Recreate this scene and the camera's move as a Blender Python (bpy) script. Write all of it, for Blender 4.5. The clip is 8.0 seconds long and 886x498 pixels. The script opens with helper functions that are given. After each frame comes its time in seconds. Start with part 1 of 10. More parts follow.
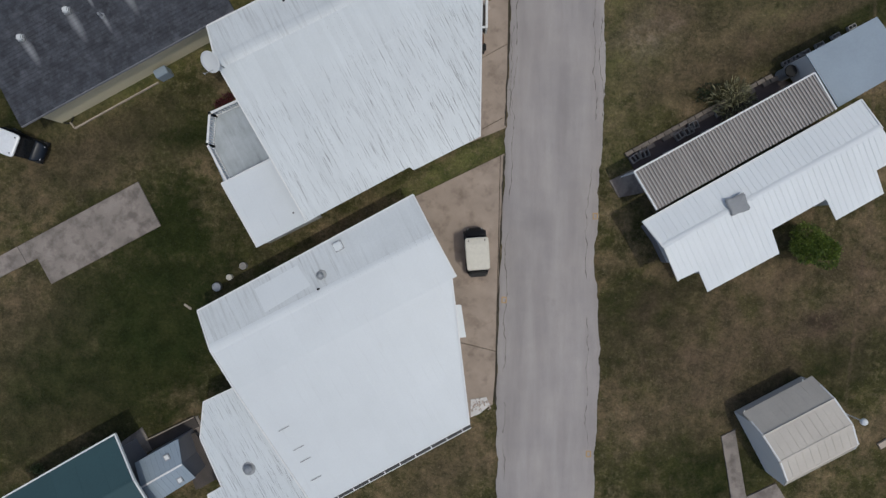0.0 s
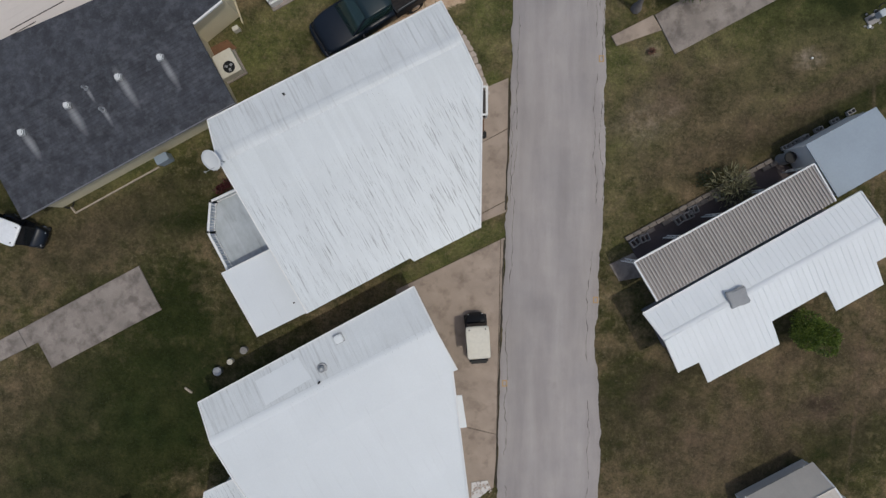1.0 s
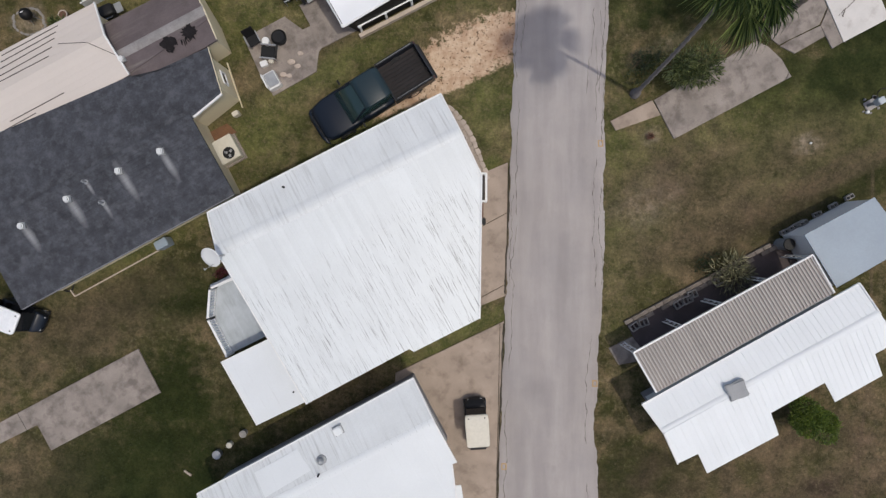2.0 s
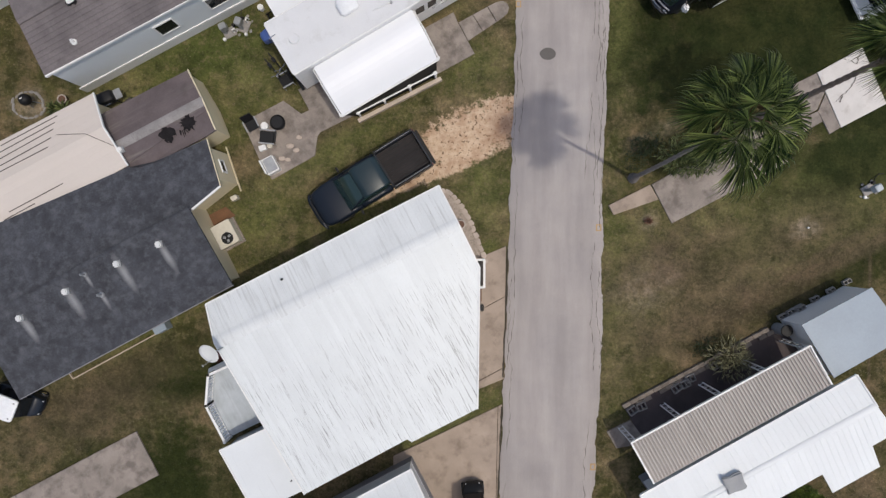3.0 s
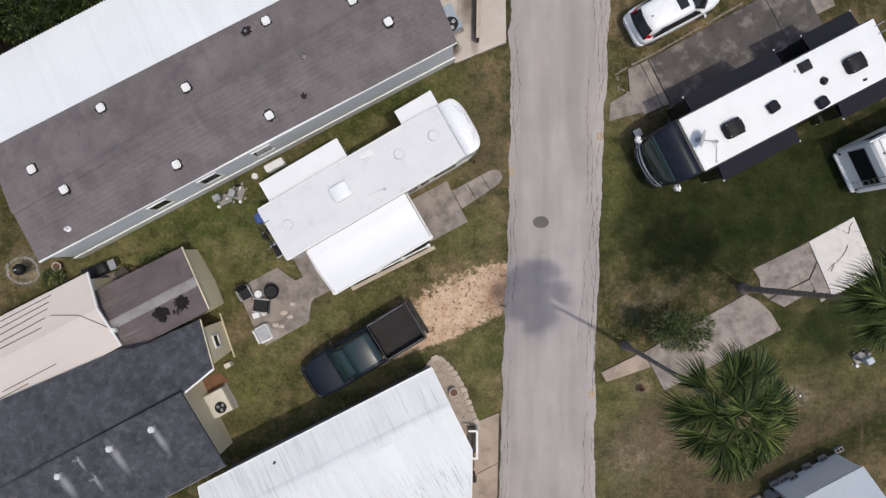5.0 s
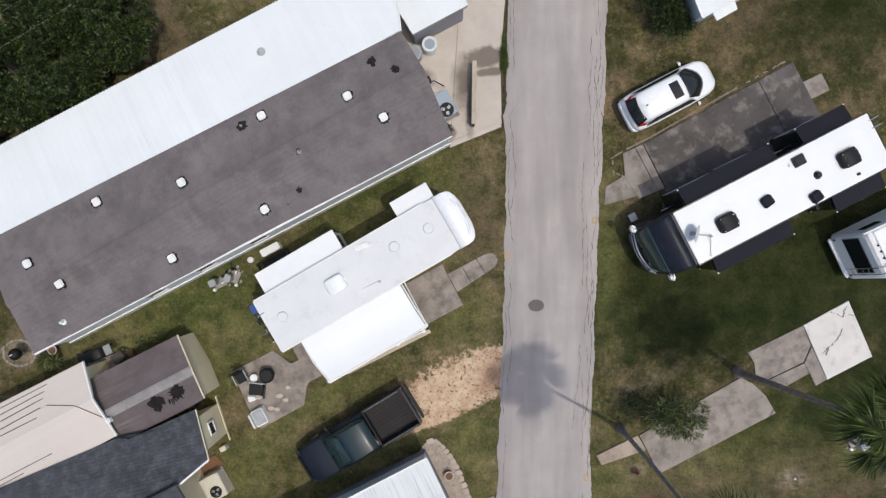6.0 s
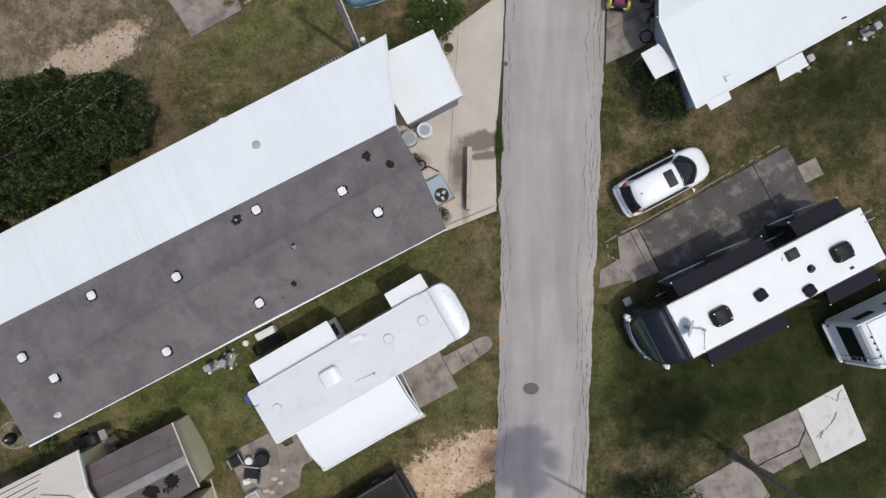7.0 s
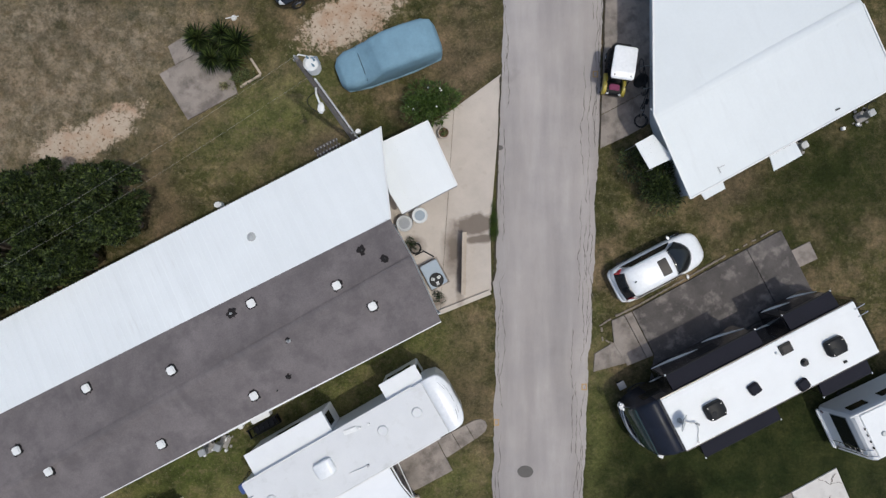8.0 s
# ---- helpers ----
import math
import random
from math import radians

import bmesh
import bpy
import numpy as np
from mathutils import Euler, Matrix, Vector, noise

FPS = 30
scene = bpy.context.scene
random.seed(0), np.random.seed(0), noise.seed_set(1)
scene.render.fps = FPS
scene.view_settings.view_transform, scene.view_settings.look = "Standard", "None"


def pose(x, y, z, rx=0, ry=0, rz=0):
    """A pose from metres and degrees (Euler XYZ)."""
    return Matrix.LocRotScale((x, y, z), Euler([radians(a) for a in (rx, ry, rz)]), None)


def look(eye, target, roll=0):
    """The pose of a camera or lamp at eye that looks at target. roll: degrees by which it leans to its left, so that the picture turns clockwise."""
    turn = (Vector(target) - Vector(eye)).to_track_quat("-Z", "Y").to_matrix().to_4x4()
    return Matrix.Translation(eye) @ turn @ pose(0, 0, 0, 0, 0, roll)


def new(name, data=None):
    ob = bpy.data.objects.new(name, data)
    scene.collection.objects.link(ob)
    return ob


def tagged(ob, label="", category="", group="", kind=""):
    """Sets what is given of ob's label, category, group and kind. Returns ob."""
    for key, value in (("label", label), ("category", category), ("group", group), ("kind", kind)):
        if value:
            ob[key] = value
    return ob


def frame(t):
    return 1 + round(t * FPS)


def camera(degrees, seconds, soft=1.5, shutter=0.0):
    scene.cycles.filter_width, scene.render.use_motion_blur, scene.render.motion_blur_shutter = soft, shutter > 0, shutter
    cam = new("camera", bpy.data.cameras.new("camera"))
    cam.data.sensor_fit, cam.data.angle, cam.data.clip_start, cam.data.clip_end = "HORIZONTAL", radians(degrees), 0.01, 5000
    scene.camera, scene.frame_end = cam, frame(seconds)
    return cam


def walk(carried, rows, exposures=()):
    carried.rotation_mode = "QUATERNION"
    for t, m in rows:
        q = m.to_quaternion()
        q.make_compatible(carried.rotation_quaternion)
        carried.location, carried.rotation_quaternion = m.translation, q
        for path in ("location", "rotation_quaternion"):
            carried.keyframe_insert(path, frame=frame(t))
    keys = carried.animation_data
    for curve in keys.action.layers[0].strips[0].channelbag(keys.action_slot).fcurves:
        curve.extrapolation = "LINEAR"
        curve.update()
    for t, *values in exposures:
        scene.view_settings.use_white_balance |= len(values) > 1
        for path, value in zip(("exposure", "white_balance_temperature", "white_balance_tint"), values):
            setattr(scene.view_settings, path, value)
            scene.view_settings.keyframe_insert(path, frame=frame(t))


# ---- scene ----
cam = camera(72.0, 8.0, soft=1.35)
PATH = [
    (0.0, -0.045, 0.633, 29.123, -1.717, 0.439, 0.000),
    (0.5, -0.071, 2.582, 29.080, -1.621, 0.419, -0.071),
    (1.0, -0.085, 4.528, 29.041, -1.525, 0.399, -0.098),
    (1.5, -0.085, 6.470, 29.007, -1.430, 0.379, -0.092),
    (2.0, -0.072, 8.408, 28.977, -1.335, 0.358, -0.066),
    (2.5, -0.046, 10.344, 28.951, -1.241, 0.338, -0.027),
    (3.0, -0.007, 12.277, 28.930, -1.147, 0.318, 0.016),
    (3.5, 0.044, 14.207, 28.913, -1.054, 0.298, 0.059),
    (4.0, 0.106, 16.135, 28.900, -0.961, 0.278, 0.097),
    (4.5, 0.178, 18.062, 28.892, -0.868, 0.257, 0.129),
    (5.0, 0.259, 19.988, 28.888, -0.776, 0.237, 0.155),
    (5.5, 0.347, 21.913, 28.889, -0.685, 0.217, 0.176),
    (6.0, 0.442, 23.837, 28.893, -0.593, 0.197, 0.196),
    (6.5, 0.540, 25.761, 28.903, -0.503, 0.177, 0.220),
    (7.0, 0.641, 27.685, 28.916, -0.413, 0.156, 0.256),
    (7.5, 0.741, 29.609, 28.934, -0.323, 0.136, 0.312),
    (8.0, 0.838, 31.535, 28.957, -0.234, 0.116, 0.399),
]
EXPOSURES = [(0.0, -0.88, 6350, 6), (1.0, -0.80, 6500, 7), (1.6, -0.56, 6650, 9), (3.0, -0.37, 6800, 10), (4.5, -0.30, 6780, 10), (6.0, -0.20, 6650, 8), (7.0, -0.33, 6520, 7), (8.0, -0.38, 6470, 6.5)]
walk(cam, [(t, pose(x, y, z, rx, ry, rz)) for t, x, y, z, rx, ry, rz in PATH], EXPOSURES)

# ---- daylight: high sun, thin cloud ----
SUN_EL, SUN_AZ = radians(72), math.atan2(0.871, -0.491)  # azimuth from +y, clockwise
world = bpy.data.worlds.new("sky")
scene.world = world
world.use_nodes = True
sky = world.node_tree.nodes.new("ShaderNodeTexSky")
sky.sky_type, sky.sun_disc = "NISHITA", False
sky.sun_elevation, sky.sun_rotation = SUN_EL, SUN_AZ
sky.dust_density = 3.0
world.node_tree.links.new(sky.outputs[0], world.node_tree.nodes["Background"].inputs[0])
world.node_tree.nodes["Background"].inputs[1].default_value = 0.182
sun = new("sun", bpy.data.lights.new("sun", "SUN"))
sun.data.energy, sun.data.angle, sun.data.color = 2.08, radians(0.7), (1.0, 0.965, 0.895)
SUN_DIR = Vector((0.871 * math.cos(SUN_EL), -0.491 * math.cos(SUN_EL), math.sin(SUN_EL)))
sun.matrix_basis = look(SUN_DIR * 90, (0, 0, 0))

TH = radians(28.2)  # the lots lie at this angle to the road
U, V = Vector((math.cos(TH), math.sin(TH))), Vector((-math.sin(TH), math.cos(TH)))


# ---- materials ----
def tree(name):
    m = bpy.data.materials.new(name)
    m.use_nodes = True
    return m, m.node_tree, m.node_tree.nodes["Principled BSDF"]


def mixer(nt, kind, fac, a, b):
    n = nt.nodes.new("ShaderNodeMix")
    n.data_type, n.blend_type = "RGBA", kind
    for slot, v in ((0, fac), (6, a), (7, b)):
        if hasattr(v, "is_linked"):
            nt.links.new(v, n.inputs[slot])
        elif slot == 0:
            n.inputs[0].default_value = v
        else:
            n.inputs[slot].default_value = (*v, 1) if len(v) == 3 else v
    return n.outputs[2]


def mathn(nt, op, a, b=0.0, clamp=False):
    n = nt.nodes.new("ShaderNodeMath")
    n.operation, n.use_clamp = op, clamp
    for i, v in enumerate((a, b)):
        if hasattr(v, "is_linked"):
            nt.links.new(v, n.inputs[i])
        else:
            n.inputs[i].default_value = v
    return n.outputs[0]


def place(nt, turn=0.0, scale=(1, 1, 1), shift=(0, 0, 0)):
    """World position, turned by the lots' angle and scaled."""
    g = nt.nodes.new("ShaderNodeNewGeometry")
    r = nt.nodes.new("ShaderNodeVectorRotate")
    r.rotation_type = "Z_AXIS"
    r.inputs["Angle"].default_value = -turn
    nt.links.new(g.outputs["Position"], r.inputs["Vector"])
    s = nt.nodes.new("ShaderNodeVectorMath")
    s.operation = "MULTIPLY_ADD"
    nt.links.new(r.outputs[0], s.inputs[0])
    s.inputs[1].default_value, s.inputs[2].default_value = scale, shift
    return s.outputs[0]


def noisy(nt, vec, scale, detail=4.0, rough=0.6):
    n = nt.nodes.new("ShaderNodeTexNoise")
    n.inputs["Scale"].default_value, n.inputs["Detail"].default_value, n.inputs["Roughness"].default_value = scale, detail, rough
    nt.links.new(vec, n.inputs["Vector"])
    return n.outputs[0]


def ramp(nt, fac, lo, hi, a=(0, 0, 0), b=(1, 1, 1)):
    n = nt.nodes.new("ShaderNodeValToRGB")
    n.color_ramp.elements[0].position, n.color_ramp.elements[1].position = lo, hi
    n.color_ramp.elements[0].color, n.color_ramp.elements[1].color = (*a, 1), (*b, 1)
    nt.links.new(fac, n.inputs[0])
    return n.outputs[0]


def bumped(nt, bsdf, height, strength, dist=0.02):
    n = nt.nodes.new("ShaderNodeBump")
    n.inputs["Strength"].default_value, n.inputs["Distance"].default_value = strength, dist
    nt.links.new(height, n.inputs["Height"])
    nt.links.new(n.outputs[0], bsdf.inputs["Normal"])


def surface(name, base, rough=0.6, metal=0.0, var=0.12, big=0.5, fine=30.0, bump=0.15, stain=None, stain_at=(0.55, 0.75), streak=None, streak_at=(0.56, 0.72), streak_scale=(9.0, 0.5), turn=TH, piece=0.06, coat=0.0, streak_amount=0.8, spots=None, spot_colour=(0.13, 0.10, 0.078), streak_below=None, spec=0.5):
    """A worn surface: two scales of mottling, stains, streaks that run across the lot's long axis, and a small change from piece to piece."""
    m, nt, b = tree(name)
    v = place(nt, turn)
    col = mixer(nt, "MIX", ramp(nt, noisy(nt, v, big, 5), 0.3, 0.7), [c * (1 - var) for c in base], [min(1, c * (1 + var)) for c in base])
    col = mixer(nt, "MULTIPLY", 0.8, col, ramp(nt, noisy(nt, v, fine, 3), 0.25, 0.75, (1 - var,) * 3, (1 + var * 0.4,) * 3))
    if stain:
        col = mixer(nt, "MIX", mathn(nt, "MULTIPLY", ramp(nt, noisy(nt, place(nt, turn, shift=(7, 3, 0)), big * 1.7, 6, 0.65), *stain_at), 0.75), col, stain)
    if streak:
        sv = place(nt, turn, (streak_scale[0], streak_scale[1], 0.2))
        gate = ramp(nt, noisy(nt, place(nt, turn, shift=(3, 9, 0)), 0.22, 3), 0.36, 0.6)
        if streak_below:
            # strokes thin out above a line across the slope
            sep = nt.nodes.new("ShaderNodeSeparateXYZ")
            nt.links.new(v, sep.inputs[0])
            low = mathn(nt, "DIVIDE", mathn(nt, "SUBTRACT", streak_below[0], sep.outputs[1]), streak_below[1], True)
            gate = mathn(nt, "ADD", mathn(nt, "MULTIPLY", low, mathn(nt, "ADD", mathn(nt, "MULTIPLY", gate, 0.5), 0.42)), mathn(nt, "MULTIPLY", gate, 0.10))
        s = mathn(nt, "MULTIPLY", ramp(nt, noisy(nt, sv, 1.0, 3, 0.55), *streak_at), gate)
        col = mixer(nt, "MIX", mathn(nt, "MULTIPLY", s, streak_amount), col, streak)
    if spots:
        w = mathn(nt, "MULTIPLY", mathn(nt, "SUBTRACT", noisy(nt, v, 1.6, 5, 0.65), 0.5), 1.4)
        col = mixer(nt, "MIX", mathn(nt, "MULTIPLY", patches(nt, spots, w), 0.85), col, spot_colour)
    if piece:
        oi = nt.nodes.new("ShaderNodeObjectInfo")
        col = mixer(nt, "MULTIPLY", 1.0, col, ramp(nt, oi.outputs["Random"], 0, 1, (1 - piece,) * 3, (1,) * 3))
    nt.links.new(col, b.inputs["Base Color"])
    b.inputs["Metallic"].default_value = metal
    rn = mathn(nt, "ADD", mathn(nt, "MULTIPLY", noisy(nt, v, fine * 0.4, 2), 0.25), rough - 0.12, True)
    nt.links.new(rn, b.inputs["Roughness"])
    b.inputs["Coat Weight"].default_value = coat
    b.inputs["Specular IOR Level"].default_value = spec
    if bump:
        bumped(nt, b, noisy(nt, v, fine, 4, 0.7), bump)
    return m


def plain(name, base, rough=0.5, metal=0.0, coat=0.0, spec=0.5):
    m, nt, b = tree(name)
    v = place(nt)
    col = mixer(nt, "MULTIPLY", 0.6, (*base, 1), ramp(nt, noisy(nt, v, 7, 4), 0.3, 0.7, (0.86,) * 3, (1.04,) * 3))
    nt.links.new(col, b.inputs["Base Color"])
    b.inputs["Roughness"].default_value, b.inputs["Metallic"].default_value, b.inputs["Coat Weight"].default_value = rough, metal, coat
    b.inputs["Specular IOR Level"].default_value = spec
    return m


def leafy(name, dark, light, rough=0.5, each=0.0, clump=0.7, bias=1.0):
    """Leaf colour that changes from leaf to leaf, and lets some light through."""
    m, nt, b = tree(name)
    g = nt.nodes.new("ShaderNodeNewGeometry")
    col = mixer(nt, "MIX", mathn(nt, "POWER", g.outputs["Random Per Island"], bias), dark, light)
    col = mixer(nt, "MULTIPLY", clump, col, ramp(nt, noisy(nt, place(nt), 1.9, 4), 0.34, 0.66, (0.5, 0.55, 0.5), (1.35, 1.25, 1.1)))
    if each:
        oi = nt.nodes.new("ShaderNodeObjectInfo")
        col = mixer(nt, "MULTIPLY", 1.0, col, ramp(nt, oi.outputs["Random"], 0, 1, (1 - each, 1 - each * 0.8, 1 - each), (1 + each, 1 + each * 0.8, 1 + each * 0.5)))
    nt.links.new(col, b.inputs["Base Color"])
    b.inputs["Roughness"].default_value = rough
    t = nt.nodes.new("ShaderNodeBsdfTranslucent")
    nt.links.new(col, t.inputs[0])
    mx = nt.nodes.new("ShaderNodeMixShader")
    mx.inputs[0].default_value = 0.25
    nt.links.new(b.outputs[0], mx.inputs[1])
    nt.links.new(t.outputs[0], mx.inputs[2])
    nt.links.new(mx.outputs[0], nt.nodes["Material Output"].inputs[0])
    return m


# bare and lush patches of the lots: centre x, y, half length along the lots, half width, turn in degrees, softness
SAND = [
    ((1.05, 17.10, 0), 3.1, 1.12, 26.0, 0.12),
    ((2.35, 17.75, 0), 1.1, 1.05, 26.0, 0.15),
    ((0.30, 15.75, 0), 2.9, 0.42, 22.0, 0.2),
    ((-1.60, 14.85, 0), 2.0, 0.24, 26.0, 0.3),
    ((-15.67, 36.73, 0), 2.2, 0.8, 33.0, 0.2),
    ((-17.17, 36.21, 0), 1.4, 0.75, 20.0, 0.2),
    ((-3.69, 42.40, 0), 2.4, 1.1, 28.2, 0.15),
]
DUST = [
    ((10.18, 17.30, 0), 1.2, 0.3, 25.0, 0.9),
    ((-17.53, 38.40, 0), 5.5, 2.6, 30.0, 0.9),
    ((-19.41, 36.65, 0), 3.4, 1.8, 30.0, 0.9),
    ((9.44, 9.96, 0), 1.2, 0.8, 28.0, 0.9),
    ((-14.6, 40.6, 0), 3.6, 2.2, 28.0, 0.9),
    ((-19.6, 42.0, 0), 4.0, 3.0, 28.0, 0.9),
    ((17.00, 12.63, 0), 0.62, 0.48, 10.0, 0.4),
    ((-19.82, 18.52, 0), 0.8, 0.66, 0.0, 0.3),
    ((9.56, 13.02, 0), 0.48, 0.40, 0.0, 0.4),
]
BARE = [
    ((13.60, 9.90, 0), 3.6, 0.35, 26.0, 0.7),
    ((10.30, 11.60, 0), 1.4, 0.5, 28.0, 0.8),
    ((-18.71, 39.63, 0), 7.5, 4.5, 20.0, 0.7),
    ((1.68, 40.29, 0), 2.6, 1.5, 60.0, 0.6),
    ((1.57, 24.64, 0), 1.8, 1.0, -40.0, 0.6),
    ((10.30, 8.07, 0), 2.6, 1.4, 20.0, 0.7),
    ((17.96, -3.72, 0), 1.4, 1.0, 20.0, 0.6),
    ((10.51, 10.50, 0), 2.4, 1.2, 28.0, 0.8),
    ((17.98, 11.58, 0), 3.2, 0.3, 26.0, 0.7),
    ((18.25, 10.91, 0), 3.0, 0.25, 24.0, 0.7),
    ((18.97, 11.46, 0), 5.5, 0.35, 24.0, 0.5),
    ((-17.38, 4.37, 0), 3.4, 1.6, 28.0, 0.8),
    ((-20.03, -5.68, 0), 3.0, 3.6, 28.0, 0.8),
    ((-12.63, 33.23, 0), 1.3, 1.2, 28.0, 0.6),
    ((14.59, 34.49, 0), 1.2, 0.9, 28.0, 0.5),
    ((16.56, 12.33, 0), 3.2, 1.4, 28.0, 0.8),
    ((20.05, 7.60, 0), 6.0, 0.08, 90.3, 0.6),
    ((19.55, -2.60, 0), 4.8, 0.09, 84.3, 0.6),
    ((-0.38, -11.14, 0), 2.4, 1.2, 28.0, 0.7),
    ((12.63, -6.99, 0), 3.2, 1.4, 28.0, 0.9),
    ((-12.60, 33.10, 0), 1.2, 0.6, 40.0, 0.7),
    ((-12.82, 34.63, 0), 0.9, 0.5, 70.0, 0.8),
    ((-7.78, 36.13, 0), 0.9, 0.4, 28.0, 0.8),
    ((-5.23, 36.25, 0), 1.0, 0.4, 28.0, 0.7),
    ((-4.86, 18.30, 0), 5.0, 0.7, 28.0, 0.8),
    ((12.80, 9.60, 0), 4.6, 2.0, 28.0, 0.9),
    ((1.90, 24.60, 0), 1.0, 2.4, 5.0, 0.8),
]
EARTH = [
    ((13.2, -3.9, 0), 7.5, 3.6, 28.0, 0.5),
    ((18.6, -2.6, 0), 3.6, 3.0, 28.0, 0.5),
    ((9.9, 11.2, 0), 3.0, 1.3, 28.0, 0.6),
    ((13.6, 8.9, 0), 4.4, 0.8, 28.0, 0.6),
]
CALM = [
    ((14.2, 21.7, 0), 6.6, 2.9, 28.0, 0.35),
    ((20.0, 22.4, 0), 3.2, 4.2, 28.0, 0.35),
    ((19.0, 16.2, 0), 2.6, 1.7, 28.0, 0.4),
    ((-14.8, -4.6, 0), 4.6, 2.8, 40.0, 0.6),
    ((-18.8, -6.2, 0), 3.6, 2.2, 28.0, 0.6),
    ((-17.0, 1.2, 0), 3.0, 0.8, 28.0, 0.6),
]
BURNT = [((18.02, -3.77, 0), 0.6, 0.45, 0.0, 0.95), ((17.42, -3.61, 0), 0.4, 0.3, 20.0, 0.95)]
LUSH_SHADE = [
    ((18.38, 21.43, 0), 3.0, 2.0, 28.0, 0.9),
    ((16.25, 22.62, 0), 3.0, 1.5, 28.0, 0.9),
    ((20.04, 16.66, 0), 1.8, 1.3, 28.0, 0.9),
    ((-19.81, 6.88, 0), 3.0, 1.8, 28.0, 0.9),
    ((-12.50, 5.17, 0), 2.0, 1.2, 28.0, 0.9),
    ((-13.40, -1.30, 0), 3.8, 3.0, 28.0, 0.9),
    ((-16.76, -6.77, 0), 5.0, 2.4, 28.0, 0.6),
    ((10.59, 23.54, 0), 3.4, 1.6, 28.0, 0.9),
    ((16.97, 23.55, 0), 4.5, 2.6, 28.0, 0.9),
    ((9.35, -3.45, 0), 2.6, 1.6, 28.0, 0.9),
    ((17.74, -6.16, 0), 3.4, 1.2, 28.0, 0.9),
    ((12.68, -11.10, 0), 3.0, 2.0, 28.0, 0.9),
    ((-20.10, -8.98, 0), 4.0, 2.0, 28.0, 0.9),
    ((19.40, 35.32, 0), 4.5, 2.6, 28.0, 0.9),
    ((9.62, 22.23, 0), 3.2, 2.2, 28.0, 0.9),
    ((16.84, 20.41, 0), 4.0, 1.6, 28.0, 0.9),
    ((16.94, 9.17, 0), 1.8, 1.0, 28.0, 0.9),
    ((-12.63, -5.12, 0), 2.6, 1.6, 28.0, 0.9),
    ((18.67, 14.48, 0), 3.0, 2.0, 28.0, 0.9),
    ((15.73, 15.55, 0), 2.0, 1.0, 28.0, 0.9),
    ((19.25, 10.73, 0), 2.4, 1.0, 28.0, 0.9),
    ((-3.11, 35.44, 0), 3.4, 1.2, 28.0, 0.9),
    ((-17.38, 42.32, 0), 2.4, 1.4, 28.0, 0.9),
    ((14.07, 21.42, 0), 4.2, 1.6, 28.0, 0.5),
    ((18.05, 22.22, 0), 2.2, 1.2, 28.0, 0.5),
    ((19.08, 15.71, 0), 2.6, 1.4, 28.0, 0.6),
    ((16.60, 21.90, 0), 5.4, 2.6, 28.0, 0.45),
    # darker grass that also has the second palm's crown shadow painted in
    ((12.30, 20.10, 0), 2.6, 1.9, 28.0, 0.6),
    ((18.60, 15.30, 0), 3.4, 2.0, 28.0, 0.4),
    ((20.60, 17.40, 0), 2.2, 2.2, 28.0, 0.5),
    ((-14.20, -4.40, 0), 4.4, 3.2, 28.0, 0.4),
    ((-13.20, 0.60, 0), 2.4, 2.6, 28.0, 0.45),
    ((-17.40, -3.20, 0), 4.0, 2.0, 28.0, 0.6),
    ((-15.60, 5.00, 0), 4.2, 1.3, 28.0, 0.7),
    ((14.83, 12.11, 0), 3.4, 0.6, 26.0, 0.8),
]
FRESH = [
    ((-9.07, 12.89, 0), 2.4, 1.6, 50.0, 0.8),
    ((-9.71, 20.04, 0), 2.6, 3.0, 28.0, 0.8),
    ((0.23, 25.97, 0), 1.6, 2.6, 10.0, 0.8),
    ((1.32, 20.35, 0), 1.6, 1.2, 28.0, 0.8),
    ((-4.59, 24.35, 0), 2.6, 0.8, 28.0, 0.7),
    ((-14.54, 18.96, 0), 3.0, 0.5, 28.0, 0.7),
    ((-13.19, 20.70, 0), 4.5, 1.2, 28.0, 0.8),
    ((1.66, 14.51, 0), 1.4, 2.2, 10.0, 0.7),
    ((19.04, 13.98, 0), 2.6, 1.6, 28.0, 0.8),
    ((-7.42, 37.82, 0), 3.2, 1.6, 28.0, 0.9),
    ((-15.48, 7.14, 0), 3.6, 0.5, 28.0, 0.6),
    ((-3.78, 23.82, 0), 5.5, 0.9, 28.0, 0.7),
    ((1.87, 11.73, 0), 0.7, 0.4, 28.0, 0.5),
    ((7.98, 9.79, 0), 5.0, 0.7, 91.0, 0.8),
    ((8.14, 22.52, 0), 4.0, 0.6, 91.0, 0.8),
    ((0.16, 3.55, 0), 3.0, 0.6, 28.0, 0.5),
    ((16.60, 13.40, 0), 4.0, 1.2, 28.0, 0.8),
    ((9.40, 11.60, 0), 2.2, 1.6, 60.0, 0.8),
    ((12.20, 13.00, 0), 3.2, 0.8, 28.0, 0.6),
    ((15.60, 10.90, 0), 3.6, 0.6, 27.0, 0.6),
    ((9.20, 8.40, 0), 1.5, 2.2, 0.0, 0.7),
    ((-3.40, 13.60, 0), 4.2, 0.6, 28.0, 0.6),
    ((-5.60, 16.30, 0), 4.0, 0.8, 28.0, 0.6),
    ((18.02, 15.31, 0), 2.6, 1.3, 28.0, 0.7),
]

MOIST = [
    ((-10.92, 21.19, 0), 2.2, 1.5, 28.0, 0.6),
    ((-3.41, 26.32, 0), 3.0, 0.9, 28.0, 0.6),
]


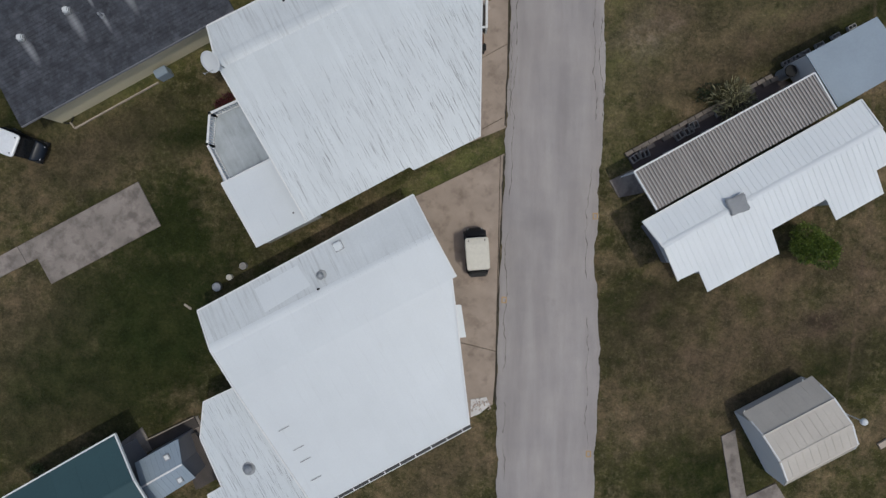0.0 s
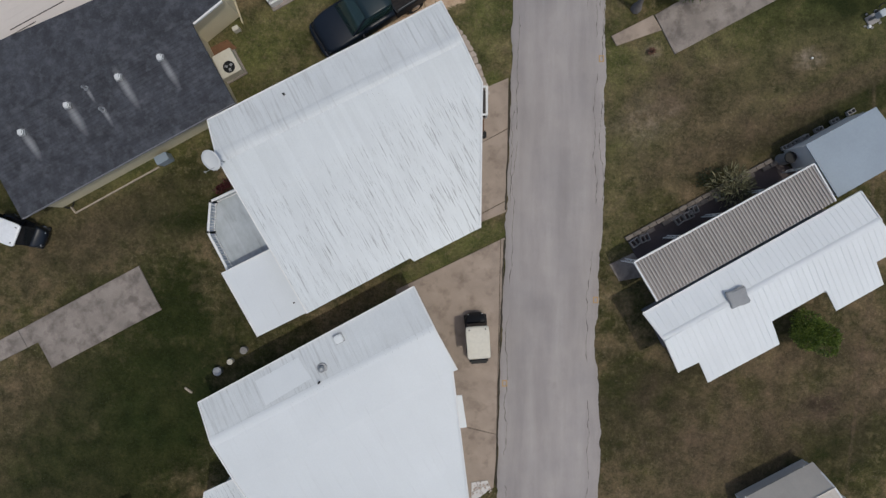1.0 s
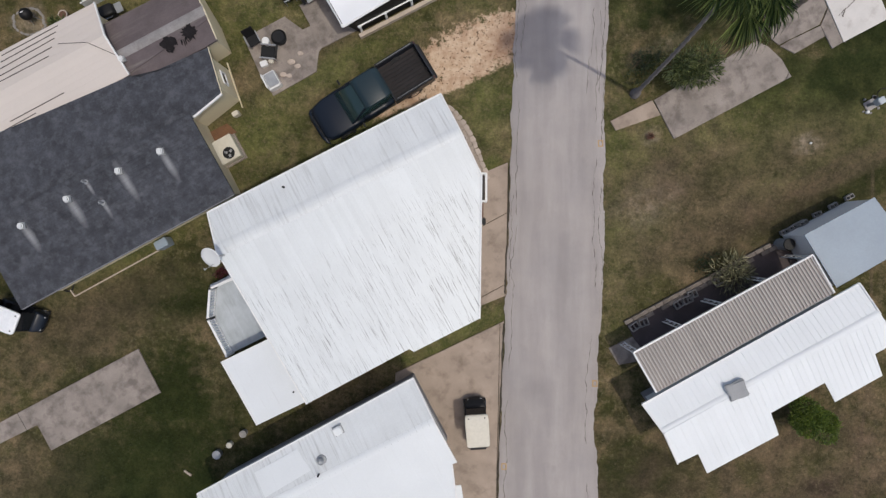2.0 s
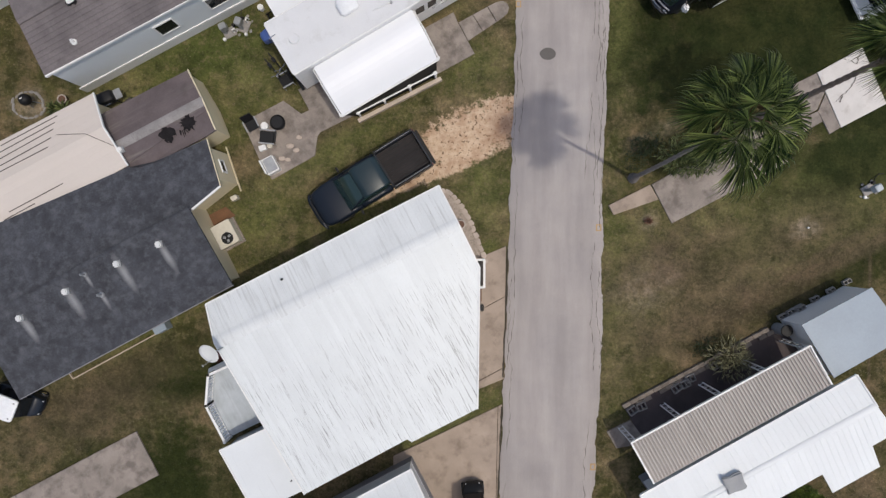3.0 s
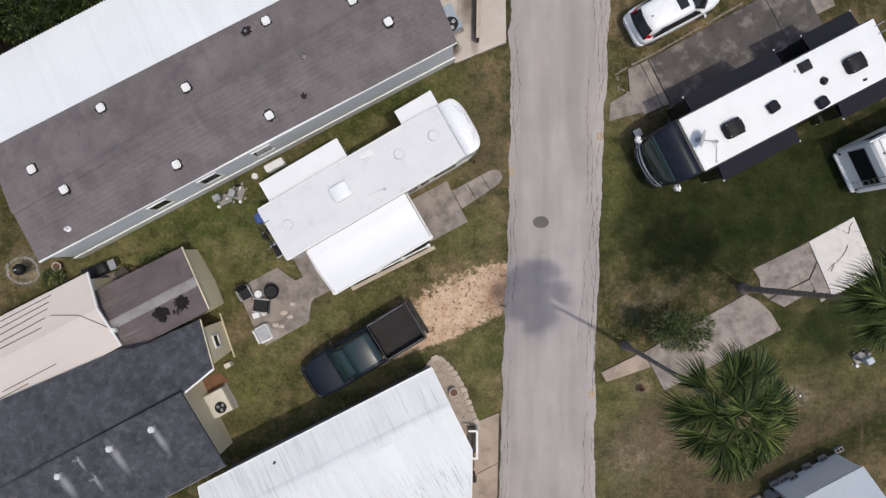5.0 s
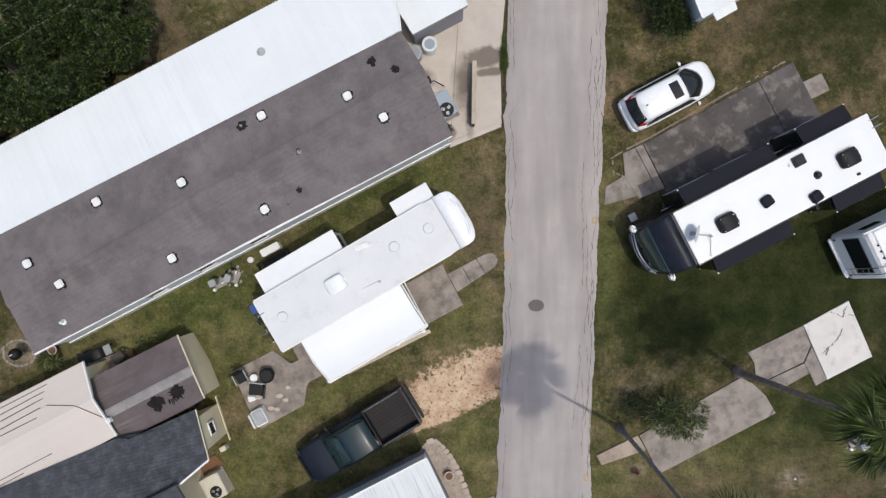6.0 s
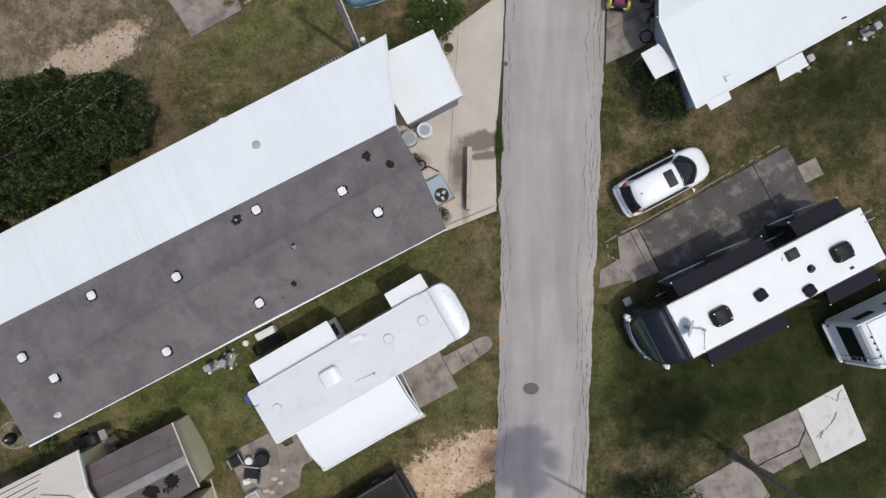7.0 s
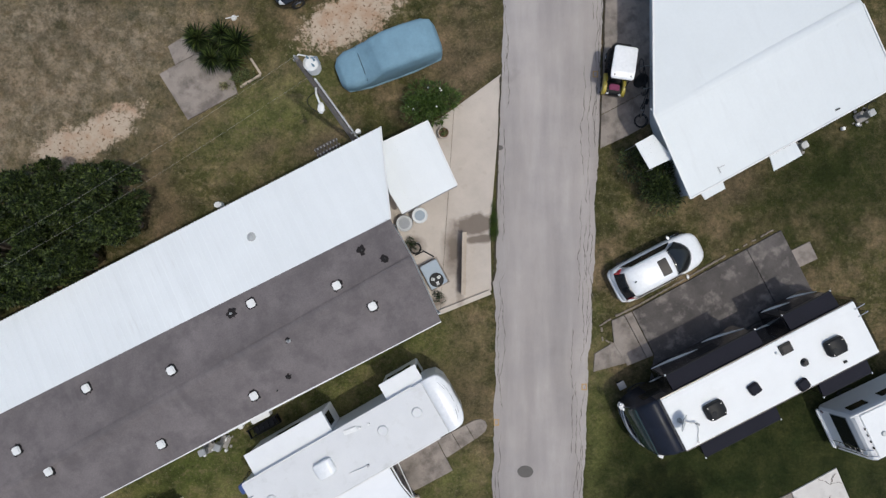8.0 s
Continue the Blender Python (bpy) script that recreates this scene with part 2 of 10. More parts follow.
def patches(nt, rows, wobble, after=None):
    """1 inside the patches, with frayed edges; the lists are worked out one after another."""
    out = None
    where = nt.nodes.new("ShaderNodeNewGeometry").outputs["Position"]
    if after is not None:
        ma = nt.nodes.new("ShaderNodeVectorMath")
        ma.operation = "MULTIPLY_ADD"
        nt.links.new(after, ma.inputs[0])
        ma.inputs[1].default_value = (1e-6,) * 3
        nt.links.new(where, ma.inputs[2])
        where = ma.outputs[0]
    for (cx, cy, _), a, b, deg, soft in rows:
        mp = nt.nodes.new("ShaderNodeMapping")
        mp.vector_type = "TEXTURE"
        mp.inputs["Location"].default_value, mp.inputs["Rotation"].default_value = (cx, cy, 0), (0, 0, radians(deg))
        mp.inputs["Scale"].default_value = (a, b, 1e6)
        nt.links.new(where, mp.inputs["Vector"])
        ln = nt.nodes.new("ShaderNodeVectorMath")
        ln.operation = "LENGTH"
        nt.links.new(mp.outputs[0], ln.inputs[0])
        d = mathn(nt, "ADD", ln.outputs["Value"], wobble)
        m = mathn(nt, "SUBTRACT", 1.0, mathn(nt, "DIVIDE", mathn(nt, "SUBTRACT", d, 1.0 - soft), 2 * soft, True), True)
        out = m if out is None else mathn(nt, "MAXIMUM", out, m)
    return out


def ground_colour(nt):
    v = place(nt)
    wob = mathn(nt, "MULTIPLY", mathn(nt, "SUBTRACT", noisy(nt, v, 0.9, 6, 0.7), 0.5), 2.4)
    dry, olive, lush = (0.190, 0.140, 0.088), (0.070, 0.066, 0.027), (0.022, 0.029, 0.0085)
    col = mixer(nt, "MIX", ramp(nt, noisy(nt, v, 0.42, 7, 0.66), 0.46, 0.60), olive, dry)
    col = mixer(nt, "MIX", mathn(nt, "MULTIPLY", ramp(nt, noisy(nt, place(nt, shift=(11, 17, 0)), 1.3, 6, 0.7), 0.5, 0.62), 0.55), col, (0.050, 0.056, 0.020))
    col = mixer(nt, "MIX", mathn(nt, "MULTIPLY", ramp(nt, noisy(nt, place(nt, shift=(31, 7, 0)), 0.45, 5), 0.5, 0.68), 0.6), col, lush)
    straw = mathn(nt, "MULTIPLY", ramp(nt, noisy(nt, place(nt, shift=(2, 23, 0)), 2.6, 6, 0.75), 0.5, 0.64), ramp(nt, noisy(nt, place(nt, shift=(41, 3, 0)), 0.3, 3), 0.42, 0.6))
    col = mixer(nt, "MIX", mathn(nt, "MULTIPLY", straw, 0.6), col, (0.25, 0.20, 0.125))
    lush_shade_mask = patches(nt, LUSH_SHADE, wob)
    bald = mathn(nt, "SUBTRACT", 1.0, mathn(nt, "MULTIPLY", lush_shade_mask, 0.9))
    col = mixer(nt, "MIX", mathn(nt, "MULTIPLY", lush_shade_mask, 0.97), col, lush)
    col = mixer(nt, "MIX", mathn(nt, "MULTIPLY", patches(nt, FRESH, wob, lush_shade_mask), 0.72), col, (0.124, 0.132, 0.049))
    col = mixer(nt, "MIX", mathn(nt, "MULTIPLY", patches(nt, MOIST, wob, col), 0.8), col, (0.062, 0.080, 0.022))
    col = mixer(nt, "MIX", mathn(nt, "MULTIPLY", patches(nt, BARE, wob, col), 0.7), col, (0.122, 0.092, 0.063))
    col = mixer(nt, "MIX", mathn(nt, "MULTIPLY", patches(nt, BURNT, wob, col), 0.85), col, (0.030, 0.021, 0.018))
    scuff = mathn(nt, "MULTIPLY", patches(nt, DUST, wob, col), ramp(nt, noisy(nt, place(nt, shift=(13, 2, 0)), 1.7, 7, 0.75), 0.36, 0.62))
    col = mixer(nt, "MIX", mathn(nt, "MULTIPLY", scuff, 0.9), col, (0.29, 0.235, 0.185))
    # tufts: worn straw here, darker green there
    col = mixer(nt, "MIX", mathn(nt, "MULTIPLY", ramp(nt, noisy(nt, place(nt, shift=(53, 7, 0)), 2.4, 7, 0.72), 0.52, 0.64), mathn(nt, "MULTIPLY", bald, 0.55)), col, (0.170, 0.134, 0.085))
    col = mixer(nt, "MIX", mathn(nt, "MULTIPLY", ramp(nt, noisy(nt, place(nt, shift=(8, 61, 0)), 1.9, 7, 0.72), 0.52, 0.66), 0.55), col, (0.027, 0.035, 0.012))
    # bare reddish earth shows through; a well-kept lawn lies even and dark
    thin = mathn(nt, "MULTIPLY", patches(nt, EARTH, wob, col), ramp(nt, noisy(nt, place(nt, shift=(71, 4, 0)), 0.5, 5, 0.6), 0.3, 0.62))
    col = mixer(nt, "MIX", mathn(nt, "MULTIPLY", thin, 0.62), col, (0.112, 0.079, 0.059))
    even = patches(nt, CALM, wob, col)
    sward = mixer(nt, "MIX", ramp(nt, noisy(nt, place(nt, shift=(6, 44, 0)), 0.6, 4, 0.55), 0.36, 0.66), (0.020, 0.029, 0.0095), (0.038, 0.043, 0.0155))
    col = mixer(nt, "MIX", mathn(nt, "MULTIPLY", even, 0.85), col, sward)
    # soft blotches a step or two across
    blot = ramp(nt, noisy(nt, place(nt, shift=(19, 29, 0)), 1.1, 4, 0.6), 0.36, 0.64, (0.66, 0.69, 0.64), (1.24, 1.2, 1.16))
    col = mixer(nt, "MULTIPLY", 0.9, col, blot)
    # thatch and single tufts
    col = mixer(nt, "MULTIPLY", 0.9, col, ramp(nt, noisy(nt, v, 7.0, 5, 0.7), 0.3, 0.7, (0.62, 0.65, 0.62), (1.3, 1.27, 1.22)))
    col = mixer(nt, "MULTIPLY", 0.8, col, ramp(nt, noisy(nt, v, 30.0, 3, 0.6), 0.3, 0.7, (0.74,) * 3, (1.2,) * 3))
    # bleached flecks of dead grass
    fleck = mathn(nt, "MULTIPLY", ramp(nt, noisy(nt, place(nt, shift=(27, 15, 0)), 8.0, 5, 0.7), 0.58, 0.68), mathn(nt, "MULTIPLY", mathn(nt, "MULTIPLY", bald, mathn(nt, "SUBTRACT", 1.0, even)), 0.42))
    col = mixer(nt, "MIX", fleck, col, (0.25, 0.205, 0.14))
    sand = patches(nt, SAND, mathn(nt, "MULTIPLY", mathn(nt, "SUBTRACT", noisy(nt, v, 2.0, 7, 0.8), 0.5), 2.8), col)
    grit = mixer(nt, "MIX", ramp(nt, noisy(nt, v, 3.5, 6, 0.75), 0.3, 0.55), (0.43, 0.275, 0.165), (0.60, 0.455, 0.325))
    grit = mixer(nt, "MIX", mathn(nt, "MULTIPLY", patches(nt, [((-16.4, 36.5, 0), 5.0, 3.0, 28.0, 0.3), ((-3.7, 42.4, 0), 4.0, 2.5, 28.0, 0.3)], wob, sand), 0.7), grit, (0.40, 0.34, 0.275))
    grit = mixer(nt, "MIX", ramp(nt, noisy(nt, place(nt, shift=(5, 5, 0)), 6.5, 3, 0.6), 0.585, 0.63), grit, (0.15, 0.10, 0.062))
    grit = mixer(nt, "MIX", mathn(nt, "MULTIPLY", ramp(nt, noisy(nt, place(nt, shift=(3, 9, 0)), 0.9, 5, 0.7), 0.46, 0.62), 0.6), grit, (0.37, 0.225, 0.14))
    grit = mixer(nt, "MIX", mathn(nt, "MULTIPLY", patches(nt, [((2.80, 17.55, 0), 0.55, 0.95, 0.0, 0.7)], wob, grit), 0.75), grit, (0.24, 0.135, 0.088))
    return mixer(nt, "MIX", sand, col, grit), v


def ground_material():
    m, nt, b = tree("grassy_ground")
    col, v = ground_colour(nt)
    nt.links.new(col, b.inputs["Base Color"])
    b.inputs["Roughness"].default_value = 0.95
    b.inputs["Specular IOR Level"].default_value = 0.1
    bumped(nt, b, noisy(nt, v, 22, 5, 0.7), 0.6, 0.05)
    return m


def blade_material():
    m, nt, b = tree("grass_blades")
    col, v = ground_colour(nt)
    g = nt.nodes.new("ShaderNodeNewGeometry")
    col = mixer(nt, "MULTIPLY", 1.0, col, ramp(nt, g.outputs["Random Per Island"], 0, 1, (0.72, 0.8, 0.68), (1.3, 1.26, 1.18)))
    nt.links.new(col, b.inputs["Base Color"])
    b.inputs["Roughness"].default_value = 0.8
    b.inputs["Specular IOR Level"].default_value = 0.15
    return m


def asphalt_material():
    m, nt, b = tree("old_asphalt")
    v = place(nt)
    col = mixer(nt, "MIX", ramp(nt, noisy(nt, place(nt, 0, (1.0, 0.12, 1)), 1.1, 5), 0.35, 0.65), (0.333, 0.303, 0.288), (0.409, 0.375, 0.357))
    col = mixer(nt, "MULTIPLY", 0.8, col, ramp(nt, noisy(nt, v, 0.5, 6, 0.6), 0.3, 0.7, (0.86, 0.86, 0.88), (1.06, 1.05, 1.04)))
    col = mixer(nt, "MULTIPLY", 0.8, col, ramp(nt, noisy(nt, v, 45, 3, 0.8), 0.25, 0.75, (0.8,) * 3, (1.15,) * 3))
    col = mixer(nt, "MIX", mathn(nt, "MULTIPLY", ramp(nt, noisy(nt, place(nt, shift=(3, 1, 0)), 0.35, 4), 0.66, 0.75), 0.35), col, (0.13, 0.12, 0.115))
    wob = mathn(nt, "MULTIPLY", mathn(nt, "SUBTRACT", noisy(nt, v, 1.3, 5, 0.65), 0.5), 1.6)
    oil = [((4.15, 0.95, 0), 0.55, 0.55, 0.0, 0.8), ((5.5, 6.6, 0), 0.5, 1.6, 0.0, 0.9), ((3.3, -2.0, 0), 0.35, 2.2, 0.0, 0.9), ((4.6, 19.0, 0), 0.35, 3.0, 0.0, 0.9), ((6.3, 29.0, 0), 0.3, 3.6, 0.0, 0.9)]
    col = mixer(nt, "MIX", mathn(nt, "MULTIPLY", patches(nt, oil, wob), 0.30), col, (0.17, 0.155, 0.15))
    nt.links.new(col, b.inputs["Base Color"])
    b.inputs["Roughness"].default_value = 0.9
    b.inputs["Specular IOR Level"].default_value = 0.25
    bumped(nt, b, noisy(nt, v, 60, 4, 0.8), 0.3)
    return m


GROUND = ground_material()
BLADES = blade_material()
ASPHALT = asphalt_material()
CRACK = plain("crack_dirt", (0.15, 0.133, 0.118), 0.95, spec=0.1)
JOINT = plain("joint_dirt", (0.065, 0.056, 0.044), 0.95, spec=0.1)
PATCH = plain("asphalt_patch", (0.13, 0.12, 0.112), 0.9, spec=0.2)
CONC_TAN = surface("tan_concrete", (0.36, 0.285, 0.225), 0.85, var=0.16, big=0.8, fine=40, stain=(0.17, 0.13, 0.10), stain_at=(0.5, 0.72), bump=0.2)
CONC_GREY = surface("grey_concrete", (0.285, 0.245, 0.213), 0.85, var=0.2, big=0.9, fine=40, stain=(0.12, 0.098, 0.086), stain_at=(0.46, 0.64), bump=0.2)
CONC_WHITE = surface("whitened_concrete", (0.62, 0.59, 0.56), 0.8, var=0.08, big=0.9, fine=40, stain=(0.42, 0.38, 0.35), bump=0.15)
WET = [
    ((2.28, 32.57, 0), 0.95, 0.50, 8.0, 0.22),
    ((1.30, 31.40, 0), 0.45, 1.0, 0.0, 0.6),
    ((2.60, 31.92, 0), 0.85, 0.20, 6.0, 0.3),
    ((1.60, 30.60, 0), 0.20, 1.6, 0.0, 0.5),
    ((-0.60, 31.52, 0), 0.45, 0.40, 28.0, 0.5),
    ((0.56, 28.90, 0), 0.35, 0.25, 28.0, 0.5),
]
WASH = [
    ((-17.90, 8.37, 0), 0.52, 0.13, 118.2, 0.7),
    ((-15.92, 9.50, 0), 0.55, 0.15, 118.2, 0.7),
    ((-13.73, 10.69, 0), 0.60, 0.14, 118.2, 0.7),
    ((-11.95, 11.51, 0), 0.55, 0.12, 118.2, 0.7),
    ((-15.26, 10.46, 0), 0.25, 0.06, 118.2, 0.8),
    ((-14.65, 9.57, 0), 0.30, 0.07, 118.2, 0.8),
]
CONC_PALE = surface("pale_concrete", (0.50, 0.44, 0.385), 0.85, var=0.10, big=0.7, fine=40, stain=(0.36, 0.30, 0.25), stain_at=(0.56, 0.8), bump=0.15, spots=WET)
# oil stains, and the motorhome's shade darkening the base colour
CONC_DARK = surface("stained_shaded_concrete", (0.088, 0.077, 0.072), 0.8, var=0.4, big=0.7, fine=40, stain=(0.26, 0.225, 0.205), stain_at=(0.5, 0.66), bump=0.2)
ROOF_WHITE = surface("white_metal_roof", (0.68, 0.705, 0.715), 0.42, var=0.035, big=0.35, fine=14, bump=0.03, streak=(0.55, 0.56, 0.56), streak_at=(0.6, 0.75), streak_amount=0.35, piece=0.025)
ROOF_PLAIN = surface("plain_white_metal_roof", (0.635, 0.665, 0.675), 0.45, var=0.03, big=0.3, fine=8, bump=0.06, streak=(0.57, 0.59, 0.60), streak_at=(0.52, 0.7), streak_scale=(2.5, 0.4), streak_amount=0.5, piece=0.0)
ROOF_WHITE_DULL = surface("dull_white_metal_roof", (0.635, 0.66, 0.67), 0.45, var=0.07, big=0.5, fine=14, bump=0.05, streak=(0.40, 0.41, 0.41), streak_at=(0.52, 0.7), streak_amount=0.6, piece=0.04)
ROOF_STREAK = surface("streaked_white_metal_roof", (0.65, 0.68, 0.69), 0.42, var=0.05, big=0.4, fine=12, bump=0.04, streak=(0.165, 0.172, 0.178), streak_at=(0.585, 0.65), streak_scale=(34.0, 0.9), streak_amount=0.8, piece=0.06, streak_below=(9.9, 1.4))
ROOF_BRIGHT = surface("bright_white_metal_roof", (0.74, 0.765, 0.775), 0.42, var=0.035, big=0.35, fine=14, bump=0.03, streak=(0.60, 0.60, 0.59), streak_at=(0.6, 0.75), streak_scale=(12.0, 0.8), streak_amount=0.4, piece=0.03)
ROOF_CREAM = surface("cream_metal_roof", (0.585, 0.525, 0.475), 0.45, var=0.03, big=0.3, fine=10, bump=0.03, piece=0.03)
PAN_RIB = surface("pale_pan_rib", (0.39, 0.36, 0.34), 0.5, var=0.10, big=0.7, fine=16, bump=0.1, streak=(0.36, 0.33, 0.31), streak_at=(0.5, 0.68), streak_scale=(4.0, 0.8), streak_amount=0.5, piece=0.14)
ROOF_PAN = surface("dirty_pan_roof", (0.275, 0.245, 0.23), 0.5, var=0.1, big=0.6, fine=16, bump=0.1, streak=(0.17, 0.15, 0.135), streak_at=(0.5, 0.68), streak_scale=(4.0, 0.8), streak_amount=0.6, piece=0.1)
ROOF_BLUE = surface("blue_grey_metal_roof", (0.275, 0.33, 0.385), 0.4, var=0.07, big=0.5, fine=10, bump=0.05, piece=0.03)
ROOF_TEAL = surface("dark_teal_metal_roof", (0.036, 0.076, 0.083), 0.4, var=0.10, big=0.4, fine=10, bump=0.05, piece=0.05)
ROOF_GREY_PALE = surface("pale_grey_dish_metal", (0.40, 0.415, 0.42), 0.5, var=0.06, big=2.0, fine=14, bump=0.03, piece=0.0)
ROOF_GREY = surface("grey_metal_roof", (0.25, 0.26, 0.275), 0.5, var=0.1, big=1.2, fine=14, bump=0.06, piece=0.06)
ROOF_BEIGE = surface("beige_metal_roof", (0.545, 0.495, 0.435), 0.5, var=0.06, big=0.8, fine=14, bump=0.06, piece=0.04)
SHINGLE_DARK = surface("dark_shingle", (0.046, 0.049, 0.059), 0.9, var=0.35, big=1.6, fine=12, bump=0.4, stain=(0.105, 0.11, 0.124), stain_at=(0.47, 0.74), piece=0.0, spots=WASH, spot_colour=(0.26, 0.265, 0.275))
SHINGLE_BROWN = surface("brown_grey_shingle", (0.152, 0.133, 0.135), 0.9, var=0.2, big=0.6, fine=16, bump=0.35, piece=0.0, stain=(0.088, 0.078, 0.080), stain_at=(0.46, 0.68), streak=(0.19, 0.17, 0.17), streak_at=(0.56, 0.74), streak_scale=(2.2, 0.5), streak_amount=0.4)
ROLL_BROWN = surface("brown_roll_roofing", (0.118, 0.095, 0.097), 0.9, var=0.18, big=0.9, fine=20, bump=0.3, stain=(0.075, 0.064, 0.06), streak=(0.20, 0.18, 0.165), streak_at=(0.55, 0.75), streak_scale=(0.4, 5.0), piece=0.0)
TAR_FRESH = surface("fresh_roof_tar", (0.015, 0.013, 0.014), 0.8, var=0.3, big=4, fine=30, bump=0.2, piece=0.0, spec=0.15)
TAR = plain("roof_tar", (0.022, 0.0195, 0.020), 0.85, spec=0.15)
ROLL_PALE = surface("pale_roll_ridge", (0.25, 0.235, 0.23), 0.9, var=0.2, big=1.5, fine=20, bump=0.3, stain=(0.15, 0.13, 0.125), piece=0.0)
SIDING_WHITE = surface("white_siding", (0.62, 0.63, 0.63), 0.55, var=0.05, piece=0.02)
SIDING_BLUE = surface("pale_blue_siding", (0.60, 0.63, 0.65), 0.55, var=0.04, piece=0.02)
SIDING_TAN = surface("tan_siding", (0.68, 0.60, 0.42), 0.6, var=0.06, piece=0.03)
SIDING_GREY = surface("grey_siding", (0.22, 0.22, 0.24), 0.6, var=0.08, piece=0.03)
TRIM = plain("white_trim", (0.74, 0.74, 0.73), 0.45)
GUTTER_DARK = plain("dark_gutter", (0.05, 0.05, 0.05), 0.6)
WOOD_GREY = surface("weathered_wood", (0.29, 0.30, 0.31), 0.8, var=0.16, big=1.5, fine=25, bump=0.25, streak=(0.13, 0.13, 0.13), streak_at=(0.5, 0.7), streak_scale=(3, 0.6), piece=0.16)
WOOD_BLUE = surface("blue_grey_deck_wood", (0.47, 0.51, 0.54), 0.8, var=0.10, big=1.5, fine=25, bump=0.2, streak=(0.27, 0.285, 0.30), streak_at=(0.5, 0.7), streak_scale=(3, 0.6), piece=0.12)
SIDING_BRIGHT = surface("bright_siding", (0.80, 0.79, 0.785), 0.55, var=0.04, piece=0.02)
SIDING_TAUPE = surface("taupe_siding", (0.73, 0.665, 0.61), 0.6, var=0.06, piece=0.03)
WOOD_PALE = surface("pale_bare_wood", (0.48, 0.40, 0.32), 0.8, var=0.14, big=1.5, fine=25, bump=0.2, piece=0.12)
WOOD_DARK = surface("dark_stained_wood", (0.075, 0.062, 0.055), 0.75, var=0.2, big=1.5, fine=25, bump=0.2, piece=0.15)
BRICK = surface("paver_block", (0.24, 0.20, 0.165), 0.9, var=0.2, big=3, fine=40, bump=0.3, piece=0.3)
GRAVEL = surface("pale_gravel", (0.40, 0.335, 0.275), 0.95, var=0.3, big=4, fine=45, bump=0.5, stain=(0.22, 0.18, 0.145), stain_at=(0.5, 0.62), piece=0.0)
FLAG = surface("pale_flagstone", (0.50, 0.415, 0.35), 0.9, var=0.14, big=3, fine=30, bump=0.3, piece=0.22)
STONE = surface("grey_stone", (0.33, 0.31, 0.29), 0.9, var=0.2, big=3, fine=30, bump=0.4, piece=0.25)
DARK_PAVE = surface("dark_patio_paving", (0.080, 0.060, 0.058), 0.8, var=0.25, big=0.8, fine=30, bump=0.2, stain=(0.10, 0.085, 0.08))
SOIL = surface("red_brown_soil", (0.17, 0.085, 0.045), 0.95, var=0.2, big=2, fine=40, bump=0.4)
BED = surface("bed_liner", (0.034, 0.030, 0.030), 0.85, spec=0.15, var=0.3, big=1.5, fine=25, piece=0.0)
GLASS_DARK = plain("dark_glass", (0.010, 0.012, 0.015), 0.08, spec=0.4)
GLASS_TEAL = plain("green_tinted_glass", (0.018, 0.038, 0.038), 0.06, coat=0.3)
BLACK = plain("black_plastic", (0.009, 0.009, 0.010), 0.55, spec=0.3)
RUBBER = plain("tyre_rubber", (0.02, 0.02, 0.02), 0.85)
CHROME = plain("bright_metal", (0.62, 0.62, 0.63), 0.25, 1.0)
STEEL = surface("galvanised_steel", (0.36, 0.37, 0.38), 0.45, 0.6, var=0.12, big=3, piece=0.0)
PAINT_WHITE = plain("white_paint", (0.80, 0.81, 0.82), 0.28, coat=0.6)
PAINT_NAVY = plain("navy_black_paint", (0.006, 0.010, 0.018), 0.4, coat=0.15, spec=0.35)
# the paler blue blotches are cloud reflections painted into the colour
CAP_NAVY = surface("navy_gelcoat_cloud_reflections", (0.011, 0.014, 0.025), 0.42, spec=0.25, var=0.3, big=2.0, fine=20, bump=0.02, stain=(0.028, 0.031, 0.042), stain_at=(0.58, 0.70), piece=0.0)
PAINT_BLACK = plain("black_paint", (0.010, 0.010, 0.012), 0.22, coat=0.8)
PAINT_SILVER = plain("silver_paint", (0.42, 0.43, 0.44), 0.3, 0.4, coat=0.5)
PAINT_YELLOW = plain("yellow_paint", (0.42, 0.33, 0.05), 0.35, coat=0.4)
PAINT_BLUE = plain("blue_paint", (0.05, 0.09, 0.26), 0.35, coat=0.4)
LAMP_DULL = plain("dull_red_lamp", (0.07, 0.008, 0.010), 0.3)
# black pickup roof with the teal of its reflection put into the base colour
PAINT_REFLECT = plain("black_paint_teal_reflection", (0.012, 0.026, 0.032), 0.35, coat=0.2, spec=0.4)
RED_LAMP = plain("red_lamp", (0.45, 0.01, 0.02), 0.15, coat=0.5)
CLEAR_LAMP = plain("clear_lamp", (0.55, 0.56, 0.58), 0.1, coat=0.5)
CREAM_PLASTIC = plain("cream_plastic", (0.60, 0.56, 0.47), 0.45)
PINK_CLOTH = plain("pink_cloth", (0.22, 0.045, 0.11), 0.85)
MARK_ORANGE = plain("orange_paint", (0.50, 0.32, 0.14), 0.8)
RV_ROOF = surface("white_membrane_roof", (0.73, 0.74, 0.745), 0.5, var=0.03, big=0.8, fine=20, bump=0.02, stain=(0.66, 0.665, 0.66), stain_at=(0.58, 0.8), piece=0.0)
RV_GREY = surface("dulled_membrane_roof", (0.625, 0.63, 0.64), 0.55, var=0.04, big=0.8, fine=20, bump=0.02, stain=(0.50, 0.50, 0.49), stain_at=(0.55, 0.75), piece=0.0)
TOPPER = surface("slate_fabric", (0.014, 0.014, 0.021), 0.75, spec=0.15, var=0.1, big=1.0, fine=30, piece=0.0)
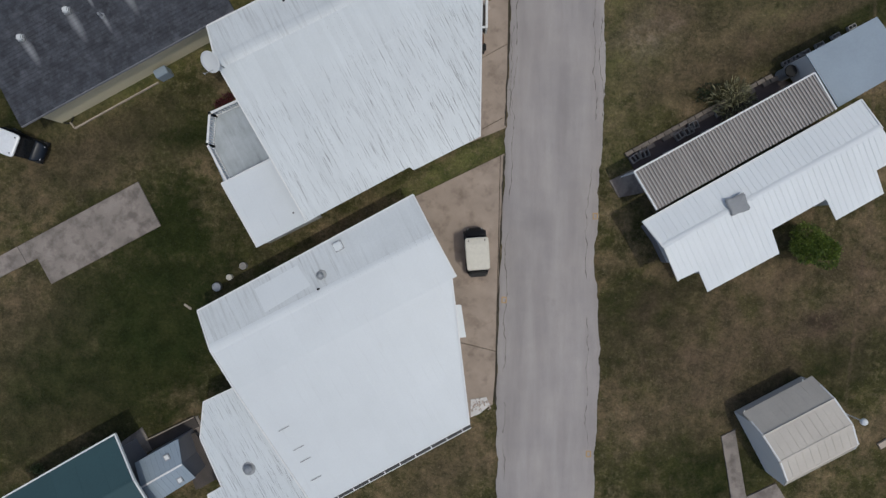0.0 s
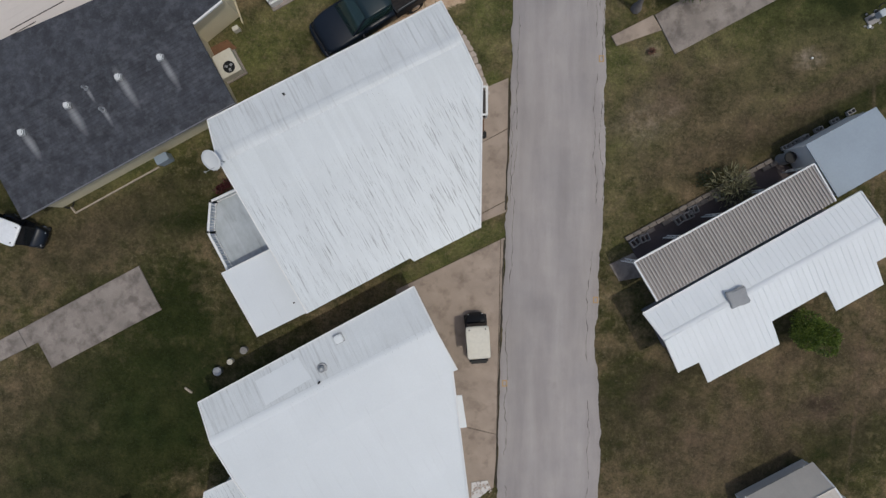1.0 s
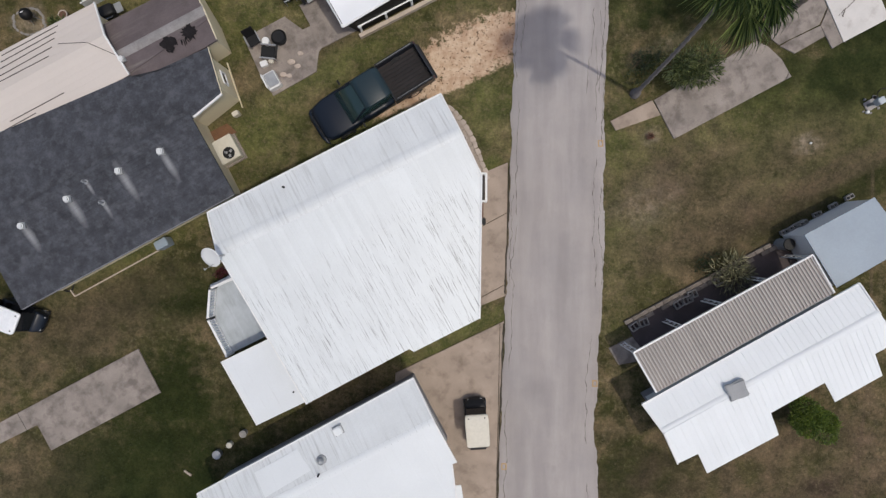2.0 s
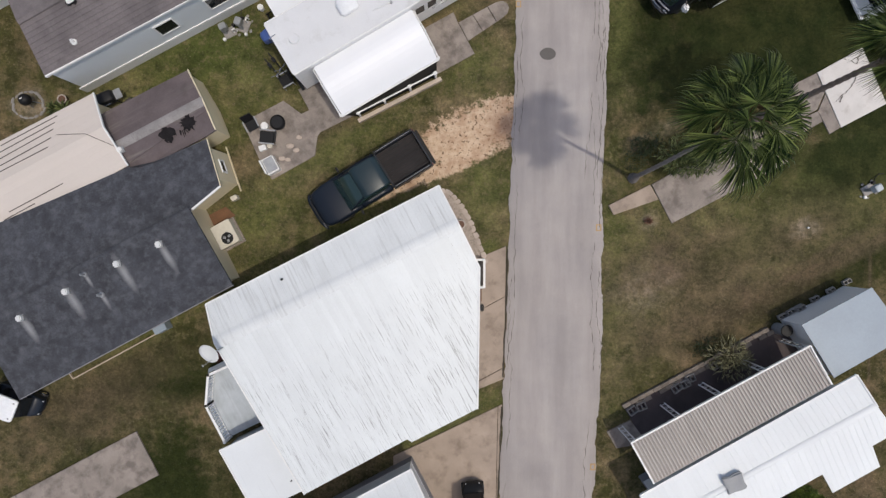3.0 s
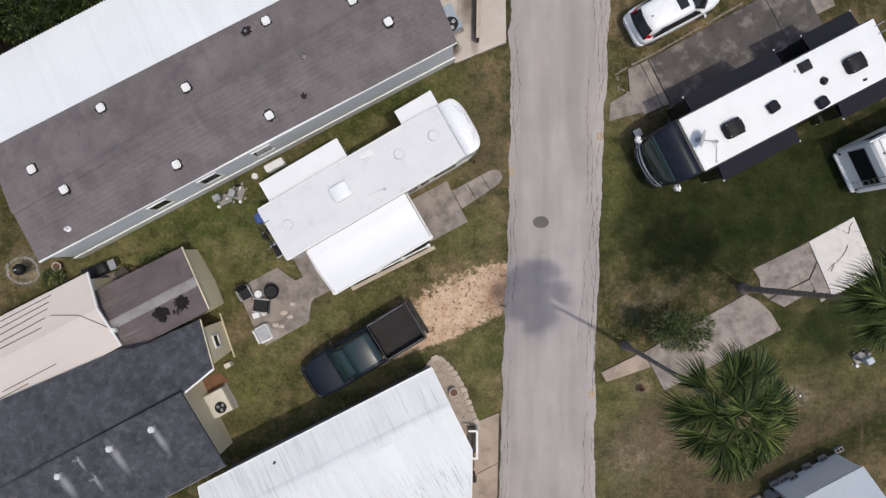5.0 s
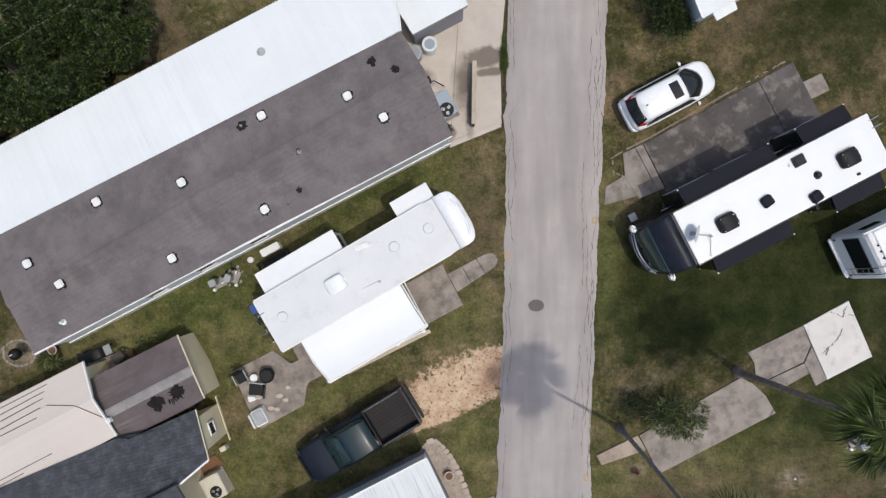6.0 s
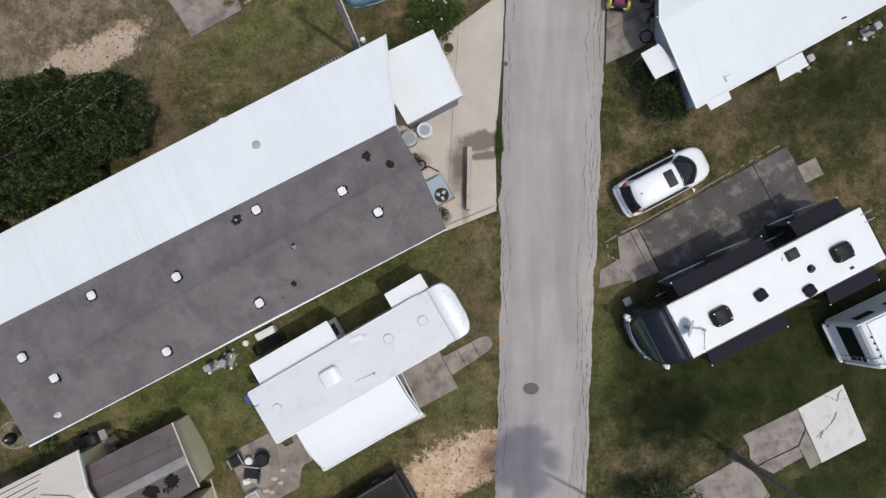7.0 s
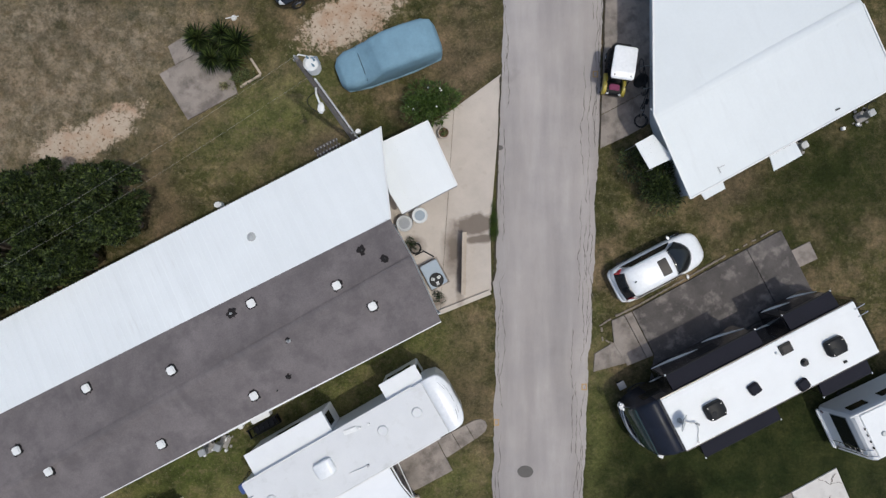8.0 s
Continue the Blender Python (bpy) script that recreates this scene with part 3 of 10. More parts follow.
COVER = surface("blue_car_cover", (0.165, 0.285, 0.365), 0.8, var=0.10, big=1.8, fine=9, bump=0.5, piece=0.0)
AWNING = surface("white_vinyl_awning", (0.74, 0.75, 0.77), 0.45, var=0.02, piece=0.0)
BARK_GREY = surface("grey_palm_bark", (0.175, 0.158, 0.150), 0.95, var=0.2, big=4, fine=18, bump=0.6, piece=0.0)
BARK = surface("palm_bark", (0.20, 0.158, 0.132), 0.95, var=0.25, big=4, fine=18, bump=0.6, piece=0.0)
TWIG = plain("twig_bark", (0.12, 0.095, 0.07), 0.9)
FAN_GREEN = leafy("fan_leaf", (0.009, 0.027, 0.009), (0.26, 0.33, 0.125), 0.28, 0.35, 0.5, 1.7)
FAN_DEEP = leafy("old_fan_leaf", (0.010, 0.020, 0.006), (0.045, 0.062, 0.018), 0.4, 0.3)
FAN_DRY = leafy("dry_fan_leaf", (0.10, 0.07, 0.035), (0.24, 0.18, 0.10))
LEAF_DARK = leafy("dark_leaf", (0.013, 0.026, 0.011), (0.040, 0.062, 0.022))
LEAF_OAK = leafy("oak_leaf", (0.007, 0.017, 0.006), (0.125, 0.175, 0.050), 0.5, 0.0, 1.0, 1.9)
LEAF_RED = leafy("dark_red_leaf", (0.05, 0.012, 0.016), (0.16, 0.035, 0.045))
LEAF_LIME = leafy("lime_leaf", (0.045, 0.085, 0.014), (0.20, 0.27, 0.05))
LEAF_BRIGHT = leafy("bright_leaf", (0.030, 0.065, 0.012), (0.12, 0.19, 0.04))
LEAF_LONG = leafy("long_leaf", (0.030, 0.050, 0.017), (0.20, 0.235, 0.095))
LEAF_PALE = leafy("pale_leaf", (0.09, 0.085, 0.045), (0.50, 0.48, 0.30), bias=1.6)
PETAL = plain("white_petal", (0.8, 0.78, 0.76), 0.7)
TERRACOTTA = plain("brown_clay", (0.13, 0.065, 0.04), 0.8)
POLE_WOOD = surface("grey_pole_wood", (0.145, 0.128, 0.118), 0.9, var=0.2, big=3, fine=20, bump=0.3, piece=0.0)


# ---- building blocks ----
def root_of(ob):
    while ob.parent:
        ob = ob.parent
    return ob


def thing(name, at, rz=0.0, label="", category="", group="", kind=""):
    ob = new(name)
    ob.empty_display_size = 0.2
    ob.matrix_basis = pose(at[0], at[1], 0, 0, 0, rz)
    return tagged(ob, label, category, group, kind)


def mesh_of(name, bm, material, smooth=False):
    me = bpy.data.meshes.new(name)
    bm.normal_update()
    bm.to_mesh(me)
    bm.free()
    for p in me.polygons:
        p.use_smooth = smooth
    me.materials.append(material)
    return me


def part(name, bm, material, parent, label="", local=False, smooth=False):
    """Links a bmesh as one mesh object under a thing or a part. The bmesh is in world places unless local."""
    if not local:
        bm.transform(root_of(parent).matrix_basis.inverted())
    ob = new(name, mesh_of(name, bm, material, smooth))
    ob.parent = parent
    return tagged(ob, label)


def solo(name, bm, material, label, category, kind="", group="", smooth=False):
    """A thing of one mesh, in world places, with its origin at its base."""
    co = [v.co for v in bm.verts]
    base = Vector((sum(c.x for c in co) / len(co), sum(c.y for c in co) / len(co), min(c.z for c in co)))
    bm.transform(Matrix.Translation(-base))
    ob = new(name, mesh_of(name, bm, material, smooth))
    ob.location = base
    return tagged(ob, label, category, group, kind)


def box(bm, c, s, rz=0.0, bevel=0.0, rx=0.0, ry=0.0):
    m = Matrix.Translation(c) @ Euler((radians(rx), radians(ry), radians(rz))).to_matrix().to_4x4() @ Matrix.Diagonal((*s, 1))
    r = bmesh.ops.create_cube(bm, size=1, matrix=m)
    if bevel:
        es = list({e for v in r["verts"] for e in v.link_edges})
        bmesh.ops.bevel(bm, geom=es, offset=bevel, segments=2, affect="EDGES", clamp_overlap=True)
    return bm


def cyl(bm, a, b, r0, r1=None, n=12):
    a, b = Vector(a), Vector(b)
    d = b - a
    m = Matrix.Translation((a + b) / 2) @ d.to_track_quat("Z", "Y").to_matrix().to_4x4()
    bmesh.ops.create_cone(bm, cap_ends=True, segments=n, radius1=r0, radius2=r0 if r1 is None else r1, depth=d.length, matrix=m)
    return bm


def prism(bm, pts, z0, z1):
    """A flat slab with the outline pts (x, y), from z0 to z1."""
    area = sum(p[0] * q[1] - q[0] * p[1] for p, q in zip(pts, [*pts[1:], pts[0]]))
    if area < 0:
        pts = pts[::-1]
    lo = [bm.verts.new((p[0], p[1], z0)) for p in pts]
    hi = [bm.verts.new((p[0], p[1], z1)) for p in pts]
    bm.faces.new(hi)
    bm.faces.new(lo[::-1])
    for i in range(len(pts)):
        j = (i + 1) % len(pts)
        bm.faces.new((lo[i], lo[j], hi[j], hi[i]))
    return bm


def tube(bm, pts, r, n=8):
    """A round bar along pts; r is one radius or one for each point."""
    pts = [Vector(p) for p in pts]
    rs = r if isinstance(r, (list, tuple)) else [r] * len(pts)
    rings = []
    for i, p in enumerate(pts):
        d = (pts[min(i + 1, len(pts) - 1)] - pts[max(i - 1, 0)]).normalized()
        q = d.to_track_quat("Z", "Y")
        rings.append([bm.verts.new(p + q @ Vector((rs[i] * math.cos(6.2832 * k / n), rs[i] * math.sin(6.2832 * k / n), 0))) for k in range(n)])
    for a, b in zip(rings, rings[1:]):
        for k in range(n):
            bm.faces.new((a[k], a[(k + 1) % n], b[(k + 1) % n], b[k]))
    bm.faces.new(rings[0][::-1])
    bm.faces.new(rings[-1])
    return bm


def loft(bm, rings):
    rows = [[bm.verts.new(p) for p in ring] for ring in rings]
    n = len(rows[0])
    for a, b in zip(rows, rows[1:]):
        for k in range(n):
            bm.faces.new((a[k], a[(k + 1) % n], b[(k + 1) % n], b[k]))
    bm.faces.new(rows[0][::-1])
    bm.faces.new(rows[-1])
    bmesh.ops.recalc_face_normals(bm, faces=bm.faces)
    return bm


def quad(bm, pts, th=0.012):
    """A thin pane through four corners."""
    vs = [bm.verts.new(p) for p in pts]
    f = bm.faces.new(vs)
    f.normal_update()
    n = f.normal.copy()
    lo = [bm.verts.new(v.co - n * th) for v in vs]
    bm.faces.new(lo[::-1])
    for i in range(len(vs)):
        j = (i + 1) % len(vs)
        bm.faces.new((vs[j], vs[i], lo[i], lo[j]))
    return bm


def ring(x, hw, z0, z1, r=0.12, tilt=0.0, tuck=0.0):
    """A rounded box section across a vehicle at x; tilt pushes its top back by so much, tuck narrows its top."""
    out = []
    r = min(r, hw * 0.9, (z1 - z0) * 0.45)
    for cy, cz, a0 in ((hw - r, z0 + r, -90), (hw - r, z1 - r, 0), (-hw + r, z1 - r, 90), (-hw + r, z0 + r, 180)):
        for k in range(4):
            a = radians(a0 + 30 * k)
            y, z = cy + r * math.cos(a), cz + r * math.sin(a)
            f = (z - z0) / (z1 - z0)
            out.append((x + tilt * f, y * (1 - tuck * f / max(hw, 1e-3)), z))
    return out


def clip(poly, n, d, keep_above):
    """The part of a 2D outline on one side of the line n.p = d."""
    out = []
    for p, q in zip(poly, [*poly[1:], poly[0]]):
        a, b = p.dot(n) - d, q.dot(n) - d
        if not keep_above:
            a, b = -a, -b
        if a >= 0:
            out.append(p)
        if (a >= 0) != (b >= 0):
            out.append(p + (q - p) * (a / (a - b)))
    return out


def plane_of(pts):
    A = np.array([(p[0], p[1], 1.0) for p in pts])
    return np.linalg.lstsq(A, np.array([p[2] for p in pts]), rcond=None)[0]


def slab_on(bm, poly, pl, off, thick):
    """A thin slab over a 2D outline on the plane pl."""
    clean = [p for i, p in enumerate(poly) if (p - poly[i - 1]).length > 1e-4]
    if len(clean) < 3:
        return False
    area = sum(p.x * q.y - q.x * p.y for p, q in zip(clean, [*clean[1:], clean[0]]))
    if abs(area) < 2e-3:
        return False
    if area < 0:
        clean = clean[::-1]
    z = lambda p: pl[0] * p.x + pl[1] * p.y + pl[2] + off
    hi = [bm.verts.new((p.x, p.y, z(p))) for p in clean]
    lo = [bm.verts.new((p.x, p.y, z(p) - thick)) for p in clean]
    bm.faces.new(hi)
    bm.faces.new(lo[::-1])
    for i in range(len(clean)):
        j = (i + 1) % len(clean)
        bm.faces.new((lo[i], lo[j], hi[j], hi[i]))
    return True


def panel_roof(parent, pts, material, width=0.6, rib=0.03, rib_w=0.05, thick=0.04, along=None, name="roof_panel", lift=0.0, rib_metal=None):
    """One slope of sheet metal: a row of panels side by side, each with a raised rib along one edge. along: the way the ribs run."""
    pl = plane_of(pts)
    run = Vector(along).normalized() if along else V
    side = Vector((run.y, -run.x))
    poly = [Vector(p[:2]) for p in pts]
    lo, hi = min(p.dot(side) for p in poly), max(p.dot(side) for p in poly)
    n = max(1, round((hi - lo) / width))
    for i in range(n):
        s0, s1 = lo + (hi - lo) * i / n, lo + (hi - lo) * (i + 1) / n
        strip = clip(clip(poly, side, s0, True), side, s1 - 0.001, False)
        bm = bmesh.new()
        if len(strip) < 3 or not slab_on(bm, strip, pl, lift, thick):
            bm.free()
            continue
        if rib:
            up = bm if rib_metal is None else bmesh.new()
            raised = slab_on(up, clip(strip, side, s0 + rib_w, False), pl, lift + rib, rib)
            if up is not bm:
                part("rib", up, rib_metal, parent) if raised else up.free()
        part(name, bm, material, parent)
    return pl


def course_roof(parent, pts, material, course=0.16, eave=None, name="shingle_course"):
    """One slope of shingles: overlapping courses with a small step between them, over a deck."""
    pl = plane_of(pts)
    up = Vector((pl[0], pl[1])).normalized()
    poly = [Vector(p[:2]) for p in pts]
    lo, hi = min(p.dot(up) for p in poly), max(p.dot(up) for p in poly)
    deck = bmesh.new()
    slab_on(deck, poly, pl, -0.03, 0.10)
    part("roof_deck", deck, material, parent)
    bm = bmesh.new()
    n = int((hi - lo) / course) + 1
    for i in range(n):
        strip = clip(clip(poly, up, lo + i * course, True), up, lo + (i + 1) * course + 0.02, False)
        if len(strip) < 3:
            continue
        tilt = np.array((pl[0] - up.x * 0.09, pl[1] - up.y * 0.09, pl[2] + 0.09 * (lo + i * course)))
        slab_on(bm, strip, tilt, 0.006, 0.022)
    ob = part(name, bm, material, parent)
    ob["kind"] = "stuff"
    return pl


def inset(poly, d):
    """An outline drawn in by d."""
    poly = [Vector(p[:2]) for p in poly]
    if sum(p.x * q.y - q.x * p.y for p, q in zip(poly, [*poly[1:], poly[0]])) < 0:
        poly = poly[::-1]
    out = []
    for i, p in enumerate(poly):
        a, b = poly[i - 1], poly[(i + 1) % len(poly)]
        e0, e1 = (p - a).normalized(), (b - p).normalized()
        n0, n1 = Vector((-e0.y, e0.x)), Vector((-e1.y, e1.x))
        m = n0 + n1
        m = m.normalized() if m.length > 1e-3 else n0
        out.append(p + m * min(d / max(m.dot(n0), 0.35), 2.2 * d))
    return out


def wall_under(parent, outline, planes, material, d=0.3, name="wall", drop=0.07, skirt=None, label=""):
    """The walls of a house, one mesh for each side, up to the underside of the roof."""
    poly = inset(outline, d)
    inner = inset([(*p, 0) for p in poly], 0.12)
    top = lambda p: min(pl[0] * p.x + pl[1] * p.y + pl[2] for pl in planes) - drop
    for i, p in enumerate(poly):
        q, pi, qi = poly[(i + 1) % len(poly)], inner[i], inner[(i + 1) % len(poly)]
        n = max(2, int((q - p).length / 0.5))
        bm = bmesh.new()
        cols = []
        for k in range(n + 1):
            o, w = p.lerp(q, k / n), pi.lerp(qi, k / n)
            cols.append([bm.verts.new((o.x, o.y, 0)), bm.verts.new((o.x, o.y, top(o))), bm.verts.new((w.x, w.y, top(o))), bm.verts.new((w.x, w.y, 0))])
        for a, b in zip(cols, cols[1:]):
            for k in range(4):
                bm.faces.new((a[k], b[k], b[(k + 1) % 4], a[(k + 1) % 4]))
        bm.faces.new(cols[0])
        bm.faces.new(cols[-1][::-1])
        bmesh.ops.recalc_face_normals(bm, faces=bm.faces)
        part(name, bm, material, parent, label)
        if skirt:
            e = (q - p).normalized()
            nrm = Vector((e.y, -e.x))
            c = (p + q) / 2 + nrm * 0.012
            part("skirting", box(bmesh.new(), (c.x, c.y, 0.32), ((q - p).length, 0.03, 0.64), math.degrees(math.atan2(e.y, e.x))), skirt, parent)
    return poly


def bar(parent, a, b, w, h, material, name="trim_board", up=0.0):
    """A straight board from a to b."""
    a, b = Vector(a), Vector(b)
    d = b - a
    bm = bmesh.new()
    m = Matrix.Translation((a + b) / 2 + Vector((0, 0, up))) @ d.to_track_quat("X", "Z").to_matrix().to_4x4() @ Matrix.Diagonal((d.length, w, h, 1))
    bmesh.ops.create_cube(bm, size=1, matrix=m)
    return part(name, bm, material, parent)


def on(pl, p, up=0.0):
    return Vector((p[0], p[1], pl[0] * p[0] + pl[1] * p[1] + pl[2] + up))


def edge_trim(parent, pts, pl, material, w=0.06, h=0.10, name="edge_trim"):
    for p, q in zip(pts, pts[1:]):
        bar(parent, on(pl, p), on(pl, q), w, h, material, name, 0.0)


def round_vent(parent, at, r=0.13, h=0.25, material=STEEL, hood=True):
    bm = cyl(bmesh.new(), at - Vector((0, 0, 0.05)), at + Vector((0, 0, h)), r * 0.7, r * 0.62, 14)
    v = part("roof_vent", bm, material, parent, smooth=False)
    if hood:
        part("vent_cap", cyl(bmesh.new(), at + Vector((0, 0, h)), at + Vector((0, 0, h + 0.09)), r, r * 0.45, 16), material, v)
        part("flashing", cyl(bmesh.new(), at - Vector((0, 0, 0.02)), at + Vector((0, 0, 0.035)), r * 1.6, r * 1.4, 16), material, v)
    return v


def tar_pad(parent, at, pl, r):
    """A ragged smear of roofing tar round a fitting."""
    rng = random.Random(int(at.x * 97 + at.y * 31))
    bm = bmesh.new()
    o = Vector(at[:2])
    slab_on(bm, [o + Vector((math.cos(k * 0.393), math.sin(k * 0.393))) * r * rng.uniform(0.55, 1.15) * (0.9 if k % 2 else 1.05) for k in range(16)], pl, 0.03, 0.012)
    part("tar_patch", bm, TAR, parent, "black tar smear")


def square_vent(parent, at, s=0.36, h=0.16, lid=TRIM, rim=BLACK, rz=28.2, tar=None):
    v = part("skylight_vent", box(bmesh.new(), at + Vector((0, 0, 0.03)), (s * 1.16, s * 1.16, 0.08), rz), rim, parent)
    if tar is not None:
        tar_pad(v, at, tar, s * 0.80)
    part("vent_lid", box(bmesh.new(), at + Vector((0, 0, h * 0.7)), (s, s, h), rz, 0.045), lid, v)
    return v


def window_on(parent, a, b, z0, z1, out, slats=0):
    """A window in a wall from a to b, with its frame, pane and bars; out points away from the house."""
    a, b, o = Vector(a[:2]), Vector(b[:2]), Vector(out).normalized()
    c, L, ang = (a + b) / 2, (b - a).length, math.degrees(math.atan2((b - a).y, (b - a).x))
    bm = bmesh.new()
    for s in (-1, 1):
        e = c + (b - a).normalized() * s * (L / 2 - 0.03) + o * 0.03
        box(bm, (e.x, e.y, (z0 + z1) / 2), (0.06, 0.06, z1 - z0), ang)
    for z in (z0, z1):
        e = c + o * 0.03
        box(bm, (e.x, e.y, z), (L, 0.06, 0.06), ang)
    w = part("window", bm, TRIM, parent)
    e = c + o * 0.015
    part("pane", box(bmesh.new(), (e.x, e.y, (z0 + z1) / 2), (L - 0.08, 0.02, z1 - z0 - 0.06), ang), GLASS_DARK, w)
    for k in range(slats):
        z = z0 + (z1 - z0) * (k + 1) / (slats + 1)
        e = c + o * 0.04
        part("bar", box(bmesh.new(), (e.x, e.y, z), (L - 0.06, 0.03, 0.03), ang), TRIM, w)
    return w


# ---- ground, road, pavements ----
def ground():
    # one sheet, fine where the camera passes, that reaches the horizon
    xs = [-2500, -600, -150, *np.linspace(-45, 50, 48), 150, 600, 2500]
    ys = [-2500, -600, -150, *np.linspace(-40, 75, 58), 150, 600, 2500]
    bm = bmesh.new()
    grid = [[bm.verts.new((x, y, 0.0 if abs(x) > 100 or abs(y) > 120 else 0.03 * (noise.noise((x * 0.22, y * 0.22, 0)) - 0.6))) for x in xs] for y in ys]
    for a, b in zip(grid, grid[1:]):
        for i in range(len(xs) - 1):
            bm.faces.new((a[i], a[i + 1], b[i + 1], b[i]))
    ob = new("ground", mesh_of("ground", bm, GROUND, True))
    tagged(ob, "dry olive-brown lawn with bare sandy patches", "ground", kind="structure")


ROAD_LEFT = [(2.35, -12.24, 0), (2.29, -7.28, 0), (2.46, -1.29, 0), (2.69, 4.35, 0), (2.91, 9.94, 0), (3.01, 14.67, 0), (3.24, 20.78, 0), (3.32, 28.83, 0), (3.23, 29.98, 0), (3.28, 30.46, 0), (3.13, 29.85, 0), (3.38, 35.75, 0), (3.55, 41.64, 0)]
ROAD_RIGHT = [(6.99, -12.22, 0), (7.21, -5.09, 0), (6.95, -0.21, 0), (7.39, 5.68, 0), (7.35, 10.98, 0), (7.35, 8.51, 0), (7.42, 15.47, 0), (7.60, 21.30, 0), (7.49, 18.76, 0), (7.86, 27.33, 0), (7.74, 26.12, 0), (8.02, 34.44, 0), (8.26, 41.67, 0)]


def road_x(side, y):
    row = sorted(side, key=lambda p: p[1])
    return float(np.interp(y, [p[1] for p in row], [p[0] for p in row]))


def road():
    ys = [-400, -120, *np.arange(-30, 70, 0.1), 140, 400]
    bm = bmesh.new()
    rows = []
    for y in ys:
        a = road_x(ROAD_LEFT, y) + 0.10 * noise.noise((3.1, y * 0.9, 0)) + 0.05 * noise.noise((9.1, y * 4.0, 0))
        b = road_x(ROAD_RIGHT, y) + 0.13 * noise.noise((5.7, y * 0.5, 0)) + 0.05 * noise.noise((2.7, y * 1.9, 0)) + 0.03 * noise.noise((1.7, y * 5.1, 0)) + 0.035 * noise.noise((4.7, y * 13.0, 0))
        row = []
        for f, z in ((0, 0.0), (0.012, 0.035), (0.25, 0.05), (0.5, 0.06), (0.75, 0.05), (0.988, 0.035), (1, 0.0)):
            row.append(bm.verts.new((a + (b - a) * f, y, z)))
        rows.append(row)
    for a, b in zip(rows, rows[1:]):
        for i in range(6):
            bm.faces.new((a[i], a[i + 1], b[i + 1], b[i]))
    ob = new("road", mesh_of("road", bm, ASPHALT, True))
    tagged(ob, "worn grey asphalt lane with ragged cracked edges", "road", kind="structure")
    # long cracks near both edges
    rng = random.Random(4)
    for side, off, sg in ((ROAD_RIGHT, -0.45, 1), (ROAD_LEFT, 0.32, -1), (ROAD_RIGHT, -0.75, 2), (ROAD_LEFT, 0.14, 3), (ROAD_RIGHT, -0.24, 4), (ROAD_RIGHT, -0.14, 0.7)):
        bm = bmesh.new()
        y = -28.0 if sg in (1, -1) else 15.0 if sg in (2, 4) else 6.0
        while y < 60:
            n = int(rng.uniform(14, 60))
            pts = []
            for k in range(n):
                yy = y + k * 0.12
                x = road_x(side, yy) + off + 0.22 * noise.noise((sg * 7.3, yy * 0.5, 1)) + 0.09 * noise.noise((sg * 3.3, yy * 2.9, 2)) + 0.04 * noise.noise((sg * 5.3, yy * 9.0, 2))
                pts.append((x, yy, rng.choice((0.004, 0.006, 0.009, 0.018)) * (0.4 if k in (0, n - 1) else 1)))
            last = None
            for x, yy, w in pts:
                f = (x - road_x(ROAD_LEFT, yy)) / (road_x(ROAD_RIGHT, yy) - road_x(ROAD_LEFT, yy))
                z = 0.035 + 0.025 * (1 - abs(2 * f - 1)) + 0.008
                cur = (bm.verts.new((x - w, yy, z)), bm.verts.new((x + w, yy, z)))
                if last:
                    bm.faces.new((last[0], last[1], cur[1], cur[0]))
                last = cur
            y += n * 0.12 + rng.uniform(0.2, 2.5 if sg in (1, -1) else 7.0)
        ob2 = new("crack", mesh_of("crack", bm, CRACK))
        ob2.parent = ob
    # patched covers and utility marks
    for c, r, m in (((4.76, 20.88, 0), 0.38, PATCH), ((3.45, 36.23, 0), 0.15, PATCH)):
        bm = bmesh.new()
        prism(bm, [(c[0] + r * (1 + 0.08 * noise.noise((k * 1.7, r, 0))) * math.cos(k * 0.3927), c[1] + 0.75 * r * math.sin(k * 0.3927)) for k in range(16)], 0.03, 0.068)
        cover = new("manhole_cover" if r > 0.3 else "valve_cover", mesh_of("cover", bm, m))
        tagged(cover, "dark round cover set flush in the asphalt", "manhole", kind="structure")
    for c in ((3.37, 23.21, 0), (7.52, 24.92, 0), (7.19, 12.71, 0), (6.97, 1.32, 0), (2.65, -2.67, 0), (6.73, -10.10, 0), (7.93, 39.74, 0)):
        bm = bmesh.new()
        for dx, dy, sx, sy in ((-0.1, 0, 0.045, 0.30), (0.1, 0, 0.045, 0.30), (0, 0.13, 0.16, 0.045), (0, -0.13, 0.16, 0.045)):
            box(bm, (c[0] + dx, c[1] + dy, 0.057), (sx, sy, 0.012))
        tagged(new("road_mark", mesh_of("road_mark", bm, MARK_ORANGE)), "small orange painted square on the road edge", "road mark", kind="structure")


SLABS = []


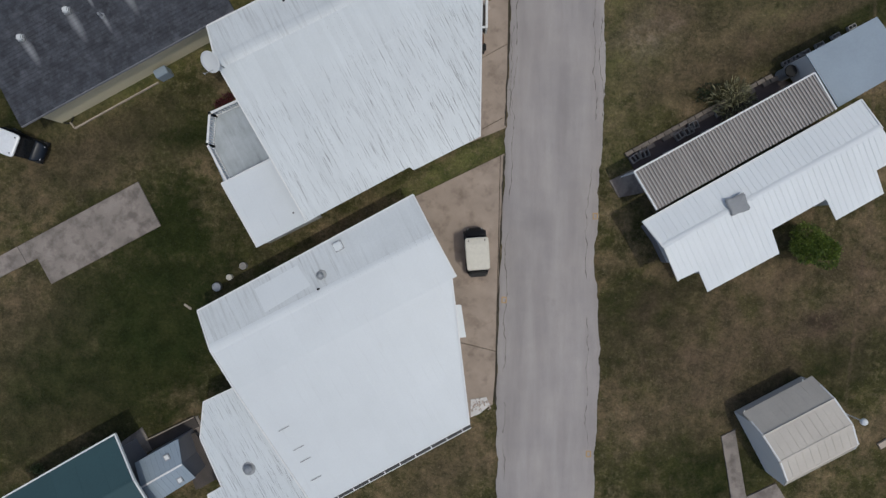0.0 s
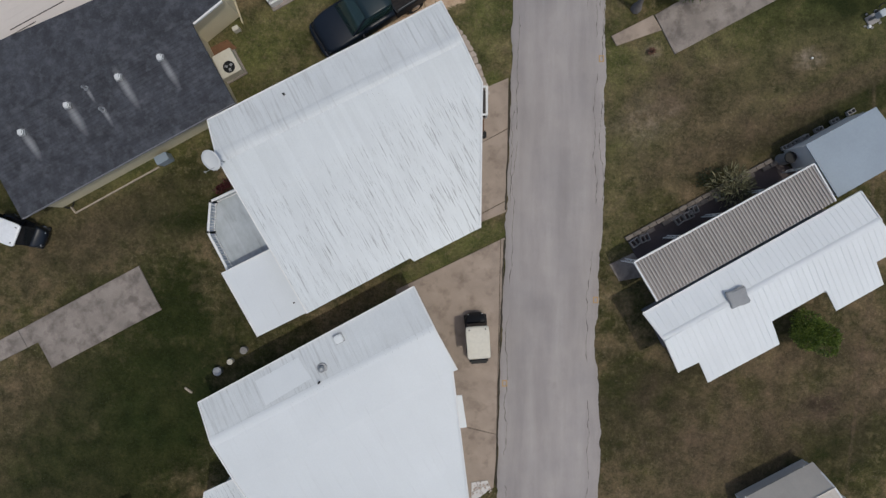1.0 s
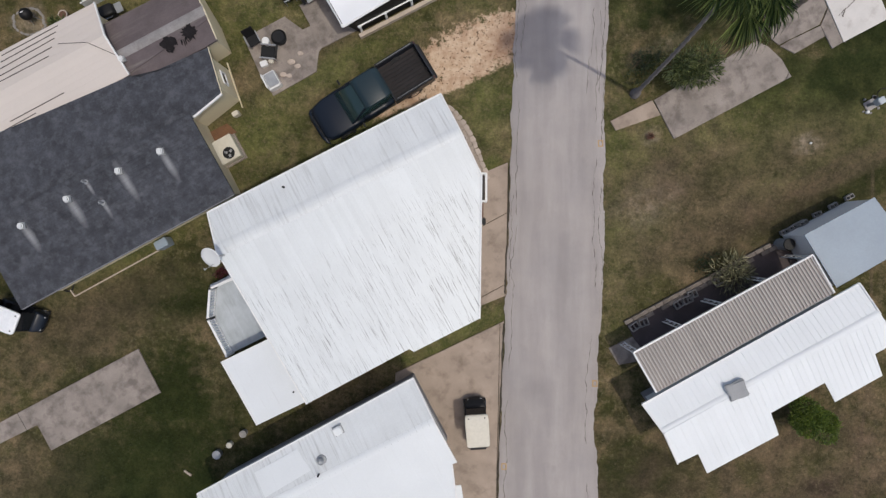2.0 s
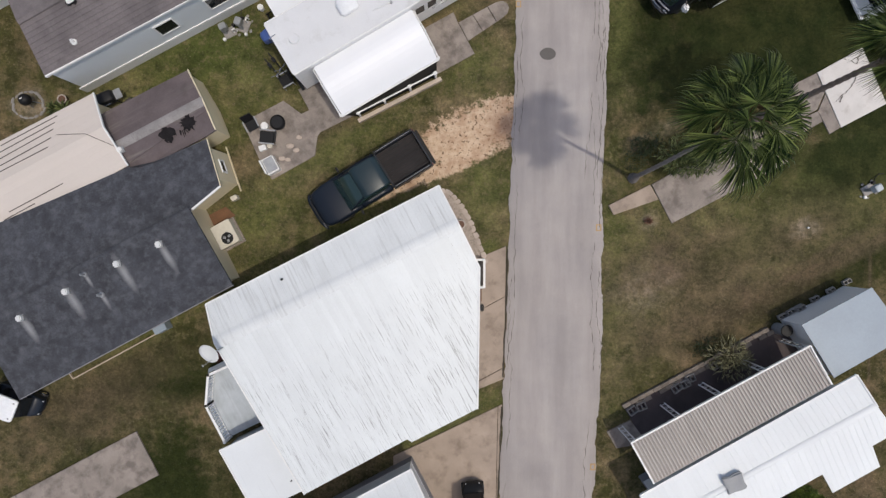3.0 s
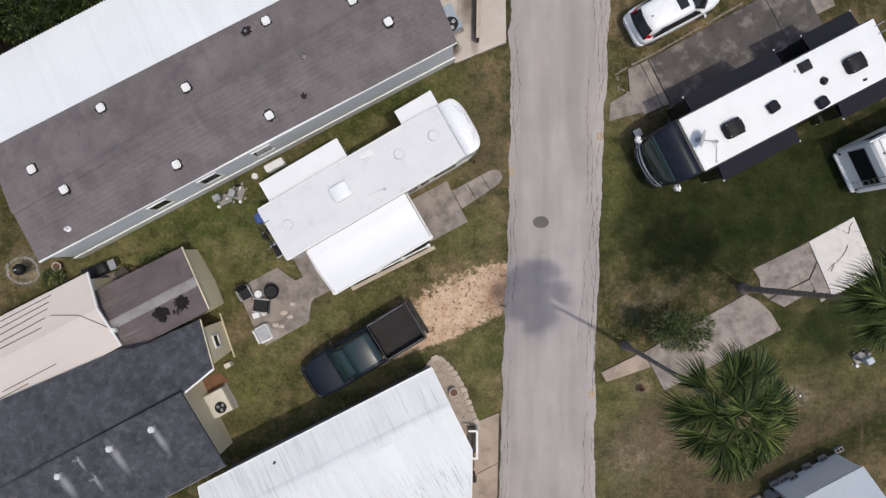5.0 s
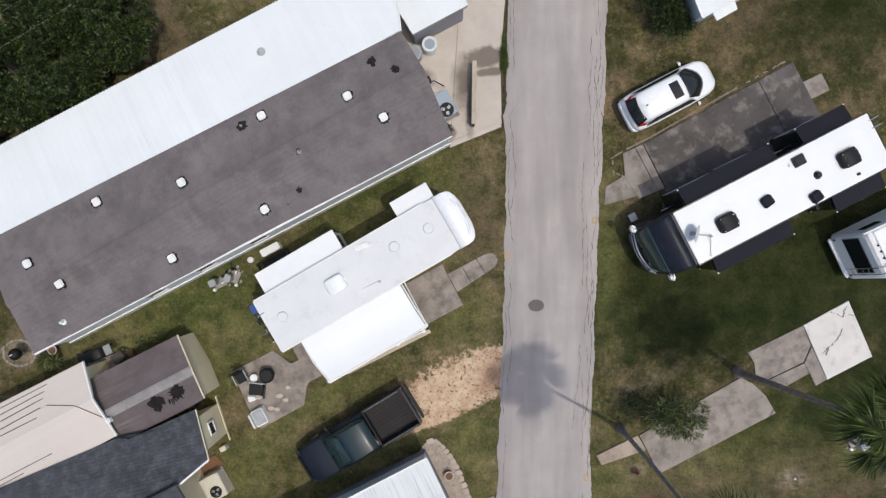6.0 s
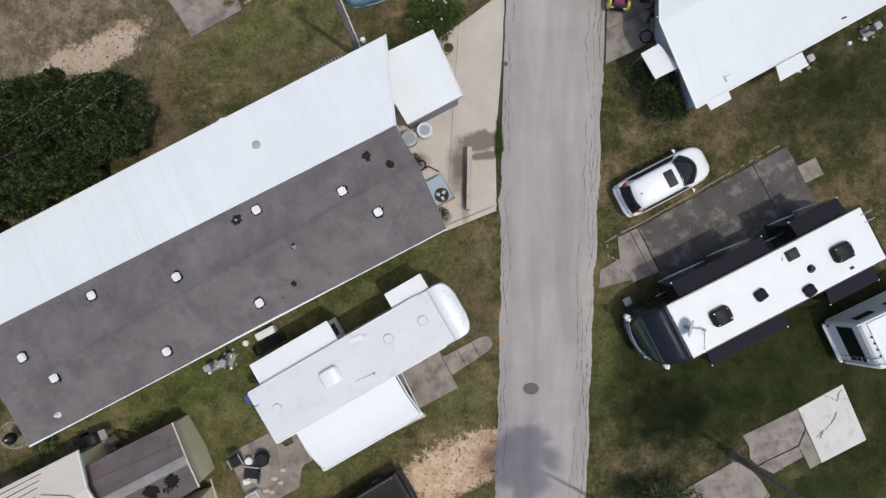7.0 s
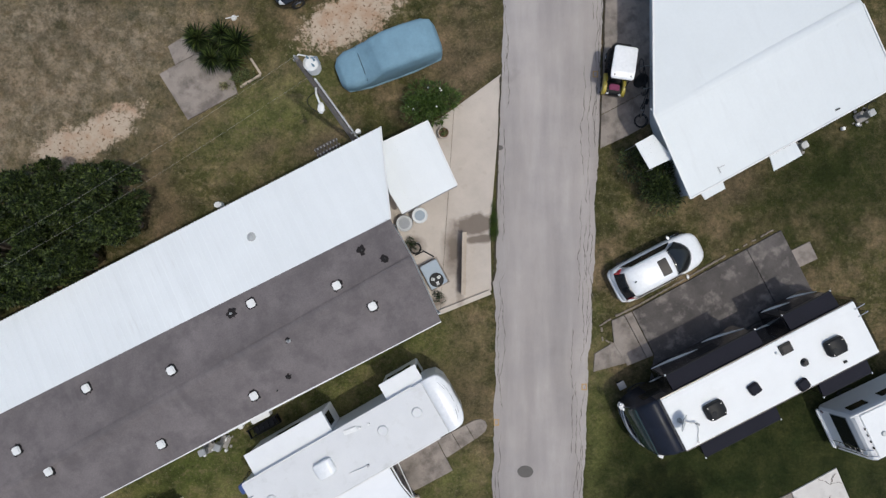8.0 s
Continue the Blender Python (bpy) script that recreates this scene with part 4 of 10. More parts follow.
def pavement(pts, material, label, z=0.045, joints=(), name="pavement", gap=0.012):
    """A concrete slab, cut into bays along the joints (point, direction)."""
    bays = [[Vector(p[:2]) for p in pts]]
    for at, way in joints:
        n = Vector((-way[1], way[0])).normalized()
        d = Vector(at[:2]).dot(n)
        cut = []
        for b in bays:
            for keep, off in ((True, gap), (False, -gap)):
                c = clip(b, n, d + off, keep)
                if len(c) > 2:
                    cut.append(c)
        bays = cut
    SLABS.append([p[:2] for p in pts])
    z += 0.0045 * (len(SLABS) % 6)
    base = thing(name, (*bays[0][0], 0), 0, label, "pavement", kind="structure")
    for b in bays:
        bm = prism(bmesh.new(), [(p.x, p.y) for p in b], -0.06, z)
        bmesh.ops.bevel(bm, geom=[e for e in bm.edges if all(v.co.z > 0 for v in e.verts)], offset=0.012, segments=1, affect="EDGES")
        part("concrete_bay", bm, material, base)
    return base


ground()
road()
UU, VV = (U.x, U.y), (V.x, V.y)
pavement([(-2.53, 1.81, 0), (2.66, 4.30, 0), (2.43, -1.29, 0), (2.26, -5.91, 0), (2.12, -7.72, 0), (0.98, -8.38, 0), (-2.55, -7.29, 0)], CONC_TAN, "tan concrete driveway with tyre stains and a dark edge joint", joints=[((2.28, -4.55, 0), (0.02, 1)), ((1.52, -4.96, 0), (1, -0.25))])
pavement([(1.67, 11.34, 0), (2.82, 11.83, 0), (2.73, 5.52, 0), (0.87, 4.76, 0), (0.73, 11.02, 0)], CONC_TAN, "narrow stained concrete strip beside the road", joints=[((2.21, 9.14, 0), UU), ((2.16, 5.76, 0), UU)])
pavement([(-14.83, 2.97, 0), (-13.77, 0.87, 0), (-19.08, -1.93, 0), (-19.71, -0.68, 0), (-22.42, -2.04, 0), (-22.39, -1.03, 0), (-20.74, -0.16, 0)], CONC_GREY, "weathered grey concrete parking slab in the lawn", joints=[((-20.63, -0.22, 0), VV)])
pavement([(10.64, 12.91, 0), (16.13, 15.82, 0), (15.66, 16.62, 0), (15.04, 17.21, 0), (14.45, 17.50, 0), (9.68, 14.74, 0)], CONC_GREY, "grey-tan concrete slab beside the palm", joints=[((15.86, 15.71, 0), (0.45, 0.9))])
pavement([(7.65, 13.76, 0), (7.90, 13.31, 0), (10.01, 14.04, 0), (9.60, 14.74, 0)], CONC_TAN, "short concrete path to the road")
pavement([(14.79, 18.69, 0), (17.38, 19.97, 0), (17.76, 19.05, 0), (17.42, 18.25, 0), (16.86, 17.97, 0), (15.93, 17.51, 0), (15.53, 17.29, 0), (15.17, 17.59, 0), (15.12, 18.18, 0)], CONC_GREY, "old grey concrete slab with open joints")
pavement([(17.80, 19.00, 0), (18.52, 17.42, 0), (18.02, 17.12, 0), (17.47, 18.19, 0)], CONC_GREY, "grey concrete strip between two slabs")
pavement([(15.98, 17.49, 0), (16.89, 17.92, 0), (17.45, 18.19, 0), (17.69, 17.71, 0), (16.28, 16.90, 0), (15.58, 17.24, 0)], CONC_GREY, "narrow grey concrete strip in the lawn")
pavement([(17.40, 19.99, 0), (19.51, 21.16, 0), (20.66, 18.53, 0), (18.55, 17.42, 0)], CONC_WHITE, "nearly white cracked concrete slab")
pavement([(16.77, 32.41, 0), (18.38, 29.37, 0), (10.65, 25.18, 0), (10.85, 26.48, 0), (9.77, 28.53, 0)], CONC_DARK, "dark concrete parking pad, oil stains and shade in its colour", joints=[((15.15, 31.54, 0), VV)])
pavement([(8.81, 28.08, 0), (9.74, 28.51, 0), (10.80, 26.45, 0), (9.57, 25.94, 0), (8.92, 26.95, 0)], CONC_GREY, "worn pale concrete end of the parking pad", joints=[((9.42, 28.29, 0), VV)])
pavement([(7.96, 25.64, 0), (8.01, 26.50, 0), (9.08, 27.15, 0), (9.78, 26.14, 0)], CONC_GREY, "grey concrete apron at the road")
pavement([(17.11, 31.37, 0), (18.14, 31.89, 0), (18.53, 31.08, 0), (17.51, 30.59, 0)], CONC_GREY, "small square grey concrete slab")
pavement([(-1.69, 21.74, 0), (0.32, 22.83, 0), (0.53, 22.34, 0), (0.99, 21.49, 0), (1.32, 20.90, 0), (-0.29, 20.03, 0), (-1.38, 19.51, 0), (-5.94, 17.23, 0), (-7.01, 19.23, 0)], CONC_GREY, "grey concrete patio slab under the awning")
pavement([(0.56, 22.35, 0), (2.32, 23.30, 0), (2.62, 23.36, 0), (2.84, 23.26, 0), (2.94, 23.05, 0), (2.86, 22.78, 0), (2.55, 22.52, 0), (1.02, 21.50, 0)], CONC_GREY, "rounded concrete path that ends at the road", joints=[((1.26, 22.67, 0), (0.52, -0.85)), ((1.92, 23.08, 0), (0.52, -0.85))])
pavement([(-9.64, 17.68, 0), (-7.71, 18.70, 0), (-6.85, 18.06, 0), (-5.78, 18.62, 0), (-5.41, 17.98, 0), (-6.11, 17.04, 0), (-6.22, 16.11, 0), (-8.26, 14.98, 0), (-8.74, 15.68, 0)], CONC_GREY, "mottled grey concrete patio")
pavement([(-12.72, 39.61, 0), (-11.97, 40.05, 0), (-12.32, 40.93, 0), (-11.52, 41.44, 0), (-11.01, 40.59, 0), (-9.80, 41.24, 0), (-9.01, 38.73, 0), (-11.36, 37.45, 0)], CONC_GREY, "L-shaped grey concrete slab in the lawn", joints=[((-11.46, 40.32, 0), UU)])
pavement([(3.46, 39.72, 0), (3.32, 36.56, 0), (3.12, 33.87, 0), (3.03, 32.00, 0), (3.10, 29.47, 0), (0.56, 28.43, 0), (-2.29, 32.76, 0), (-2.57, 35.44, 0), (1.16, 38.01, 0)], CONC_PALE, "beige concrete yard with dark water stains", gap=0.005, joints=[((1.08, 35.20, 0), (-0.06, -1))])
pavement([(8.43, 44.35, 0), (8.28, 39.53, 0), (8.20, 36.24, 0), (9.53, 36.86, 0), (11.88, 38.22, 0), (11.82, 44.37, 0)], CONC_GREY, "grey concrete carport floor beside the road", joints=[((8.93, 38.20, 0), UU)])
pavement([(13.09, -9.23, 0), (13.74, -8.90, 0), (14.27, -11.92, 0), (14.62, -13.58, 0), (13.80, -13.58, 0), (13.51, -11.65, 0)], CONC_GREY, "narrow grey concrete ramp beside the barn shed")
pavement([(1.06, -7.46, 0), (1.82, -7.35, 0), (1.99, -7.74, 0), (1.50, -8.15, 0), (1.06, -8.34, 0)], CONC_WHITE, "small patch of pale tiles at the driveway's end", z=0.07, joints=[((1.44, -7.74, 0), UU), ((1.44, -7.74, 0), VV)])
pavement([(14.27, -12.20, 0), (15.73, -11.50, 0), (16.51, -12.74, 0), (14.89, -13.57, 0)], CONC_GREY, "grey concrete slab beside the barn shed")
pavement([(-16.52, 18.13, 0), (-15.25, 18.51, 0), (-14.90, 17.87, 0), (-16.14, 17.38, 0)], CONC_GREY, "small grey concrete pad under the barbecue")
pavement([(-16.12, -9.80, 0), (-14.82, -8.86, 0), (-14.28, -9.94, 0), (-15.58, -10.63, 0)], CONC_GREY, "small stained concrete landing")
pavement([(-13.01, -8.91, 0), (-12.12, -8.28, 0), (-11.72, -9.10, 0), (-12.82, -9.79, 0)], CONC_GREY, "small grey concrete landing in the lawn")
pavement([(8.46, 4.15, 0), (15.35, 7.95, 0), (18.31, 6.61, 0), (9.77, 1.85, 0)], DARK_PAVE, "dark patio paving under the awning", z=0.03)
pavement([(7.63, 3.01, 0), (8.75, 3.55, 0), (9.56, 2.48, 0), (8.09, 2.21, 0)], CONC_GREY, "grey concrete corner slab at the patio")
pavement([(21.53, 22.60, 0), (22.73, 23.15, 0), (23.28, 21.94, 0), (21.94, 21.66, 0)], CONC_GREY, "grey concrete block in the lawn")


# ---- homes ----
def ridge_cap(parent, a, b, material, w=0.28, drop=0.10, lift=0.012):
    """A sheet bent over the ridge."""
    a, b = Vector(a), Vector(b)
    n = (b - a).cross(Vector((0, 0, 1))).normalized()
    arc = [(f * w / 2, lift - drop * w * f * f) for f in (-1, -0.6, -0.25, 0.25, 0.6, 1)]
    ends = [[p + n * o + Vector((0, 0, z)) for o, z in arc] + [p + n * o + Vector((0, 0, z - 0.012)) for o, z in arc[::-1]] for p in (a, b)]
    part("ridge_cap", loft(bmesh.new(), ends), material, parent)


def home_white_clean():
    h = thing("mobile_home", (-5.27, -5.65, 0), 28.2, "wide white home with a clean white metal roof", "house")
    p1 = [(-10.93, -2.84, 2.75), (-1.54, 2.20, 2.68), (-0.58, 0.35, 3.10), (-10.25, -4.51, 3.15)]
    p2 = [(-10.25, -4.51, 3.15), (-0.58, 0.35, 3.10), (0.33, -1.33, 3.12), (-9.19, -6.27, 3.10)]
    p3 = [(-9.19, -6.27, 3.10), (0.14, -1.42, 3.10), (0.92, -7.89, 2.55), (-5.92, -11.64, 2.55)]
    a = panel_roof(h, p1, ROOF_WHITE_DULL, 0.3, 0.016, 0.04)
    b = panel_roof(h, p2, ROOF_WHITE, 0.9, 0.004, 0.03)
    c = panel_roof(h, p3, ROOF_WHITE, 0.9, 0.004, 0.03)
    ridge_cap(h, p1[2], p1[3], ROOF_WHITE, 0.5)
    edge_trim(h, [p1[3], p1[0], p1[1], p1[2]], a, TRIM)
    edge_trim(h, [p2[2], p2[1]], b, TRIM)
    edge_trim(h, [p2[3], p2[0]], b, TRIM)
    edge_trim(h, [p3[1], p3[2]], c, TRIM)
    edge_trim(h, [p3[3], p3[0]], c, TRIM)
    out = [p1[0], p1[1], p1[2], p2[2], p3[1], p3[2], p3[3], p3[0], p2[0]]
    wall_under(h, out, [a, b, c], SIDING_WHITE, 0.3, skirt=SIDING_GREY)
    # gutter with straps along the low edge
    s, e = on(c, p3[2]), on(c, p3[3])
    d = (e - s).normalized()
    o = Vector((d.y, -d.x, 0)) * (-1 if Vector((d.y, -d.x, 0)).dot(Vector((V.x, V.y, 0))) > 0 else 1)
    bar(h, s + o * 0.07, e + o * 0.07, 0.10, 0.08, GUTTER_DARK, "gutter")
    bar(h, s + o * 0.135, e + o * 0.135, 0.03, 0.10, TRIM, "gutter_lip")
    for k in range(10):
        q = s.lerp(e, (k + 0.5) / 10)
        bar(h, q, q + o * 0.15, 0.05, 0.03, TRIM, "gutter_strap", 0.06)
    # lighter replacement sheet, step awning, vents
    pts = [(-8.43, -1.89, 2.9), (-6.56, -0.86, 2.9), (-5.93, -1.71, 3), (-7.89, -2.88, 3)]
    bm = bmesh.new()
    slab_on(bm, [Vector(p[:2]) for p in pts], a, 0.024, 0.012)
    part("patch_sheet", bm, ROOF_WHITE, h, "newer, brighter roof sheet")
    panel_roof(h, [(0.15, -2.62, 2.45), (0.55, -2.63, 2.35), (0.77, -4.07, 2.3), (0.45, -4.08, 2.4)], ROOF_WHITE, 0.3, 0.01, name="step_awning", along=(1, 0))
    round_vent(h, on(a, (-5.47, -1.29, 3)), 0.15, 0.22)
    square_vent(h, on(a, (-4.77, -0.03, 2.8)), 0.36, 0.2, ROOF_WHITE, STEEL)
    round_vent(h, on(b, (-5.57, -1.86, 3.2)), 0.06, 0.2, BLACK, False)
    # stiffening bars on the big sheet near the lower roof
    for x, y in ((485, 762), (510, 798), (522, 820), (540, 855)):
        q = on(c, hitless(x, y))
        bar(h, q, q + Vector((0.45, 0.24, 0)), 0.03, 0.03, STEEL, "roof_strap", 0.03)
    # low lean-to roof on the far side
    p4 = [(-9.44, -6.27, 2.5), (-10.86, -6.95, 2.35), (-11.05, -8.59, 2.3), (-10.12, -10.80, 2.3), (-10.77, -11.18, 2.25), (-10.58, -11.80, 2.25), (-5.51, -12.60, 2.4), (-8.82, -6.47, 2.5)]
    e4 = panel_roof(h, p4, ROOF_STREAK, 0.5, 0.016, 0.04, name="lean_to_panel")
    edge_trim(h, p4[:6], e4, TRIM)
    wall_under(h, p4, [e4], SIDING_WHITE, 0.35)
    round_vent(h, on(e4, (-8.88, -9.94, 2.35)), 0.20, 0.2)


def hitless(x, y):
    """Plan place on the big white sheet, from its own grid of 38.6 to the metre."""
    return ((-19.25, 10.54, 2.8)[0] + x / 40.9, (-19.25, 10.54, 2.8)[1] - y / 40.9)


def home_streaked():
    h = thing("mobile_home", (-4.67, 7.30, 0), 28.2, "large home with a streaked white ribbed metal roof", "house")
    nw, n_, re, rw = (-10.34, 9.38, 2.85), (-0.33, 14.49, 2.52), (0.52, 12.82, 2.86), (-9.85, 7.73, 3.15)
    p1 = [nw, n_, re, rw]
    p2 = [rw, re, (1.43, 10.96, 2.70), (1.37, 4.74, 2.32), (-1.52, 3.28, 2.42), (-1.72, 3.41, 2.42), (-6.20, 1.02, 2.52)]
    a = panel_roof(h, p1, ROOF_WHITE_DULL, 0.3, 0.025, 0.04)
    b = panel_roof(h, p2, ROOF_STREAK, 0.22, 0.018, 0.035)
    ridge_cap(h, on(a, rw), on(a, re), ROOF_WHITE_DULL, 0.6, 0.10, 0.025)
    edge_trim(h, [rw, nw, n_, re], a, TRIM)
    edge_trim(h, [re, p2[2], p2[3]], b, TRIM)
    edge_trim(h, [p2[6], rw], b, TRIM, 0.05)
    bar(h, on(b, (-7.85, 6.05, 3.3)), on(b, (-0.10, 9.94, 3.3)), 0.02, 0.012, ROOF_WHITE_DULL, "lap_seam", 0.02)
    wall_under(h, [nw, n_, re, p2[2], p2[3], p2[4], p2[5], p2[6], rw], [a, b], SIDING_WHITE, 0.35, skirt=SIDING_GREY)
    round_vent(h, on(a, (-7.05, 10.45, 3.3)), 0.07, 0.18, BLACK, False)
    # flat roof room beside the deck
    p3 = [(-10.13, 2.74, 1.95), (-7.80, 3.87, 2.1), (-5.86, 1.23, 2.1), (-8.58, -0.11, 1.88)]
    c = panel_roof(h, p3, ROOF_WHITE, 1.2, 0.0, name="flat_roof_panel")
    edge_trim(h, [p3[3], p3[0], p3[1]], c, TRIM, 0.05)
    wall_under(h, p3, [c], SIDING_WHITE, 0.12)
    round_vent(h, on(c, (-6.89, 1.43, 2)), 0.05, 0.1, BLACK, False)
    # landing with its rail, and a letter box, at the road side
    x, y0, y1 = 1.74, 11.22, 9.95
    part("landing", box(bmesh.new(), (1.54, (y0 + y1) / 2, 0.16), (0.36, y0 - y1 - 0.06, 0.2), 0, 0.01), WOOD_DARK, h)
    for y in (y0, y1):
        part("rail_post", box(bmesh.new(), (x, y, 0.46), (0.08, 0.08, 0.92)), TRIM, h)
        bar(h, (1.34, y, 0.9), (x, y, 0.9), 0.09, 0.06, TRIM, "hand_rail")
    bar(h, (x, y0, 0.92), (x, y1, 0.92), 0.10, 0.06, TRIM, "hand_rail")
    for k in range(7):
        part("baluster", box(bmesh.new(), (x, y0 - 0.15 - 0.16 * k, 0.46), (0.03, 0.03, 0.84)), TRIM, h)
    part("flower_strip", box(bmesh.new(), (1.56, 9.55, 0.06), (0.20, 0.70, 0.12), 0, 0.02), SOIL, h)
    part("letter_box", box(bmesh.new(), (1.63, 9.02, 0.95), (0.17, 0.36, 0.2), 0, 0.05), BLACK, h, "black letter box")
    part("letter_box_post", box(bmesh.new(), (1.63, 9.02, 0.44), (0.08, 0.08, 0.88)), BLACK, h)


def deck():
    pts = [(-11.18, 6.08, 0.45), (-9.79, 6.76, 0.45), (-7.80, 4.04, 0.45), (-10.47, 2.72, 0.45), (-11.33, 4.63, 0.45)]
    d = thing("deck", (-10.07, 4.90, 0), 28.2, "weathered grey-blue plank deck with white railing", "deck")
    panel_roof(d, [(p[0], p[1], 0.47) for p in pts], WOOD_BLUE, 0.14, 0.0, thick=0.04, name="plank")
    for p in pts:
        q = Vector(p[:2]).lerp(Vector((-9.92, 4.84, 0.45)[:2]), 0.06)
        part("deck_post", box(bmesh.new(), (q.x, q.y, 0.2), (0.1, 0.1, 0.4)), WOOD_GREY, d)
    run = [(-9.50, 6.58, 1.3), (-10.87, 5.97, 1.3), (-10.99, 4.56, 1.3), (-10.13, 2.89, 1.3)]
    for a, b in zip(run, run[1:]):
        a, b = Vector(a), Vector(b)
        bar(d, a, b, 0.11, 0.05, TRIM, "top_rail")
        bar(d, (a.x, a.y, 0.58), (b.x, b.y, 0.58), 0.05, 0.07, TRIM, "bottom_rail")
        n = int((b - a).length / 0.14)
        for k in range(n + 1):
            q = a.lerp(b, k / n)
            s = 0.1 if k in (0, n) else 0.035
            part("newel" if s > 0.05 else "baluster", box(bmesh.new(), (q.x, q.y, 0.9), (s, s, 0.82 if s < 0.05 else 0.98)), TRIM, d)


def sat_dish():
    c = Vector((-9.69, 7.54, 4.1))
    d = thing("satellite_dish", (c.x + 0.25, c.y + 0.05, 0), 0, "off-white satellite dish on a grey pole", "satellite dish")
    bm = bmesh.new()
    rows = []
    for i in range(5):
        r = 0.40 * i / 4
        rows.append([(r * math.cos(k * 0.3927), 1.15 * r * math.sin(k * 0.3927), 0.55 * r * r) for k in range(16)])
    vs = [[bm.verts.new(p) for p in row] for row in rows[1:]]
    bm.faces.new(vs[0])
    for a, b in zip(vs, vs[1:]):
        for k in range(16):
            bm.faces.new((a[k], a[(k + 1) % 16], b[(k + 1) % 16], b[k]))
    bmesh.ops.recalc_face_normals(bm, faces=bm.faces)
    bmesh.ops.solidify(bm, geom=bm.faces[:], thickness=0.02)
    bm.transform(Matrix.Translation(c) @ Euler((radians(24), radians(-18), 0.3)).to_matrix().to_4x4())
    part("reflector", bm, SIDING_WHITE, d, smooth=True)
    part("pole", cyl(bmesh.new(), (c.x + 0.25, c.y + 0.05, 0), (c.x + 0.12, c.y, c.z - 0.08), 0.035), STEEL, d)
    part("feed_arm", tube(bmesh.new(), [c + Vector((0.05, -0.32, -0.08)), c + Vector((-0.22, -0.52, 0.12))], 0.012), STEEL, d)
    part("receiver", box(bmesh.new(), c + Vector((-0.24, -0.53, 0.13)), (0.06, 0.09, 0.06), 50, 0.012), STEEL, d)


def home_ribbed_right():
    h = thing("mobile_home", (15.18, 2.21, 0), 28.2, "white metal-roofed home with a stepped front", "house")
    p1 = [(8.42, 1.02, 2.55), (17.82, 6.29, 2.45), (18.47, 4.99, 2.86), (9.22, -0.11, 2.92)]
    p2 = [(9.22, -0.11, 2.92), (18.47, 4.99, 2.86), (19.48, 3.81, 2.65), (18.45, 3.23, 2.65), (18.93, 2.25, 2.35), (16.88, 1.09, 2.3), (16.30, 1.99, 2.65), (13.97, 0.67, 2.65), (14.43, -0.36, 2.45), (11.31, -2.04, 2.5), (10.83, -1.11, 2.7), (9.93, -1.53, 2.7)]
    a = panel_roof(h, p1, ROOF_BRIGHT, 0.27, 0.014, 0.035)
    b = panel_roof(h, p2, ROOF_BRIGHT, 0.27, 0.014, 0.035)
    ridge_cap(h, on(a, p1[2]), on(a, p1[3]), ROOF_BRIGHT, 0.4, 0.16, 0.03)
    edge_trim(h, [p1[3], p1[0], p1[1], p1[2]], a, TRIM)
    edge_trim(h, [p2[11], p2[0]], b, TRIM)
    wall_under(h, [p1[0], p1[1], p1[2], p2[2], p2[3], p2[4], p2[5], p2[6], p2[7], p2[8], p2[9], p2[10], p2[11], p1[3]], [a, b], SIDING_BLUE, 0.52, skirt=SIDING_GREY)
    # lumpy grey roof cooler
    c = on(a, (12.32, 1.75, 3.1))
    bm = box(bmesh.new(), c + Vector((0, 0, 0.10)), (0.84, 0.72, 0.2), 22, 0.05)
    bmesh.ops.subdivide_edges(bm, edges=bm.edges[:], cuts=2, use_grid_fill=True)
    for v in bm.verts:
        v.co += Vector((noise.noise(v.co * 3), noise.noise(v.co * 3 + Vector((5, 0, 0))), 0.6 * noise.noise(v.co * 5))) * 0.07
    part("roof_cooler", bm, ROOF_GREY, h, "lumpy weathered grey roof box")
    # pan roof awning over the patio, with lattice posts
    p3 = [(8.12, 3.22, 2.25), (15.94, 7.51, 2.15), (16.73, 5.87, 2.5), (9.04, 1.53, 2.5)]
    c3 = panel_roof(h, p3, ROOF_PAN, 0.15, 0.05, 0.06, name="awning_pan", rib_metal=PAN_RIB)
    edge_trim(h, [p3[3], p3[0], p3[1], p3[2]], c3, TRIM, 0.07, 0.12, "awning_trim")
    s, e = Vector(p3[0]), Vector(p3[1])
    for f in (0.015, 0.27, 0.5, 0.75, 0.985):
        q = s.lerp(e, f)
        q = q + Vector((V.x, V.y, 0)) * -0.06
        for o in (-0.11, 0.11):
            w = q + Vector((U.x, U.y, 0)) * o
            part("awning_post", box(bmesh.new(), (w.x, w.y, q.z / 2 - 0.03), (0.045, 0.045, q.z - 0.06), 28.2), TRIM, h)
        for k in range(7):
            z = 0.15 + k * 0.29
            bar(h, (q.x - U.x * 0.11, q.y - U.y * 0.11, z), (q.x + U.x * 0.11, q.y + U.y * 0.11, z + (0.2 if k % 2 else -0.0)), 0.02, 0.02, TRIM, "lattice")


